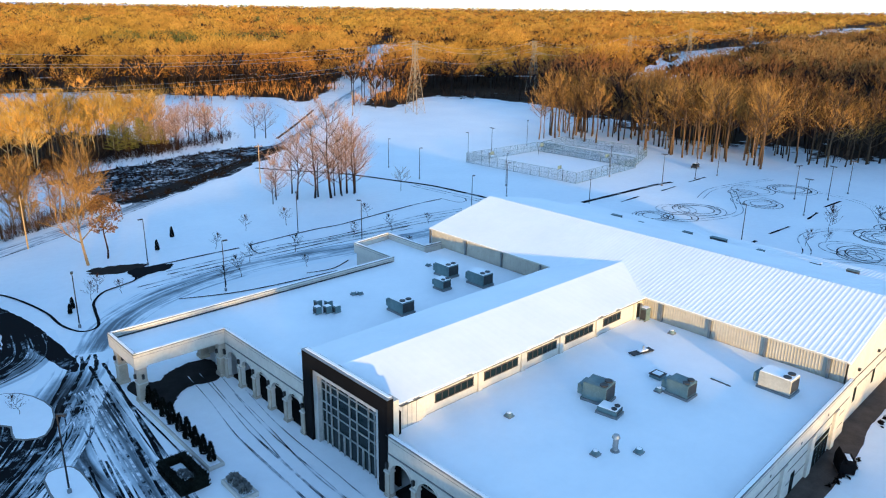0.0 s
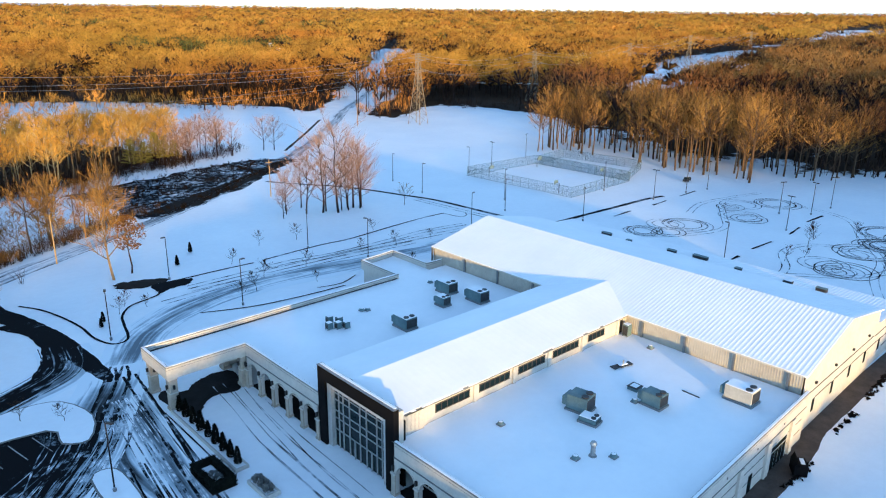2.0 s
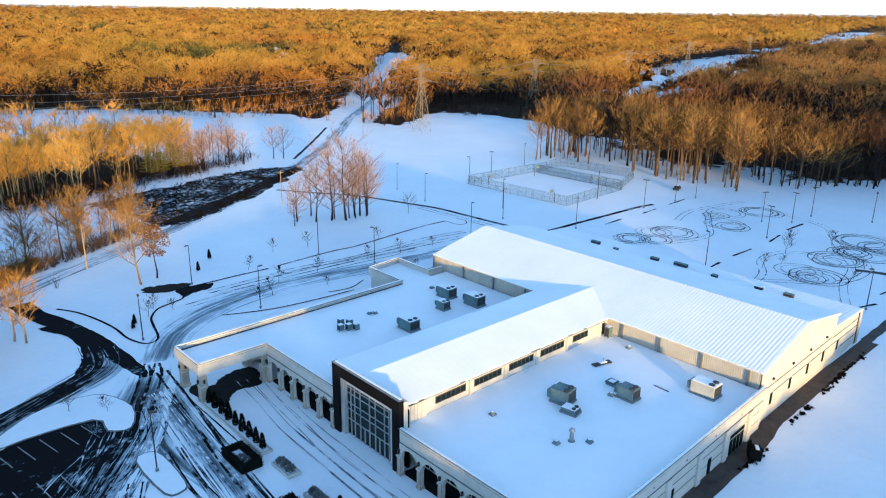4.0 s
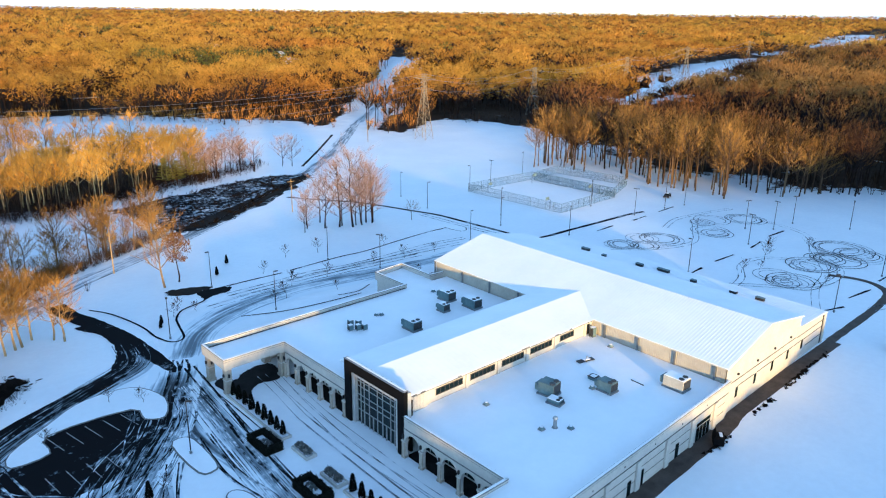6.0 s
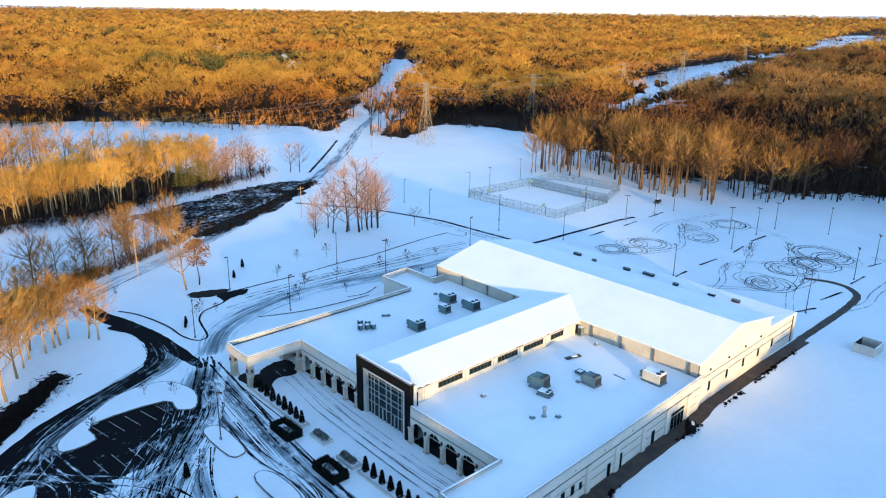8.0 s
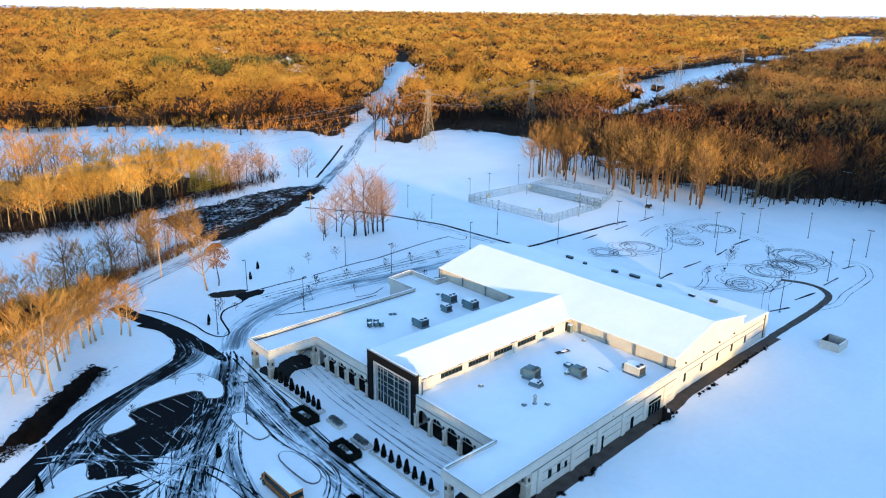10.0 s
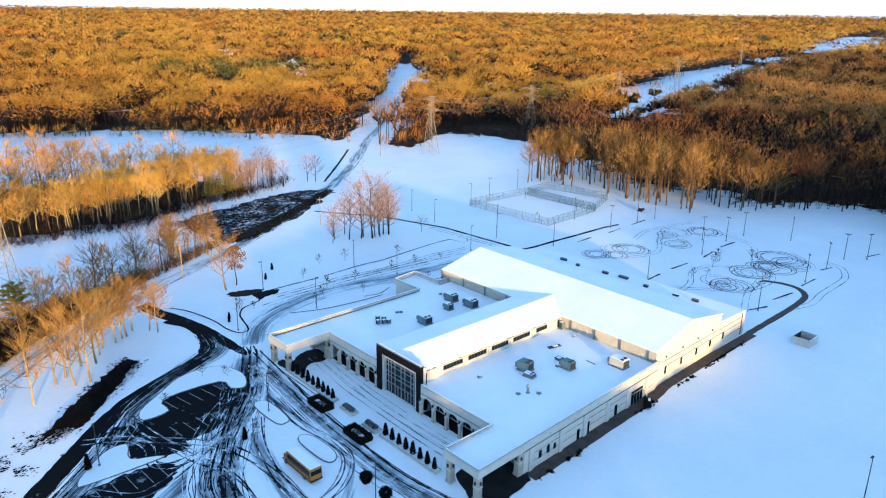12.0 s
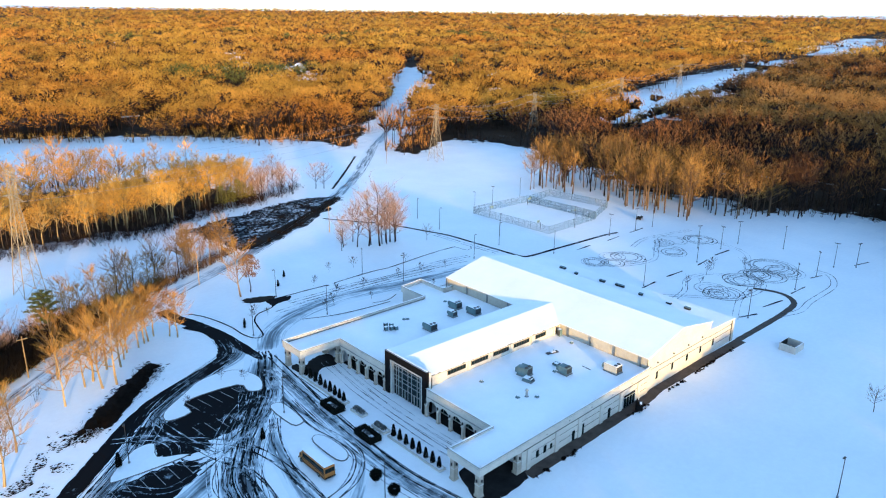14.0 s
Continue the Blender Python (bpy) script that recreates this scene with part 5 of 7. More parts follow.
def scatter(variants, lo, hi, step, seed, size, wedge=38.0, thin=1.0, within=None):
    """Stands trees on a jittered polar grid before the camera's way and joins them into arrays."""
    r = random.Random(seed)
    vs, fs, ms, ts, base = [], [], [], [], 0
    ox, oy = 5.0, -20.0
    rad = lo
    while rad < hi:
        st = step * (1 + (rad - lo) / lo * 0.5)
        n = int(2 * math.radians(wedge) * rad / st)
        for k in range(n):
            if r.random() > thin:
                continue
            a = radians(42) + radians(wedge) * (2 * (k + r.random()) / n - 1)
            q = rad + r.uniform(-0.5, 0.5) * st
            x, y = ox + q * math.sin(a), oy + q * math.cos(a)
            if within and not inside(x, y, within):
                continue
            if variants is not UNDER and 345 < x < 540 and near_line(x, y, POWER_CUT, 15):
                continue
            if not wooded(x, y) or (rad < 420 and x > 270 and not deep_in(x, y, 6)):
                continue
            if noise.noise((x * 0.017, y * 0.017, 9)) < -0.24 - (0.4 if x < 230 and rad < 420 else 0):
                continue
            v, f, m = variants[r.randrange(len(variants))]
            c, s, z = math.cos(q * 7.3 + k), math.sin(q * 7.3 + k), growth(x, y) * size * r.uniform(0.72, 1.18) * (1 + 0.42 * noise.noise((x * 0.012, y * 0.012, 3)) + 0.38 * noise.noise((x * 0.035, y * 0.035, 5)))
            w = np.stack([(v[:, 0] * c - v[:, 1] * s) * z + x, (v[:, 0] * s + v[:, 1] * c) * z + y, v[:, 2] * z + rise(x, y)], 1)
            vs.append(w)
            fs.append(f + base)
            pines = rad > 700 and noise.noise((x * 0.006, y * 0.006, 21)) > 0.42 and r.random() < 0.7
            ms.append(np.where(m == 1, 2, m) if pines else m)
            ts.append(np.full(len(f), 0.8 * noise.noise((x * 0.02, y * 0.02, 14)) + r.uniform(-0.75, 0.65)))
            base += len(v)
        rad += st
    return np.concatenate(vs), np.concatenate(fs), np.concatenate(ms), np.concatenate(ts)


def tri_lists(lists):
    """Vertex, triangle and material arrays of several limb lists together."""
    v, f, m, base = [], [], [], 0
    for L in lists:
        v += [tuple(p) for p in L.v]
        for face, mat in zip(L.f, L.mat):
            face = [i + base for i in face]
            for k in range(1, len(face) - 1):
                f.append((face[0], face[k], face[k + 1]))
                m.append(mat)
        base += len(L.v)
    return np.array(v), np.array(f), np.array(m)


def stuff_mesh(name, arrays, mats, label, category):
    v, f, m, *tone = arrays
    me = bpy.data.meshes.new(name)
    me.vertices.add(len(v))
    me.vertices.foreach_set("co", v.astype(np.float32).ravel())
    me.loops.add(len(f) * 3)
    me.loops.foreach_set("vertex_index", f.astype(np.int32).ravel())
    me.polygons.add(len(f))
    me.polygons.foreach_set("loop_start", np.arange(0, 3 * len(f), 3, dtype=np.int32))
    for mt in mats:
        me.materials.append(mt)
    me.polygons.foreach_set("material_index", m.astype(np.int32))
    if tone:
        me.attributes.new("tone", "FLOAT", "FACE").data.foreach_set("value", tone[0].astype(np.float32))
    me.update(calc_edges=True)
    return tagged(new(name, me), label, category, kind="stuff")


def grove(places, mats, label, seed):
    """Joins many trees into one body of wood."""
    r = random.Random(seed)
    vs, fs, ms, ts, base = [], [], [], [], 0
    for (trunk, crown, h), x, y, size in places:
        a, shade = r.uniform(0, 6.28), r.uniform(-0.6, 0.6)
        for me in (trunk, crown):
            me.calc_loop_triangles()
            v, f, m = np.empty(len(me.vertices) * 3), np.empty(len(me.loop_triangles) * 3, np.int32), np.empty(len(me.loop_triangles), np.int32)
            me.vertices.foreach_get("co", v)
            me.loop_triangles.foreach_get("vertices", f)
            me.loop_triangles.foreach_get("material_index", m)
            v = v.reshape(-1, 3) * size
            vs.append(np.stack([v[:, 0] * math.cos(a) - v[:, 1] * math.sin(a) + x, v[:, 0] * math.sin(a) + v[:, 1] * math.cos(a) + y, v[:, 2]], 1))
            fs.append(f.reshape(-1, 3) + base)
            ms.append(m)
            ts.append(np.full(len(m), shade))
            base += len(v)
    return stuff_mesh("woodland", (np.concatenate(vs), np.concatenate(fs), np.concatenate(ms), np.concatenate(ts)), mats, label, "forest")


grove(FRONT_ROWS, (SUNLIT_BARK, TWIG), "leafless wood with golden sunlit limbs beside the road", 31)
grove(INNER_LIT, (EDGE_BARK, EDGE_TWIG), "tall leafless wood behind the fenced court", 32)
grove(INNER_SHADED, (DARK_BARK, SHADED_TWIG), "leafless wood behind the parking lot, darkened for shade", 33)


def dome_tree(seed, h, sprays, core, long, wide):
    """A leafless forest tree seen from far: trunk, dark sheets for shade inside, and a round, lumpy crown of small twig
    sprays.
    """
    L = Limbs(seed)
    r = L.r
    fork = Vector((r.uniform(-0.6, 0.6), r.uniform(-0.6, 0.6), h * 0.45))
    L.limb(Vector((0, 0, 0)), fork, h * 0.014, h * 0.009, 3)
    rx, rz = h * r.uniform(0.28, 0.4), h * r.uniform(0.34, 0.44)
    lump = [r.uniform(0, 6.28) for k in range(3)]
    # Dark sheets put inside the crown where only shade would be.
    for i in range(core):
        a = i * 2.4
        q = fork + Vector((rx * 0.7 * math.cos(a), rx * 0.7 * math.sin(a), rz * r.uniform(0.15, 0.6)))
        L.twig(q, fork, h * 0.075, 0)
    for i in range(sprays):
        a, up = i * 2.4 + r.uniform(-0.3, 0.3), min(1.0, max(0.02, (i + 0.5) / sprays + r.uniform(-0.08, 0.08)))
        side = math.sqrt(1 - up * up * 0.98)
        k = 1 + 0.12 * math.sin(3 * a + lump[0]) + 0.1 * math.sin(5 * a + lump[1]) - 0.35 * r.random() ** 2
        d = Vector((rx * math.cos(a) * side * k, rx * math.sin(a) * side * k, rz * up * (0.55 + 0.45 * k)))
        c = fork + Vector((0, 0, h * 0.08)) + d
        n = (d.normalized() * 0.8 + Vector((r.uniform(-1, 1), r.uniform(-1, 1), r.uniform(-0.3, 0.9)))).normalized()
        face = (d.normalized() + Vector((r.uniform(-0.5, 0.5), r.uniform(-0.5, 0.5), r.uniform(-0.5, 0.5)))).normalized()
        L.twig(c - n * long * 0.5, c + n * long * r.uniform(0.3, 0.8), wide * r.uniform(0.6, 1.3), facing=face)
    return tri_lists([L])


def shrub(seed, h, stems, w):
    """A leafless many-stemmed shrub."""
    L = Limbs(seed)
    for i in range(stems):
        a, lean = i * 2.4, L.r.uniform(0.1, 0.55)
        p = Vector((math.cos(a), math.sin(a), 0)) * h * 0.12 * L.r.random()
        m = p + Vector((math.cos(a) * lean, math.sin(a) * lean, 1)) * h * L.r.uniform(0.35, 0.6)
        L.twig(p, m, w * 1.3, 0)
        for k in range(3):
            o = p.lerp(m, L.r.uniform(0.4, 1.0))
            L.twig(o, o + Vector((math.cos(a) * lean + L.r.uniform(-0.5, 0.5), math.sin(a) * lean + L.r.uniform(-0.5, 0.5), 1)) * h * L.r.uniform(0.3, 0.5), w, 1)
    return tri_lists([L])


UNDER = [shrub(800 + i, 5.0, 4, 0.07) for i in range(5)]
MID = []
for i in range(6):
    T, C = vase_tree(200 + i, 20, 9, 4, 9, 0.055, (0.25, 0.28, 0.23, 0.3, 0.26, 0.22)[i], (0.4, 0.34, 0.46, 0.3, 0.42, 0.5)[i], 3, 0.09)
    # Broad dark slivers add shade to the middle of the crown.
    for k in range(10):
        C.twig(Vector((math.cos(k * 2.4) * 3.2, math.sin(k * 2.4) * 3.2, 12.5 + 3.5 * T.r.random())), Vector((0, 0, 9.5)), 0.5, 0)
    MID.append(tri_lists([T, C]))
STRIP_TREES = [tri_lists(bare_tree(260 + i, 19, 10, 6, 8, 0.042, 0.38, 0.42, 3, plain=True)) for i in range(4)]
NEAR_FAR = [dome_tree(340 + i, 19, 170, 9, 1.5, 0.16) for i in range(8)]
FAR = [dome_tree(300 + i, 19, 66, 7, 2.0, 0.34) for i in range(8)]
VERY_FAR = [dome_tree(400 + i, 19, 19, 4, 3.2, 0.85) for i in range(8)]
EAST_SIDE = [(286, 303), (403, 331), (560, 369), (800, 420), (800, -200), (150, -200), (250, 200)]
NORTH_SIDE = [(286, 303), (403, 331), (560, 369), (800, 420), (800, 1000), (-500, 1000), (-500, 760), (100, 495), (262, 345)]
# Near-black trunks stand for shade beneath the crowns.
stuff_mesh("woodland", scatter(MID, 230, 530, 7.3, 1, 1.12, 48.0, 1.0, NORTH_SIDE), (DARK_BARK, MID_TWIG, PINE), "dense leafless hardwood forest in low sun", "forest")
stuff_mesh("woodland", scatter(MID, 230, 530, 7.3, 21, 1.12, 48.0, 1.0, EAST_SIDE), (DARK_BARK, EAST_TWIG, PINE), "dense leafless wood behind the court, browned for shade", "forest")
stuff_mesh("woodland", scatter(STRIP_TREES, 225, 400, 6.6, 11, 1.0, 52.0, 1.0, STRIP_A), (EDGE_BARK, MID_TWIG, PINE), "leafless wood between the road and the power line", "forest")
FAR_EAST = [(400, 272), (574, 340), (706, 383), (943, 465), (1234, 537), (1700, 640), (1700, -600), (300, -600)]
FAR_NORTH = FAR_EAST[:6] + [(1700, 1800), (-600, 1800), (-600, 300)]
# East of the power line the twig colour includes shade.
for seed, area, twigs, label in ((12, FAR_NORTH, FAR_TWIG, "leafless forest beyond the road in low sun"), (13, FAR_EAST, FAR_SHADED, "leafless forest east of the power line, darkened for shade")):
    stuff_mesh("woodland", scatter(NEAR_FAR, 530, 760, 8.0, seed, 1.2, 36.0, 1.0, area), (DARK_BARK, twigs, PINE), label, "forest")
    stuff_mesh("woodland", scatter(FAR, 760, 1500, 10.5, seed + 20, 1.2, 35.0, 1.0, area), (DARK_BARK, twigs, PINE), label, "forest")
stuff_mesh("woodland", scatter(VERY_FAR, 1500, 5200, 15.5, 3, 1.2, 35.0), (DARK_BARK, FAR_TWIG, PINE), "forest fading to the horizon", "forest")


NORTH_WOOD = [(-400, 445), (116, 437), (186, 397), (230, 395), (272, 343), (300, 330), (420, 430), (800, 900), (-400, 1200)]
EAST_WOOD = [(330, 335), (420, 428), (700, 600), (700, -100), (200, -100), (300, 112), (345, 150), (385, 250), (360, 320)]
# Same shrubs in shaded or sunlit colours, by where the wood is lit.
for seed, wood, mats, label in ((8, STRIP_A, (DARK_BARK, BARK, BARK), "leafless undergrowth at the wood's foot, darkened for shade"), (9, NORTH_WOOD, (BARK, TWIG, TWIG), "leafless undergrowth beneath forest trees, golden for low sun"), (10, EAST_WOOD, (DARK_BARK, BARK, BARK), "leafless undergrowth behind the court, darkened for shade")):
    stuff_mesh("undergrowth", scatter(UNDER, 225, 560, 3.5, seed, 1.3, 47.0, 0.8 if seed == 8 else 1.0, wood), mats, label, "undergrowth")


def thicket(line, wide, n, size, seed, mats, label):
    """Shrubs crowded along a line."""
    kinds = [shrub(830 + seed * 9 + i, 3.0, 6, 0.03) for i in range(4)]
    r = random.Random(seed)
    pts = smooth_line(line, 10)
    vs, fs, ms, base = [], [], [], 0
    for i in range(n):
        p = pts[r.randrange(len(pts))]
        x, y = p[0] + r.gauss(0, wide), p[1] + r.gauss(0, wide)
        if near_line(x, y, MAIN_ROAD, 5.2) or near_line(x, y, DRIVE, 5):
            continue
        v, f, m = kinds[i % 4]
        c, s, z = math.cos(i), math.sin(i), size * r.uniform(0.5, 1.2)
        vs.append(np.stack([(v[:, 0] * c - v[:, 1] * s) * z + x, (v[:, 0] * s + v[:, 1] * c) * z + y, v[:, 2] * z], 1))
        fs.append(f + base)
        ms.append(m)
        base += len(v)
    return stuff_mesh("thicket", (np.concatenate(vs), np.concatenate(fs), np.concatenate(ms)), mats, label, "brush")


thicket([(123, 221), (104, 212), (90, 203), (76, 194), (66, 188), (58, 184), (50, 179)], 2.6, 1500, 1.25, 1, (DARK_BARK, BARK), "dark leafless brush along the road")
thicket([(148, 280), (158, 283), (168, 287), (178, 291), (184, 297)], 3.2, 260, 1.0, 4, (DARK_BARK, DARK_BARK), "dark leafless brush at the wood's tip")
# Dark brush, thickened to deepen the shade at the wood's foot.
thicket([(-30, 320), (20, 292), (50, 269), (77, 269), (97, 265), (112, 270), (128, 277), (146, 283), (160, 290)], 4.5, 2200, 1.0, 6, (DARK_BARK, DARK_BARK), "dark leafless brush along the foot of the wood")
# Tufts added so that their own shade darkens the soil bank.
thicket([(58, 147.5), (52, 141), (46, 135), (41, 130), (37, 127.5)], 1.5, 1100, 0.36, 7, (BRUSH, BRUSH), "black tufts added to darken the bare bank")
# Next two thickets: their near-black colour stands for the shade there.
thicket([(58, 188), (48, 183), (38, 180), (26, 175), (12, 168)], 5.0, 1500, 1.5, 2, (DARK_BARK, DARK_BARK), "dense thicket under the roadside trees, darkened for shade")
thicket([(18, 158), (28, 165), (38, 172), (46, 178), (56, 183)], 4.0, 2600, 1.9, 5, (BRUSH, BRUSH), "thicket below the pine, blackened for shade")
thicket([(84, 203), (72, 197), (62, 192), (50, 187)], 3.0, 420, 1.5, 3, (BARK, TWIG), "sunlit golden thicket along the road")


def forest_floor():
    """Leaf litter and canopy shade in one dark floor, snowy where the wood ends."""
    verts, faces, edge, cells = [], [], [], []
    for st, lo, hi in ((5.0, 200, 430), (10.0, 430, 640), (25.0, 640, 1800), (90.0, 1800, 5200)):
        n = int(hi / st) + 1
        for i in range(-n // 2, n):
            for j in range(-n // 3, n):
                x, y = 5 + i * st, -20 + j * st
                d = math.hypot(x - 5, y + 20)
                if lo <= d < hi and x + y > 60 and wooded(x, y):
                    cells.append((x, y, st, 32 if x < 262 and y > 350 and d < 640 else 11 if d < 430 and x < 230 and y < 345 else 48 if d < 420 and x > 260 and y > 130 else 22 if d < 420 and x > 260 else max(7, st * 0.8)))
    open_ground = {}

    def openness(x, y, reach):
        key = (round(x), round(y))
        if key not in open_ground:
            n = sum(not wooded(x + q * math.cos(a), y + q * math.sin(a)) for q in (reach, reach / 2) for a in (k * math.pi / 4 for k in range(8)))
            open_ground[key] = min(1.0, n / 8)
        return open_ground[key]

    for x, y, st, reach in cells:
        k, h = len(verts), st / 2
        for dx, dy in ((-h, -h), (h, -h), (h, h), (-h, h)):
            e = openness(x + dx, y + dy, reach)
            d = math.hypot(x + dx, y + dy)
            verts.append((x + dx, y + dy, 0.004 + (1 - e) * (0.3 + 0.25 * noise.noise(((x + dx) * 0.05, (y + dy) * 0.05, 1))) + rise(x + dx, y + dy) + 0.0008 * max(0, d - 600)))
            edge.append(e)
        faces.append((k, k + 1, k + 2, k + 3))
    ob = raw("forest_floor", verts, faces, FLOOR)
    ob.data.attributes.new("edge", "FLOAT", "POINT").data.foreach_set("value", edge)
    return tagged(ob, "brown forest floor darkened for shade under the trees", "forest floor", kind="stuff")


forest_floor()

def tuft_tree(seed, h, limbs, twigs, w):
    """A coarse leafless tree for the unseen shading belts: limbs ending in tufts of upswept twigs."""
    L = Limbs(seed)
    r = L.r
    top = Vector((r.uniform(-0.6, 0.6), r.uniform(-0.6, 0.6), h * 0.5))
    L.limb(Vector((0, 0, 0)), top, h * 0.016, h * 0.010, 3)
    rx, rz = h * r.uniform(0.24, 0.33), h * r.uniform(0.38, 0.46)
    for i in range(limbs):
        a, e = i * 2.4 + r.uniform(-0.3, 0.3), math.asin(min(1, max(-0.05, (i + 0.5) / limbs + r.uniform(-0.15, 0.15))))
        d = Vector((rx * math.cos(a) * math.cos(e), rx * math.sin(a) * math.cos(e), rz * (0.15 + 0.85 * math.sin(e))))
        end = top + d * 0.8
        L.twig(top, end, h * 0.008, 0)
        n = d.normalized()
        for k in range(twigs):
            p = top + d * r.uniform(0.35, 0.8)
            t = (n + Vector((r.uniform(-0.8, 0.8), r.uniform(-0.8, 0.8), r.uniform(-0.1, 0.8)))).normalized()
            L.twig(p, p + t * h * r.uniform(0.08, 0.19), w * r.uniform(0.7, 1.3))
    return tri_lists([L])


# unseen belt of trees added south of the field to cast shade
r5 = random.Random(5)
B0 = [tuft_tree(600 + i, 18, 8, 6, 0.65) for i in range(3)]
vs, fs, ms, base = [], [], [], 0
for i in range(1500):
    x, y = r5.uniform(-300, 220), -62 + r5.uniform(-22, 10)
    # Gap that lets sun through to the driveway trees.
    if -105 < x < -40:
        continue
    # Heights set by where shade should end on roofs and snow.
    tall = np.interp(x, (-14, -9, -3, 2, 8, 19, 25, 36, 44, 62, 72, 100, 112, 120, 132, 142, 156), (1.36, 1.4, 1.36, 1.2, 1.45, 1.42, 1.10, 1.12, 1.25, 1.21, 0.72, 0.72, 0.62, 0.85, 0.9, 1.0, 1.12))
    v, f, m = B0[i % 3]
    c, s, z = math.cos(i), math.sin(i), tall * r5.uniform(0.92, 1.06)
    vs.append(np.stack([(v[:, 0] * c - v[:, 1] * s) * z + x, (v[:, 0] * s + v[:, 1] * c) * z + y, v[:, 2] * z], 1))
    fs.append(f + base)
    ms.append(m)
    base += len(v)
# tall unseen wood added beyond the field's east end to shade the forest
for i in range(900):
    t = r5.random()
    x, y = (352 - 120 * t, 52 - 92 * t) if i % 5 < 2 else (348 + 180 * t, 50 + 36 * t)
    x, y = x + r5.uniform(-6, 10), y + r5.uniform(-12, 5)
    v, f, m = B0[i % 3]
    c, s, z = math.cos(i), math.sin(i), r5.uniform(1.5, 1.7) if i % 5 < 2 else r5.uniform(1.8, 2.1)
    vs.append(np.stack([(v[:, 0] * c - v[:, 1] * s) * z + x, (v[:, 0] * s + v[:, 1] * c) * z + y, v[:, 2] * z], 1))
    fs.append(f + base)
    ms.append(m)
    base += len(v)
stuff_mesh("tree_belt", (np.concatenate(vs), np.concatenate(fs), np.concatenate(ms)), (BARK, TWIG), "unseen belt of leafless trees added to shade the campus", "forest")

# ---- roof plant ----
def rooftop_unit(x, y, l, w, h, turn=0, label="grey packaged rooftop unit with snow on top", z=None, hood=True, skin=UNIT, snow=True):
    u = thing("rooftop_unit", Matrix.Translation((x, y, (ROOF - 0.05) if z is None else z)) @ Matrix.Rotation(radians(turn), 4, "Z"), label, "air conditioner", "rooftop units")
    part("curb", boxed(-l / 2 - 0.15, l / 2 + 0.15, -w / 2 - 0.1, w / 2 + 0.1, 0, 0.35, bevel=0.02), FLASHING, u, "low metal curb")
    part("casing", boxed(-l / 2, l / 2, -w / 2, w / 2, 0.35, 0.35 + h, bevel=0.03), skin, u)
    part("coil_panel", boxed(-l / 2 - 0.03, -l / 2 + 0.02, -w / 2 + 0.12, w / 2 - 0.12, 0.5, 0.2 + h), UNIT_DARK, u, "dark coil grille")
    part("coil_panel", boxed(-l / 2 + 0.1, -l * 0.12, -w / 2 - 0.03, -w / 2 + 0.02, 0.5, 0.2 + h), UNIT_DARK, u, "dark coil grille")
    for i in range(3):
        part("access_panel", boxed(-l * 0.08 + i * l * 0.18, -l * 0.08 + i * l * 0.18 + l * 0.16, -w / 2 - 0.025, -w / 2 + 0.01, 0.45, 0.25 + h, bevel=0.01), skin, u, "screwed side panel")
    part("snow_cap" if snow else "top", boxed(-l / 2 + 0.05, l / 2 - 0.05, -w / 2 + 0.05, w / 2 - 0.05, 0.35 + h, 0.35 + h + (0.1 if snow else 0.05), bevel=0.02), ROOF_SNOW if snow else skin, u, "layer of snow" if snow else "bare sheet-metal top")
    for fy in (-w / 4, w / 4):
        part("fan", cyl(bmesh.new(), (-l * 0.3, fy, 0.3 + h), (-l * 0.3, fy, 0.55 + h), w * 0.19, n=14), UNIT_DARK, u, "round fan opening")
    if hood:
        part("hood", boxed(l / 2, l / 2 + 0.7, -w / 2 + 0.2, w / 2 - 0.2, 0.5, 0.35 + h * 0.75, bevel=0.08), UNIT, u, "sheet-metal intake hood")
    return u


rooftop_unit(118.6, 78.5, 2.75, 2.4, 1.8, 100, "large dark grey rooftop unit free of snow", snow=False)
rooftop_unit(117.0, 75.9, 2.2, 1.6, 0.5, 100, "low grey roof unit with a round fan", hood=False)
rooftop_unit(126.3, 73.0, 2.6, 2.0, 1.5, 90, "dark grey rooftop unit free of snow", snow=False)
rooftop_unit(135.6, 66.3, 3.6, 2.3, 1.7, 90, "cream packaged rooftop unit with snow on top", skin=CREAM)
rooftop_unit(118.2, 111.6, 3.2, 2.2, 1.6, 90)
rooftop_unit(128.6, 114.3, 2.0, 1.7, 1.3, 90)
rooftop_unit(133.2, 118.3, 3.2, 2.2, 1.7, 90)
rooftop_unit(134.4, 112.0, 3.4, 2.2, 1.7, 90)


def condenser(x, y, s=0.9, h=0.9):
    u = thing("condenser", (x, y, ROOF - 0.03), "small grey condenser on a rack, dusted with snow", "air conditioner", "condensers")
    part("casing", boxed(-s / 2, s / 2, -s / 2, s / 2, 0.15, 0.15 + h, bevel=0.04), UNIT, u)
    part("grille", boxed(-s / 2 - 0.02, -s / 2 + 0.02, -s / 2 + 0.08, s / 2 - 0.08, 0.25, h), UNIT_DARK, u, "dark grille")
    part("fan", cyl(bmesh.new(), (0, 0, 0.1 + h), (0, 0, 0.2 + h), s * 0.38, n=12), UNIT_DARK, u)
    part("snow_cap", boxed(-s / 2 + 0.05, s / 2 - 0.05, -s / 2 + 0.05, s / 2 - 0.05, 0.2 + h, 0.27 + h, bevel=0.03), ROOF_SNOW, u)
    for a in (-1, 1):
        part("rail", boxed(-s / 2 - 0.1, s / 2 + 0.1, a * s * 0.35 - 0.05, a * s * 0.35 + 0.05, 0, 0.15), FLASHING, u)


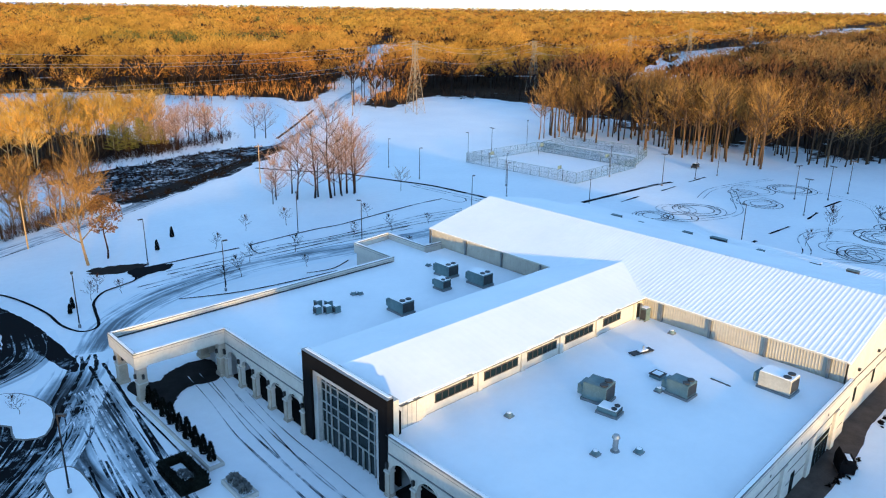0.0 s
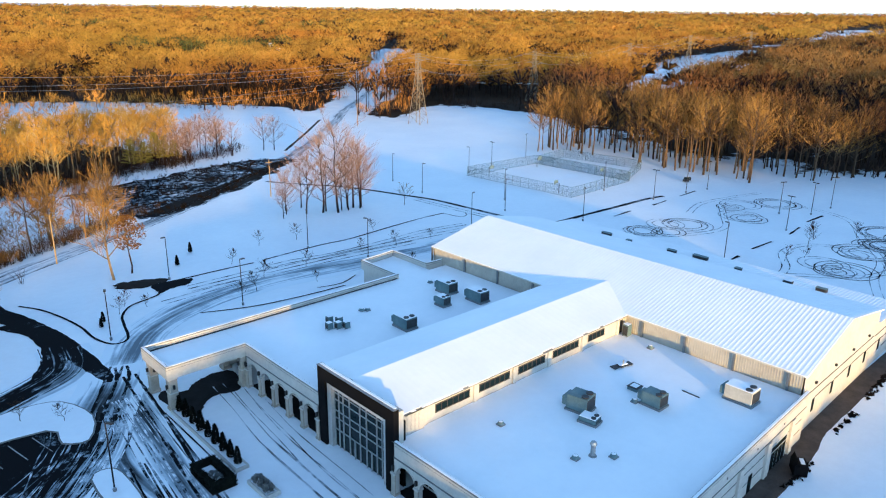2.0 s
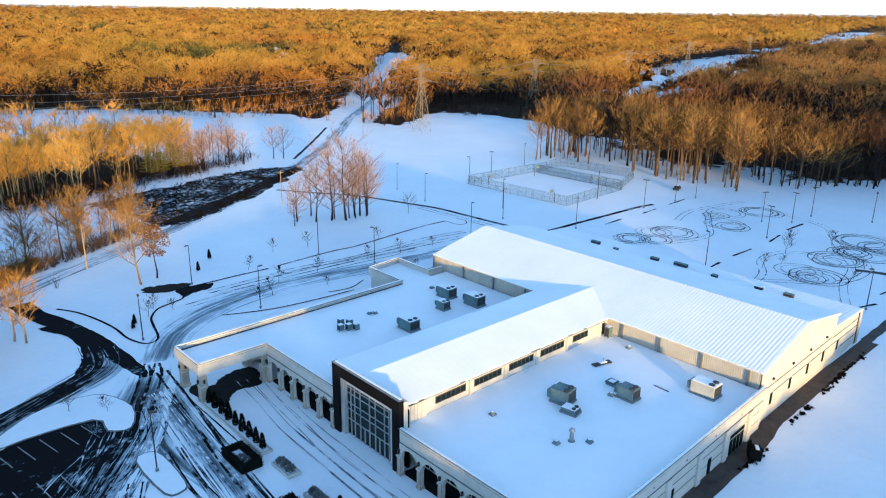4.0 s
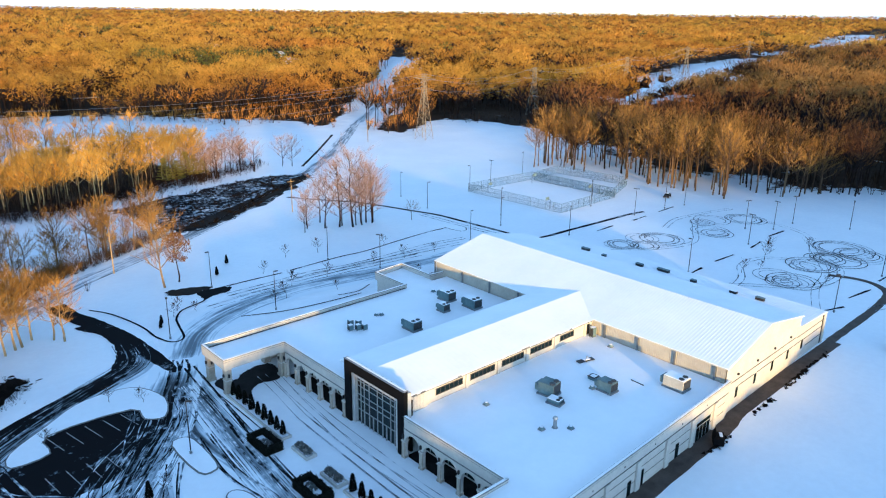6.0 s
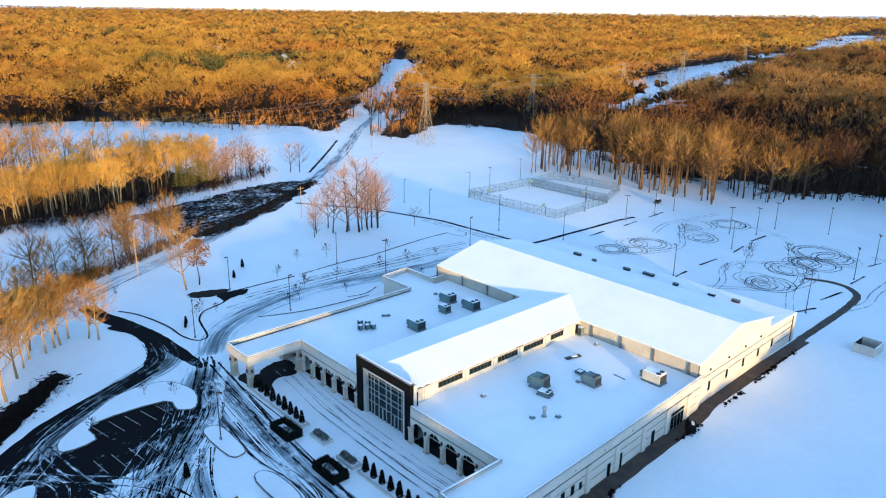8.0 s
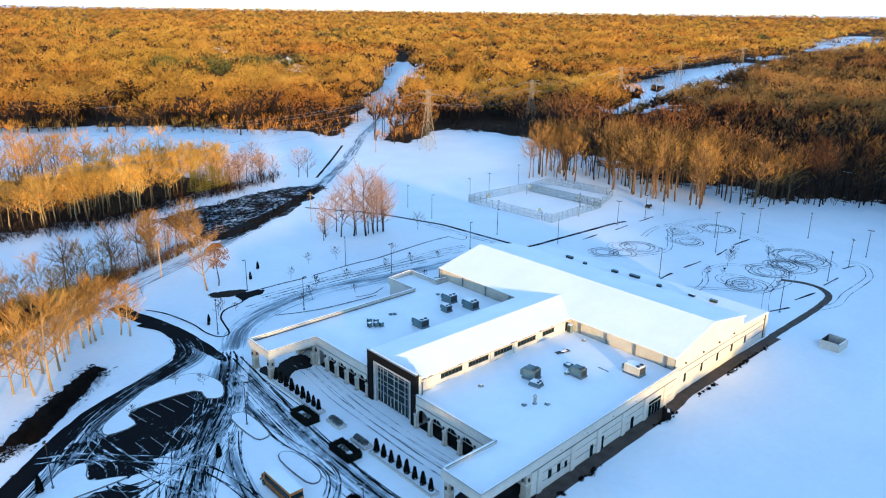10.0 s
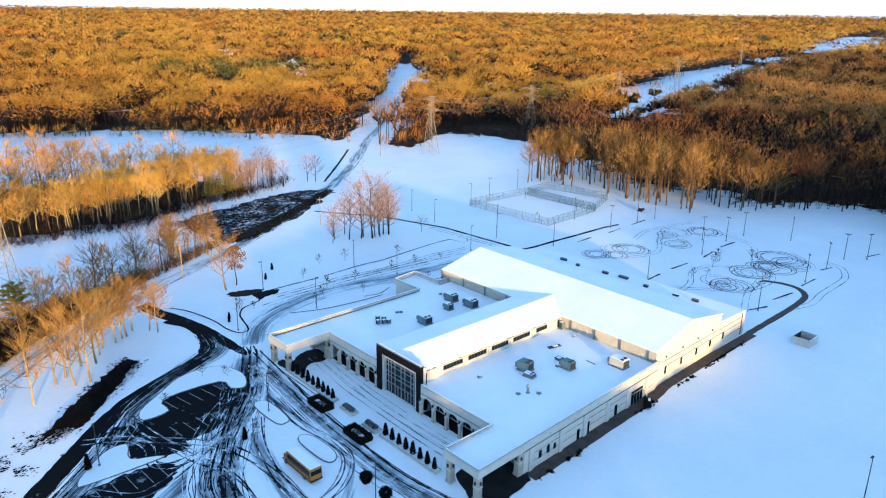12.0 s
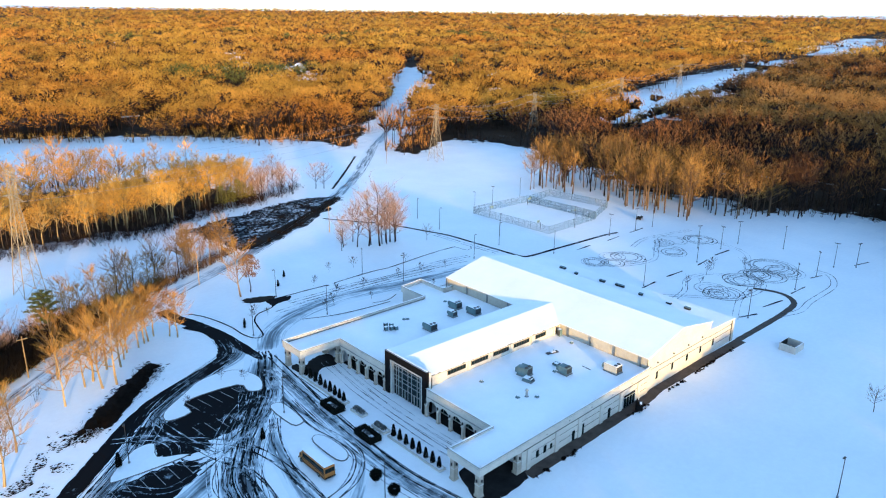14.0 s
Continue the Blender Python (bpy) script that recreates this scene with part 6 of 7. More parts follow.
for x, y in ((110.4, 120.6), (109.0, 118.6), (110.2, 117.9), (111.2, 117.2), (111.4, 119.4)):
    condenser(x, y)
condenser(141.4, 87.2, 1.0, 1.7)


def vent(x, y, kind):
    if kind == "stack":
        u = thing("vent_stack", (x, y, ROOF - 0.03), "short galvanised vent stack with a cowl", "roof vent", "roof vents")
        part("pipe", cyl(bmesh.new(), (0, 0, 0), (0, 0, 1.6), 0.28, n=12), GALV, u)
        part("cowl", cyl(bmesh.new(), (0, 0, 1.5), (0, 0, 1.8), 0.42, 0.3, 12), GALV, u)
        part("flange", cyl(bmesh.new(), (0, 0, 0), (0, 0, 0.15), 0.5, 0.4, 12), FLASHING, u)
    elif kind == "rack":
        u = thing("equipment_rack", Matrix.Translation((x, y, ROOF - 0.03)) @ Matrix.Rotation(-0.25, 4, "Z"), "low dark equipment rack half buried in roof snow", "roof vent", "roof vents")
        part("deck", boxed(-1.7, 1.7, -0.5, 0.5, 0.12, 0.24, bevel=0.02), UNIT_DARK, u, "dark deck")
        for a in (-1.4, 0, 1.4):
            part("foot", boxed(a - 0.1, a + 0.1, -0.45, 0.45, 0, 0.12), FLASHING, u)
        part("snow_cap", boxed(-0.5, 0.9, -0.35, 0.3, 0.24, 0.42, bevel=0.08), ROOF_SNOW, u)
        part("pipe", cyl(bmesh.new(), (0.3, 0, 0.24), (0.3, 0, 0.9), 0.1, n=8), GALV, u)
    elif kind == "skylight":
        u = thing("roof_hatch", (x, y, ROOF - 0.03), "low square roof hatch with snow on its lid", "roof vent", "roof vents")
        part("curb", boxed(-0.7, 0.7, -0.7, 0.7, 0, 0.45, bevel=0.03), UNIT, u)
        part("lid", boxed(-0.78, 0.78, -0.78, 0.78, 0.45, 0.53, bevel=0.02), UNIT_DARK, u)
        part("snow_cap", boxed(-0.5, 0.5, -0.5, 0.5, 0.53, 0.6, bevel=0.03), ROOF_SNOW, u)
    else:
        u = thing("roof_hatch" if kind == "hatch" else "exhaust_fan", (x, y, ROOF - 0.03), "low grey roof fan half buried in snow", "roof vent", "roof vents")
        part("curb", boxed(-0.42, 0.42, -0.42, 0.42, 0, 0.2, bevel=0.03), FLASHING, u)
        part("cap", cyl(bmesh.new(), (0, 0, 0.2), (0, 0, 0.5), 0.45, 0.3, 12), UNIT, u)
        part("snow_cap", cyl(bmesh.new(), (0, 0, 0.5), (0, 0, 0.57), 0.28, 0.15, 10), ROOF_SNOW, u)


for x, y, k in ((109.6, 72.3, "fan"), (111.5, 71.4, "stack"), (113.0, 69.7, "fan"), (140.2, 82.3, "fan"), (132.2, 81.8, "rack"), (128.0, 76.9, "skylight"), (108.6, 82.5, "hatch"), (125.1, 75.0, "fan"), (117.0, 121.1, "fan"), (117.8, 120.6, "fan"), (134.0, 123.5, "fan")):
    vent(x, y, k)
for x, y, l in ((180.6, 118.8, 1.1), (179.5, 112.5, 0.5), (180.5, 103.1, 0.9), (181.5, 97.4, 1.5), (180.1, 89.0, 0.6), (180.7, 80.0, 0.8), (181.2, 74.4, 0.9)):
    u = thing("roof_fan", (x, y, 6.86 - 0.06 * (x - 180)), "small dark-sided fan housing on the annex roof", "roof vent", "annex roof fans")
    part("body", boxed(-0.45, 0.45, -l, l, 0, 0.65, bevel=0.06), UNIT_DARK, u, "dark sheet-metal side")
    part("cover", boxed(-0.5, 0.5, -l - 0.06, l + 0.06, 0.65, 0.72, bevel=0.02), ROOF_SNOW if y == 80.0 else UNIT, u, "thin lid")


for a, b in (((132.3, 72.6), (132.2, 70.1)),):
    u = thing("roof_pipe", (a[0], a[1], ROOF - 0.02), "dark roof pipe half buried in snow", "pipe", "roof pipes")
    part("pipe", cyl(bmesh.new(), (0, 0, 0.06), (b[0] - a[0], b[1] - a[1], 0.06), 0.08, n=8), UNIT_DARK, u)
    for t in (0.15, 0.5, 0.85):
        x, y = (b[0] - a[0]) * t, (b[1] - a[1]) * t
        part("block", boxed(x - 0.15, x + 0.15, y - 0.15, y + 0.15, 0, 0.09), FLASHING, u)


# ---- outdoor things ----
def street_lamp(x, y, h=9.0, heads=1, turn=0.0):
    u = thing("street_lamp", Matrix.Translation((x, y, 0)) @ Matrix.Rotation(turn, 4, "Z"), "dark metal car-park lamp post with flat head", "street lamp", "lamp posts")
    part("base", cyl(bmesh.new(), (0, 0, 0), (0, 0, 0.5), 0.22, n=12), FLASHING, u, "dark round footing")
    part("pole", cyl(bmesh.new(), (0, 0, 0.7), (0, 0, h), 0.1, 0.07, 8), POLE, u)
    for k in range(heads):
        s = 1 if k == 0 else -1
        part("lamp_head", boxed(min(0.1 * s, 0.95 * s), max(0.1 * s, 0.95 * s), -0.2, 0.2, h - 0.12, h + 0.06, bevel=0.03), POLE, u)
    return u


LAMPS = [(110.6, 149.4), (138.5, 170.8), (145.1, 156.7), (106, 171.3), (86.9, 149.7), (198, 164.3), (207, 172.8), (203.5, 103), (204.5, 67.5), (239, 69), (239, 104.5), (254, 113), (257, 69.8), (272, 70), (278, 64.7), (206.3, 144), (241, 144.5), (256.7, 143), (266, 141), (71, 69), (136, 15), (39.8, 111.3), (72.7, 108.4), (179.4, 158.7), (260, 106.8), (271.7, 106), (279, 91.4), (197.6, 213), (194.3, 194.8), (261, 212), (238.2, 208), (225, 206), (239.4, 161), (305, 125)]
for i, (x, y) in enumerate(LAMPS):
    street_lamp(x, y, heads=2 if x > 235 else 1, turn=i * 1.1)


def utility_pole(x, y, h=11.0):
    u = thing("utility_pole", (x, y, 0), "weathered wooden utility pole with crossarm, coloured as sunlit", "utility pole", "utility poles")
    # Pole and crossarm share the bark colour that includes sun.
    part("pole", cyl(bmesh.new(), (0, 0, -0.1), (0, 0, h), 0.17, 0.11, 8), SUNLIT_BARK, u)
    part("crossarm", boxed(-1.2, 1.2, -0.06, 0.06, h - 0.9, h - 0.72), SUNLIT_BARK, u)
    for a in (-1.05, 0, 1.05):
        part("insulator", cyl(bmesh.new(), (a, 0, h - 0.72), (a, 0, h - 0.5), 0.06, 0.04, 6), UNIT, u)


for x, y in ((34, 162.6), (157, 219.3), (258, 314), (92, 196)):
    utility_pole(x, y)


def pylon(x, y, h=36.0, turn=10):
    u = thing("pylon", Matrix.Translation((x, y, rise(x, y))) @ Matrix.Rotation(radians(turn), 4, "Z"), "galvanised lattice transmission tower", "pylon", "transmission towers")
    w0, w1 = 3.4, 0.9
    def corner(k, z):
        w = w0 + (w1 - w0) * min(z / (h * 0.72), 1)
        return Vector((w * (1 if k in (0, 3) else -1), w * (1 if k < 2 else -1), z))
    for k in range(4):
        bm = bmesh.new()
        cyl(bm, corner(k, 0), corner(k, h * 0.72), 0.13, n=4)
        cyl(bm, corner(k, h * 0.72), corner(k, h), 0.11, n=4)
        part("leg", bm, TOWER, u)
    levels = [h * t for t in (0, 0.14, 0.27, 0.39, 0.5, 0.6, 0.69, 0.77, 0.85, 0.93, 1.0)]
    for k in range(4):
        bm = bmesh.new()
        for z0, z1 in zip(levels, levels[1:]):
            cyl(bm, corner(k, z0), corner((k + 1) % 4, z1), 0.055, n=3)
            cyl(bm, corner((k + 1) % 4, z0), corner(k, z1), 0.055, n=3)
            cyl(bm, corner(k, z1), corner((k + 1) % 4, z1), 0.05, n=3)
        part("lattice", bm, TOWER, u)
    for z, l in ((h * 0.76, 6.0), (h * 0.92, 7.0)):
        for s in (-1, 1):
            bm = bmesh.new()
            for yy in (-0.8, 0.8):
                cyl(bm, (0, yy, z), (0, s * l, z + 0.3), 0.1, n=4)
                cyl(bm, (0, yy, z + 1.4), (0, s * l, z + 0.3), 0.08, n=4)
            part("crossarm", bm, TOWER, u)


PYLONS = [(48.5, 221.5, 40), (286, 303, 33), (403, 331, 30), (560, 369, 30), (717, 407, 33), (971, 469, 32)]
for x, y, h in PYLONS:
    pylon(x, y, h, turn=14)


def cable(points, name="power_line"):
    bm = bmesh.new()
    for p, q in zip(points, points[1:]):
        p, q = Vector(p), Vector(q)
        last = p
        for k in range(1, 13):
            t = k / 12
            c = p.lerp(q, t) - Vector((0, 0, 4.5 * 4 * t * (1 - t)))
            cyl(bm, last, c, 0.035, n=3, caps=False)
            last = c
    tagged(link(name, bm, GALV), "thin sagging transmission cable", "cable", "transmission cables")


for dy, z in ((-7, 0.93), (-6, 0.77), (6, 0.77), (7, 0.93), (0, 1.0)):
    cable([(-190, 140 + dy, 36 * z)] + [(x, y + dy, h * z) for x, y, h in PYLONS])


def fenced_court():
    u = thing("court_fence", (225, 163, 0), "tall chain-link fence round a snowy sports court", "fence")
    corners = [(-3.2, 40.5), (-0.8, -1.3), (31.8, 0.5), (30.3, 39.3), (-3.2, 40.5)]
    outer = [(32.6, 1.6), (51.9, 9.2), (47.9, 40.6), (31.1, 38.4), (32.6, 1.6)]
    mesh = chain_material()
    for (x0, y0), (x1, y1) in [*zip(corners, corners[1:]), *zip(outer, outer[1:])]:
        d = Vector((x1 - x0, y1 - y0, 0))
        n = max(1, round(d.length / 3.2))
        for i in range(n):
            a = Vector((x0, y0, 0)) + d * i / n
            part("post", cyl(bmesh.new(), a, a + Vector((0, 0, 3.2)), 0.06, n=6), UNIT, u)
        for z in (0.1, 1.6, 3.15):
            part("rail", cyl(bmesh.new(), (x0, y0, z), (x1, y1, z), 0.045, n=5), UNIT, u)
        bm = bmesh.new()
        bm.faces.new([bm.verts.new(c) for c in ((x0, y0, 0.1), (x1, y1, 0.1), (x1, y1, 3.15), (x0, y0, 3.15))])
        part("chain_link", bm, mesh, u, "fine grey wire mesh")


def chain_material():
    m, nt, b = material("chain_link", 0.6, 0.0)
    b.inputs["Base Color"].default_value = (0.02, 0.05, 0.085, 1)
    mix, tr = nt.nodes.new("ShaderNodeMixShader"), nt.nodes.new("ShaderNodeBsdfTransparent")
    n = noise_node(nt, 30.0, 2.0)
    r = ramp(nt, n.outputs[0], [(0.545, (0, 0, 0)), (0.58, (1, 1, 1))])
    nt.links.new(r.outputs[0], mix.inputs[0])
    nt.links.new(tr.outputs[0], mix.inputs[1])
    nt.links.new(b.outputs[0], mix.inputs[2])
    nt.links.new(mix.outputs[0], nt.nodes["Material Output"].inputs[0])
    return m


fenced_court()


def hoop(x, y, turn):
    u = thing("basketball_hoop", Matrix.Translation((x, y, 0)) @ Matrix.Rotation(turn, 4, "Z"), "basketball hoop on a dark post in the snowy court", "basketball hoop", "hoops of the court")
    part("post", cyl(bmesh.new(), (0, 0, 0), (0, 0, 3.2), 0.1, n=8), POLE, u)
    part("arm", cyl(bmesh.new(), (0, 0, 3.1), (1.2, 0, 3.4), 0.06, n=6), POLE, u)
    part("backboard", boxed(1.2, 1.25, -0.9, 0.9, 2.9, 3.95, bevel=0.02), UNIT, u)
    bm = bmesh.new()
    for i in range(12):
        a, b = (2 * math.pi * k / 12 for k in (i, i + 1))
        cyl(bm, (1.55 + 0.23 * math.cos(a), 0.23 * math.sin(a), 3.05), (1.55 + 0.23 * math.cos(b), 0.23 * math.sin(b), 3.05), 0.015, n=4, caps=False)
    part("rim", bm, BUS_YELLOW, u, "orange rim")


for x, y, t in ((225.5, 167.6, 1.6), (226.6, 198, -1.6), (251.5, 169.5, 1.6), (251, 198, -1.6)):
    hoop(x, y, t)


def school_bus():
    u = thing("school_bus", Matrix.Translation((67.1, 86.1, 0)) @ Matrix.Rotation(radians(90), 4, "Z"), "yellow school bus with a snow-covered roof", "bus")
    L, W = 9.6, 2.44
    part("body", boxed(-L / 2, L / 2 - 1.4, -W / 2, W / 2, 0.55, 2.95, bevel=0.12), BUS_YELLOW, u, "yellow painted body")
    part("bonnet", boxed(L / 2 - 1.4, L / 2, -W / 2 + 0.15, W / 2 - 0.15, 0.55, 1.7, bevel=0.15), BUS_YELLOW, u)
    part("roof_snow", boxed(-L / 2 + 0.08, L / 2 - 1.5, -W / 2 + 0.06, W / 2 - 0.06, 2.95, 3.08, bevel=0.06), ROOF_SNOW, u, "white snow on the roof")
    for s in (-1, 1):
        part("window_band", boxed(-L / 2 + 0.25, L / 2 - 1.7, s * W / 2 - 0.012, s * W / 2 + 0.012, 1.62, 2.62), RUBBER, u, "black window band")
        for i in range(9):
            x = -L / 2 + 0.45 + i * 0.82
            part("window", boxed(x, x + 0.68, s * W / 2 - 0.02, s * W / 2 + 0.02, 1.75, 2.5), GLASS, u, "dark side window")
        for z in (0.85, 1.25, 1.55):
            part("rub_rail", boxed(-L / 2, L / 2 - 1.5, s * W / 2 - 0.03, s * W / 2 + 0.03, z, z + 0.11), RUBBER, u, "black rub rail")
        for x in (-L / 2 + 2.2, L / 2 - 1.0):
            wheel = part("wheel", cyl(bmesh.new(), (x, s * (W / 2 - 0.28), 0.48), (x, s * (W / 2 + 0.02), 0.48), 0.48, n=16), RUBBER, u, "black tyre")
            part("rim", cyl(bmesh.new(), (x, s * (W / 2), 0.48), (x, s * (W / 2 + 0.035), 0.48), 0.26, n=12), UNIT, wheel)
        part("mirror", boxed(L / 2 - 1.5, L / 2 - 1.3, s * (W / 2 + 0.25) - 0.06, s * (W / 2 + 0.25) + 0.06, 1.9, 2.4, bevel=0.02), RUBBER, u)
    part("windscreen", boxed(L / 2 - 1.42, L / 2 - 1.36, -W / 2 + 0.2, W / 2 - 0.2, 1.75, 2.6), GLASS, u)
    part("skirt", boxed(-L / 2 + 0.1, L / 2 - 1.5, -W / 2 + 0.03, W / 2 - 0.03, 0.35, 0.6), RUBBER, u, "black underbody")
    part("rear_band", boxed(-L / 2 - 0.012, -L / 2 + 0.02, -W / 2 + 0.15, W / 2 - 0.15, 1.6, 2.55), RUBBER, u, "black rear band")
    for y in (-0.75, 0.0, 0.75):
        part("rear_window", boxed(-L / 2 - 0.02, -L / 2 + 0.03, y - 0.3, y + 0.3, 1.75, 2.45), GLASS, u)
    for y in (-0.95, 0.95):
        part("tail_light", boxed(-L / 2 - 0.03, -L / 2 + 0.03, y - 0.12, y + 0.12, 1.2, 1.45), BUS_YELLOW, u)
    part("bumper", boxed(-L / 2 - 0.15, -L / 2, -W / 2, W / 2, 0.45, 0.75, bevel=0.03), RUBBER, u)
    part("bumper", boxed(L / 2, L / 2 + 0.15, -W / 2, W / 2, 0.45, 0.75, bevel=0.03), RUBBER, u)


school_bus()


def clumps(seed, n, place, size, tris=2):
    """Many small leaf slivers round places given by a function."""
    L = Limbs(seed)
    for i in range(n):
        p, out = place(L.r)
        d = (out + Vector((L.r.uniform(-0.7, 0.7), L.r.uniform(-0.7, 0.7), L.r.uniform(-0.4, 0.8)))).normalized()
        L.twig(p, p + d * size * L.r.uniform(0.6, 1.3), size * 0.35, 0)
    return L


def cone_place(h, r):
    def place(rn):
        t = rn.random() ** 1.3
        a = rn.uniform(0, 6.283)
        w = r * min(1.0, 0.75 + 2 * t) * (1 - t) ** 0.75
        w *= rn.uniform(0.6, 1.0)
        return Vector((w * math.cos(a), w * math.sin(a), 0.15 + t * h)), Vector((math.cos(a), math.sin(a), 0.5))
    return place


CONE = [tree_mesh("foliage", clumps(700 + i, 900, cone_place(2.3, 0.46), 0.24), (EVERGREEN,)) for i in range(3)]
stem_bm = cyl(bmesh.new(), (0, 0, 0), (0, 0, 1.6), 0.06, 0.03, 6)
STEM = bpy.data.meshes.new("stem")
stem_bm.to_mesh(STEM)
stem_bm.free()
STEM.materials.append(BARK)


def clipped_conifer(x, y, k, s=1.0, z=0.35):
    u = thing("conifer_shrub", Matrix.Translation((x, y, z)) @ Matrix.Scale(s, 4), "dark narrow clipped evergreen in a planting bed", "shrub", "row of evergreens")
    for n, me in (("stem", STEM), ("foliage", CONE[k % 3])):
        o = new(n, me)
        o.parent = u


for i, y in enumerate((120, 118, 115.8, 113.6, 111.5, 109.4, 107.4, 105.5, 103.7)):
    clipped_conifer(85.5, y, i, rnd.uniform(0.95, 1.15))
for i, y in enumerate((84.9, 82.8, 80.7, 78.6, 76.5, 74.4, 72.3, 70.3)):
    clipped_conifer(85.3, y, i, rnd.uniform(0.95, 1.15))


def raised_bed(x0, x1, y0, y1, h, mat, label, cover=ROOF_SNOW):
    u = thing("planter", ((x0 + x1) / 2, (y0 + y1) / 2, 0), label, "planter", "planters of the forecourt")
    a, b, t = (x1 - x0) / 2, (y1 - y0) / 2, 0.25
    part("wall", boxed(-a, a, -b, -b + t, 0, h, bevel=0.02), mat, u)
    part("wall", boxed(-a, a, b - t, b, 0, h, bevel=0.02), mat, u)
    part("wall", boxed(-a, -a + t, -b + t, b - t, 0, h, bevel=0.02), mat, u)
    part("wall", boxed(a - t, a, -b + t, b - t, 0, h, bevel=0.02), mat, u)
    part("fill", boxed(-a + t, a - t, -b + t, b - t, 0, h - 0.12), cover, u, "snow-dusted soil")
    return u


raised_bed(84.6, 86.4, 102.6, 121.0, 0.42, STUCCO, "long low pale planter with evergreens in snow")
raised_bed(84.4, 86.2, 69.2, 86.0, 0.42, STUCCO, "long low pale planter with evergreens in snow")
raised_bed(84.6, 86.5, 95.6, 99.9, 0.5, STUCCO, "pale planter with dry shrubs under snow")
raised_bed(84.2, 86.1, 87.0, 91.5, 0.5, STUCCO, "pale planter with dry shrubs under snow")


def hedge(x0, x1, y0, y1, h=1.35):
    """A clipped hedge round a snowy middle."""
    u = thing("hedge", ((x0 + x1) / 2, (y0 + y1) / 2, 0), "dark clipped hedge round a snowy bed", "hedge", "hedges of the forecourt")
    a, b = (x1 - x0) / 2, (y1 - y0) / 2
    def place(rn):
        while True:
            x, y = rn.uniform(-a, a), rn.uniform(-b, b)
            if max(abs(x) - a + 0.75, abs(y) - b + 0.75) > 0:
                return Vector((x, y, rn.uniform(0.0, h))), Vector((0, 0, 0.4))
    me = tree_mesh("foliage", clumps(int(x0 * 7 + y0), 3200, place, 0.28), (EVERGREEN,))
    o = new("foliage", me)
    o.parent = u
    part("soil", boxed(-a, a, -b, b, 0, 0.12, bevel=0.03), MULCH, u, "dark soil")
    part("snow_cover", boxed(-a + 0.8, a - 0.8, -b + 0.8, b - 0.8, 0.12, 0.6, bevel=0.1), SNOW, u, "snow inside the hedge")
    part("core", box(box(box(boxed(-a + 0.1, a - 0.1, -b + 0.1, -b + 0.65, 0, h - 0.1), -a + 0.1, a - 0.1, b - 0.65, b - 0.1, 0, h - 0.1), -a + 0.1, -a + 0.65, -b + 0.65, b - 0.65, 0, h - 0.1), a - 0.65, a - 0.1, -b + 0.65, b - 0.65, 0, h - 0.1), EVERGREEN, u, "dense dark inner growth")


hedge(80.6, 83.7, 100.4, 106.2)
hedge(79.7, 82.8, 85.6, 91.6)


def dome_place(w, h):
    def place(rn):
        a, t = rn.uniform(0, 6.283), rn.random()
        q = w * math.sqrt(rn.random())
        return Vector((q * math.cos(a), q * math.sin(a), 0.1 + t * h * (1 - (q / w) ** 2 * 0.6))), Vector((math.cos(a), math.sin(a), 0.8))
    return place


SHRUB = [tree_mesh("foliage", clumps(760 + i, 260, dome_place(0.6, 0.9), 0.3), (GREY_SHRUB,)) for i in range(2)]
for i, (x, y) in enumerate(((85.5, 96.6), (85.6, 97.8), (85.5, 98.9), (85.2, 88.2), (85.1, 89.4), (85.2, 90.5), (82.1, 103.3), (82.3, 102.2), (81.2, 88.6), (81.4, 89.6))):
    u = thing("dry_shrub", Matrix.Translation((x, y, 0.35 if x > 84 else 0.1)), "low dry shrub dusted with snow", "shrub", "shrubs in planters")
    o = new("foliage", SHRUB[i % 2])
    o.parent = u
for x, y, s in ((110.9, 178.7, 0.9), (116.8, 185.3, 0.95), (87.5, 156, 0.7), (88.5, 158, 0.8), (37.9, 111.5, 1.3), (64, 102, 1.1)):
    u = thing("small_evergreen", Matrix.Translation((x, y, 0)) @ Matrix.Scale(s, 4), "small dark evergreen standing in snow", "shrub", "small evergreens")
    for n, me in (("stem", STEM), ("foliage", CONE[0])):
        o = new(n, me)
        o.parent = u


def ball_place(z, w):
    def place(rn):
        d = Vector((rn.gauss(0, 1), rn.gauss(0, 1), rn.gauss(0, 1))).normalized()
        return Vector((0, 0, z)) + d * w * rn.uniform(0.45, 1.0), d
    return place


for i, (x, y) in enumerate(((73.2, 74.8), (73.1, 69.0))):
    u = thing("round_evergreen", (x, y, 0), "round dark evergreen on a short stem in snow", "shrub", "round evergreens by the lot")
    for n, me in (("stem", STEM), ("foliage", tree_mesh("foliage", clumps(790 + i, 900, ball_place(1.75, 1.05), 0.4), (EVERGREEN,)))):
        o = new(n, me)
        o.parent = u


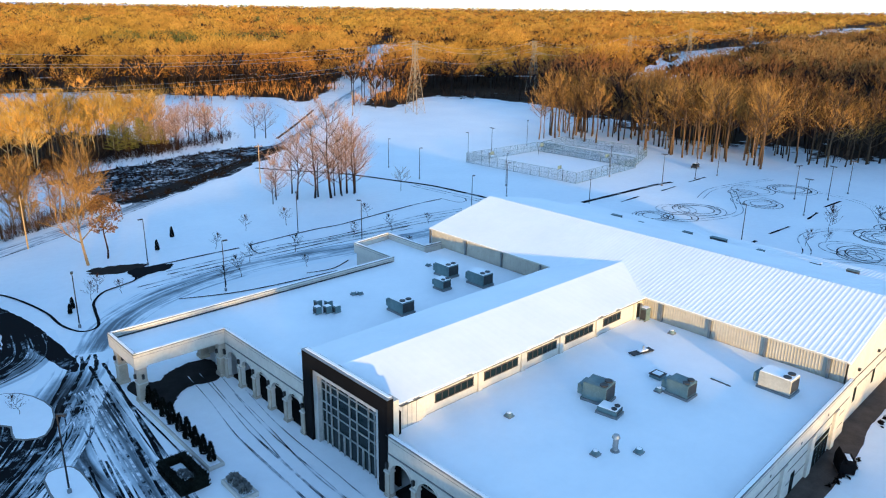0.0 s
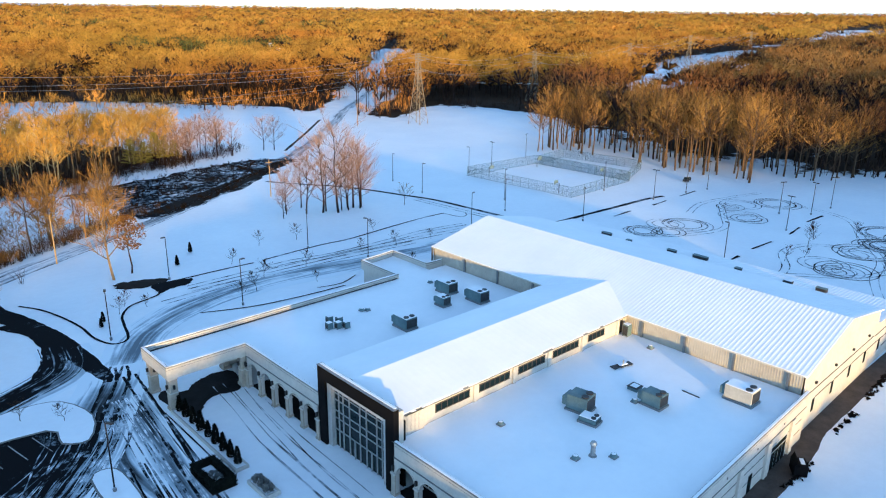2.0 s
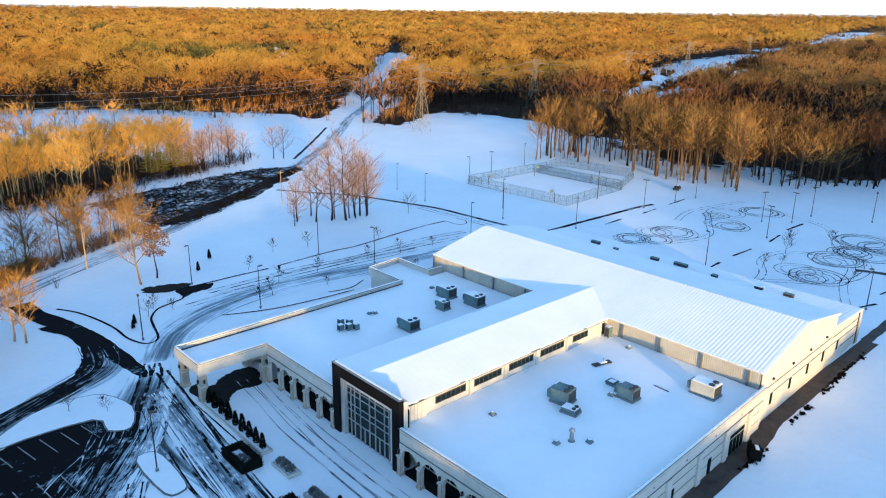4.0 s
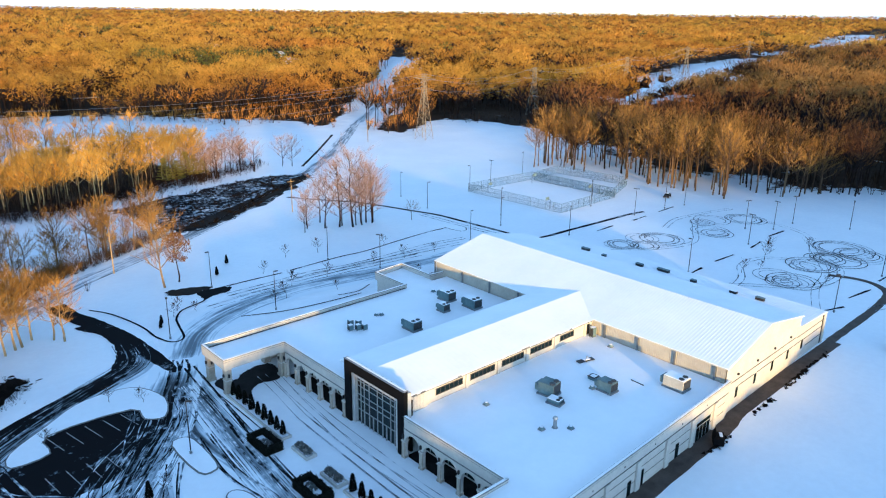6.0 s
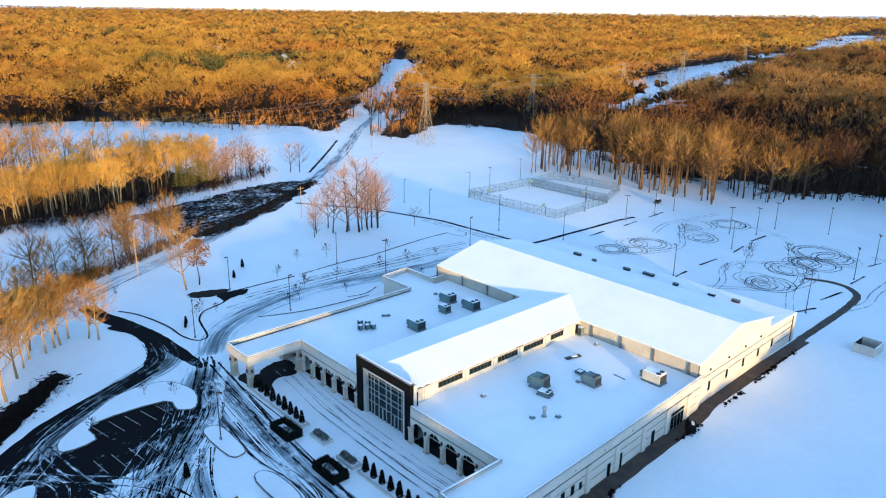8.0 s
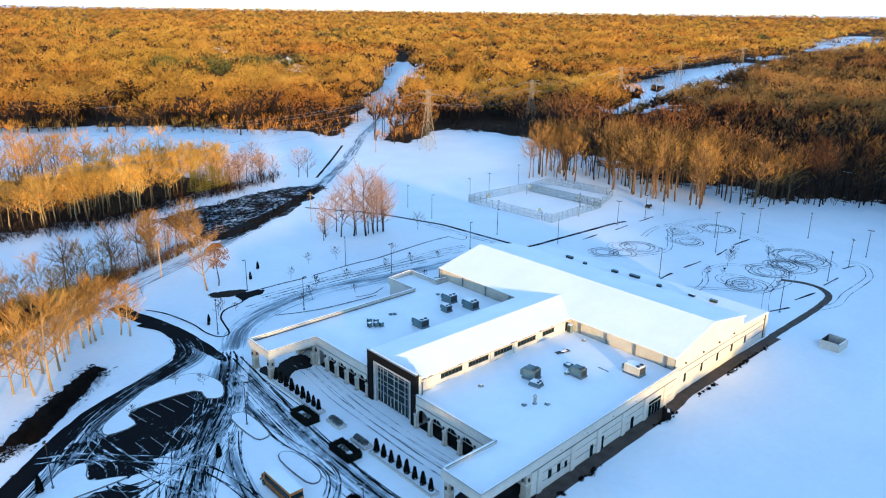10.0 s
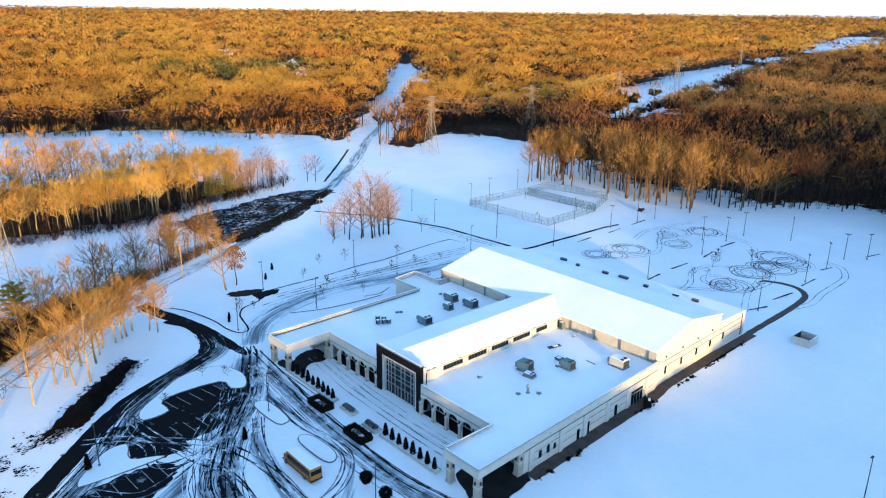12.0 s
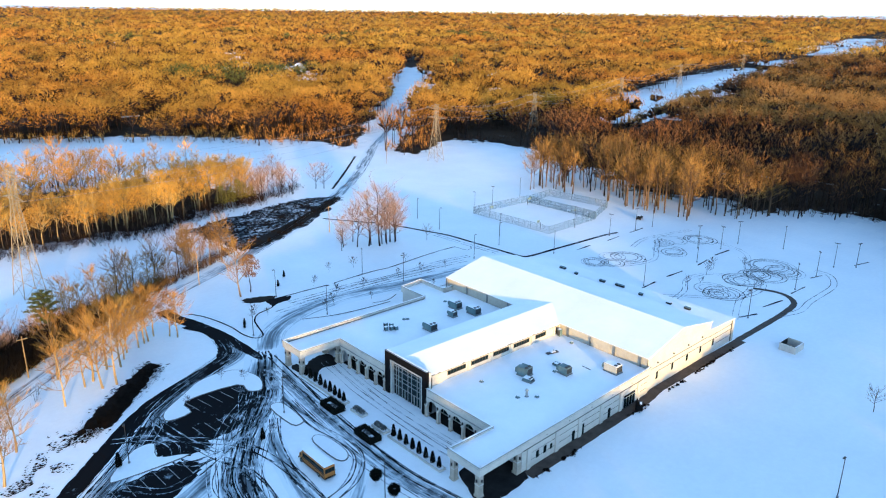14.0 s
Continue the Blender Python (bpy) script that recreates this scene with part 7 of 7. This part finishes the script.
def tall_pine(x, y, h):
    """A pine with a bare lower trunk and a broad, layered crown."""
    L, T = Limbs(77), Limbs(1)
    r = L.r
    T.limb(Vector((0, 0, -0.1)), Vector((0.3, 0, h * 0.95)), h * 0.02, h * 0.006, 6)
    for i in range(46):
        t = 0.42 + 0.56 * (i + r.random()) / 46
        a, w = i * 2.4, h * 0.27 * math.sqrt(max(0.05, 1 - ((t - 0.70) / 0.31) ** 2)) * r.uniform(0.65, 1.1)
        o, e = Vector((0, 0, h * t)), Vector((w * math.cos(a), w * math.sin(a), h * t + w * 0.2))
        L.limb(o, e, 0.07, 0.02, 3, 0)
        for k in range(85):
            p = o.lerp(e, r.uniform(0.35, 1.05)) + Vector((r.gauss(0, 0.3), r.gauss(0, 0.3), r.gauss(0.1, 0.12)))
            d = Vector((r.uniform(-1, 1), r.uniform(-1, 1), r.uniform(-0.1, 0.8))).normalized()
            L.twig(p, p + d * r.uniform(0.4, 0.8), 0.12, 1)
    u = thing("pine", (x, y, 0), "tall broad-crowned pine above the roadside thicket", "tree")
    for n, me in (("trunk", tree_mesh("trunk", T, (BARK,))), ("crown", tree_mesh("crown", L, (BARK, PINE)))):
        o = new(n, me)
        o.parent = u


tall_pine(43, 180, 14.5)


def pine(x, y, h, spread=0.22, needles=PINE):
    L, T = Limbs(int(x * 3 + y)), Limbs(1)
    r = L.r
    T.limb(Vector((0, 0, -0.1)), Vector((0, 0, h)), h * 0.018, h * 0.004, 6)
    for i in range(int(h * 5)):
        t = 0.25 + 0.75 * i / (h * 5)
        a, w = i * 2.4, h * spread * (1.05 - t) ** 0.7
        o, e = Vector((0, 0, h * t)), Vector((w * math.cos(a), w * math.sin(a), h * t + w * 0.15))
        L.limb(o, e, 0.05, 0.02, 3, 0)
        for k in range(34):
            p = o.lerp(e, r.uniform(0.25, 1.05))
            d = Vector((r.uniform(-1, 1), r.uniform(-1, 1), r.uniform(-0.1, 0.9))).normalized()
            L.twig(p, p + d * r.uniform(0.4, 0.8), 0.1, 1)
    u = thing("pine", (x, y, 0), "bushy pine with sunlit olive-gold boughs", "tree")
    for n, me in (("trunk", tree_mesh("trunk", T, (BARK,))), ("crown", tree_mesh("crown", L, (BARK, needles)))):
        o = new(n, me)
        o.parent = u


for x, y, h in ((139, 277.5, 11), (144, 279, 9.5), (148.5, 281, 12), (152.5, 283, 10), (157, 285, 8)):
    pine(x, y, h, 0.36, SUNLIT_PINE)


def parked_car(x, y, turn, label):
    u = thing("car", Matrix.Translation((x, y, 0)) @ Matrix.Rotation(turn, 4, "Z"), label, "car")
    part("body", boxed(-2.3, 2.3, -0.9, 0.9, 0.35, 0.95, bevel=0.15), POLE, u)
    part("cabin", boxed(-1.4, 1.2, -0.8, 0.8, 0.9, 1.5, bevel=0.25), GLASS, u)
    part("roof", boxed(-1.0, 0.8, -0.68, 0.68, 1.48, 1.56, bevel=0.03), ROOF_SNOW, u, "snowy roof")
    for a in (-1.45, 1.45):
        for s in (-1, 1):
            part("wheel", cyl(bmesh.new(), (a, s * 0.72, 0.33), (a, s * 0.92, 0.33), 0.33, n=14), RUBBER, u)


parked_car(272, 151.5, 0.3, "dark parked car on the snowy lot")


def dumpster(x, y, turn):
    u = thing("dumpster", Matrix.Translation((x, y, 0)) @ Matrix.Rotation(turn, 4, "Z"), "black steel dumpster with its lid propped open", "dumpster")
    part("bin", boxed(-1.1, 1.1, -0.8, 0.8, 0.15, 1.35, bevel=0.05), DARK_CLAD, u)
    part("lid", boxed(-1.1, 1.1, -0.85, 0.1, 1.35, 1.45, bevel=0.02), DARK_CLAD, u)
    lid = part("lid", boxed(-1.1, 1.1, 0.0, 0.08, 0, 0.9, bevel=0.02), DARK_CLAD, u)
    lid.matrix_local = Matrix.Translation((0, 0.75, 1.35)) @ Matrix.Rotation(0.4, 4, "X")
    part("snow_cap", boxed(-0.4, 0.9, -0.6, -0.1, 1.45, 1.5, bevel=0.02), ROOF_SNOW, u)
    for a in (-0.9, 0.9):
        part("skid", boxed(a - 0.08, a + 0.08, -0.75, 0.75, 0, 0.15), GALV, u)


dumpster(135.0, 58.0, 0.6)


def enclosure(x, y):
    u = thing("bin_enclosure", (x, y, 0), "small roofless masonry enclosure standing in the snow", "enclosure")
    a, b, h, t = 2.6, 2.2, 2.0, 0.25
    part("wall", boxed(-a, a, -b, -b + t, 0, h, bevel=0.02), STUCCO, u)
    part("wall", boxed(-a, -a + t, -b + t, b, 0, h, bevel=0.02), STUCCO, u)
    part("wall", boxed(a - t, a, -b + t, b, 0, h, bevel=0.02), STUCCO, u)
    part("gate", boxed(-a + t, a - t, b - 0.1, b, 0.1, h - 0.1, bevel=0.02), POLE, u)
    part("snow_cap", boxed(-a, a, -b, -b + t, h, h + 0.08, bevel=0.02), ROOF_SNOW, u)
    part("floor", boxed(-a + t, a - t, -b + t, b - 0.1, 0, 0.04), ASPHALT, u)


enclosure(193.2, 49.6)


def far_house(x, y, turn, l=16, w=9):
    u = thing("house", Matrix.Translation((x, y, 0.3 + rise(x, y))) @ Matrix.Rotation(turn, 4, "Z"), "distant pale house with a snowy roof among trees", "house", "houses in the forest")
    part("wall", boxed(-l / 2, l / 2, -w / 2, w / 2, 0, 6), STUCCO, u)
    bm = bmesh.new()
    f = [[bm.verts.new((sx * (l / 2 + 0.4), yy, zz)) for yy, zz in ((-w / 2 - 0.4, 5.9), (0, 9.5), (w / 2 + 0.4, 5.9))] for sx in (-1, 1)]
    bm.faces.new(f[0])
    bm.faces.new(f[1][::-1])
    bm.faces.new((f[0][0], f[1][0], f[1][1], f[0][1]))
    bm.faces.new((f[0][1], f[1][1], f[1][2], f[0][2]))
    part("roof", bm, ROOF_SNOW, u, "snow-covered gable roof")
    for i in range(4):
        part("window", boxed(-l / 2 + 2 + i * 3.6, -l / 2 + 3.2 + i * 3.6, -w / 2 - 0.05, -w / 2 + 0.02, 1.2, 2.6), GLASS, u)


for x, y, t in ((668, 636, 0.3), (541, 1070, 0.4), (526, 1050, 1.2), (553, 905, 0.8), (759, 227, 0.2)):
    far_house(x, y, t)

# dark lumps of soil and slush along the path's edge
cl = Limbs(31)
for i in range(260):
    t = cl.r.random()
    x = 97 + 88 * t
    y = side(x) - 2.6 - abs(cl.r.gauss(0, 0.35))
    if noise.noise((x * 0.13, 2.2, 0)) < -0.12:
        continue
    s = cl.r.uniform(0.12, 0.4)
    p = Vector((x, y, 0))
    for k in range(5):
        cl.twig(p + Vector((cl.r.uniform(-s, s), cl.r.uniform(-s, s), 0)), p + Vector((cl.r.uniform(-s, s), cl.r.uniform(-s, s), s)), s * 0.8, 0)
soil = new("soil_lumps", tree_mesh("soil_lumps", cl, (BRUSH,)))
tagged(soil, "dark lumps of soil along the path's edge", "soil", kind="stuff")
# brush of the marsh, and flakes of bare soil round the bank
br = Limbs(32)
for i in range(2600):
    x, y = br.r.uniform(110, 194), br.r.uniform(216, 273)
    if not inside(x, y, BRUSH_LAND) or noise.noise((x * 0.15, y * 0.15, 4)) < -0.1:
        continue
    h = br.r.uniform(0.4, 1.3)
    p = Vector((x, y, 0))
    for k in range(4):
        br.twig(p, p + Vector((br.r.uniform(-0.6, 0.6), br.r.uniform(-0.6, 0.6), 1)) * h, 0.12, 0)
tagged(new("brush", tree_mesh("brush", br, (BRUSH,))), "dark dead brush and reeds beside the road", "brush", kind="stuff")
fl = Limbs(33)
for i in range(3000):
    t = fl.r.uniform(-0.85, 1.06)
    off = fl.r.gauss(0, 1.5 if t > 0 else 2.2)
    x, y = 37.5 + 22 * t + off * 0.7, 129.5 + 20.5 * t - off * 0.7
    if noise.noise((x * 0.2, y * 0.2, 7)) < (0.0 if t > 0 else 0.0):
        continue
    s, a = fl.r.uniform(0.08, 0.36) * (1 if t > 0 else 0.8), fl.r.uniform(0, 6.283)
    k = len(fl.v)
    m = 5
    for q in range(m):
        b, w = a + 2 * math.pi * q / m, s * fl.r.uniform(0.5, 1.2)
        fl.v.append(Vector((x + w * 1.5 * math.cos(b), y + w * math.sin(b), 0.024 + 0.004 * (i % 5))))
    fl.f.append(tuple(range(k, k + m)))
    fl.mat.append(0)
tagged(new("soil_flakes", tree_mesh("soil_flakes", fl, (BRUSH,))), "scattered dark patches of bare soil in thin snow", "soil", kind="stuff")


def leafy_oak(x, y, h):
    """An oak that kept its dry brown leaves."""
    T, C = bare_tree(77, h, 10, 5, 3, 0.03)
    L = Limbs(78)
    for i in range(1500):
        a, t = L.r.uniform(0, 6.283), L.r.random()
        w = h * 0.3 * math.sin(math.pi * (0.15 + 0.8 * t)) * math.sqrt(L.r.random())
        p = Vector((w * math.cos(a), w * math.sin(a), h * (0.42 + 0.55 * t)))
        if noise.noise(p * 0.5) < -0.1:
            continue
        L.twig(p, p + Vector((L.r.uniform(-1, 1), L.r.uniform(-1, 1), L.r.uniform(-0.6, 0.6))) * 0.45, 0.22, 0)
    u = thing("oak", (x, y, 0), "oak with dry brown leaves beside the lane", "tree")
    for n, me in (("trunk", tree_mesh("trunk", T, (BARK,))), ("crown", tree_mesh("crown", C, (BARK, TWIG))), ("foliage", tree_mesh("foliage", L, (DRY_LEAF,)))):
        o = new(n, me)
        o.parent = u


leafy_oak(101.8, 180.0, 13)
leafy_oak(64.5, 171.5, 11)
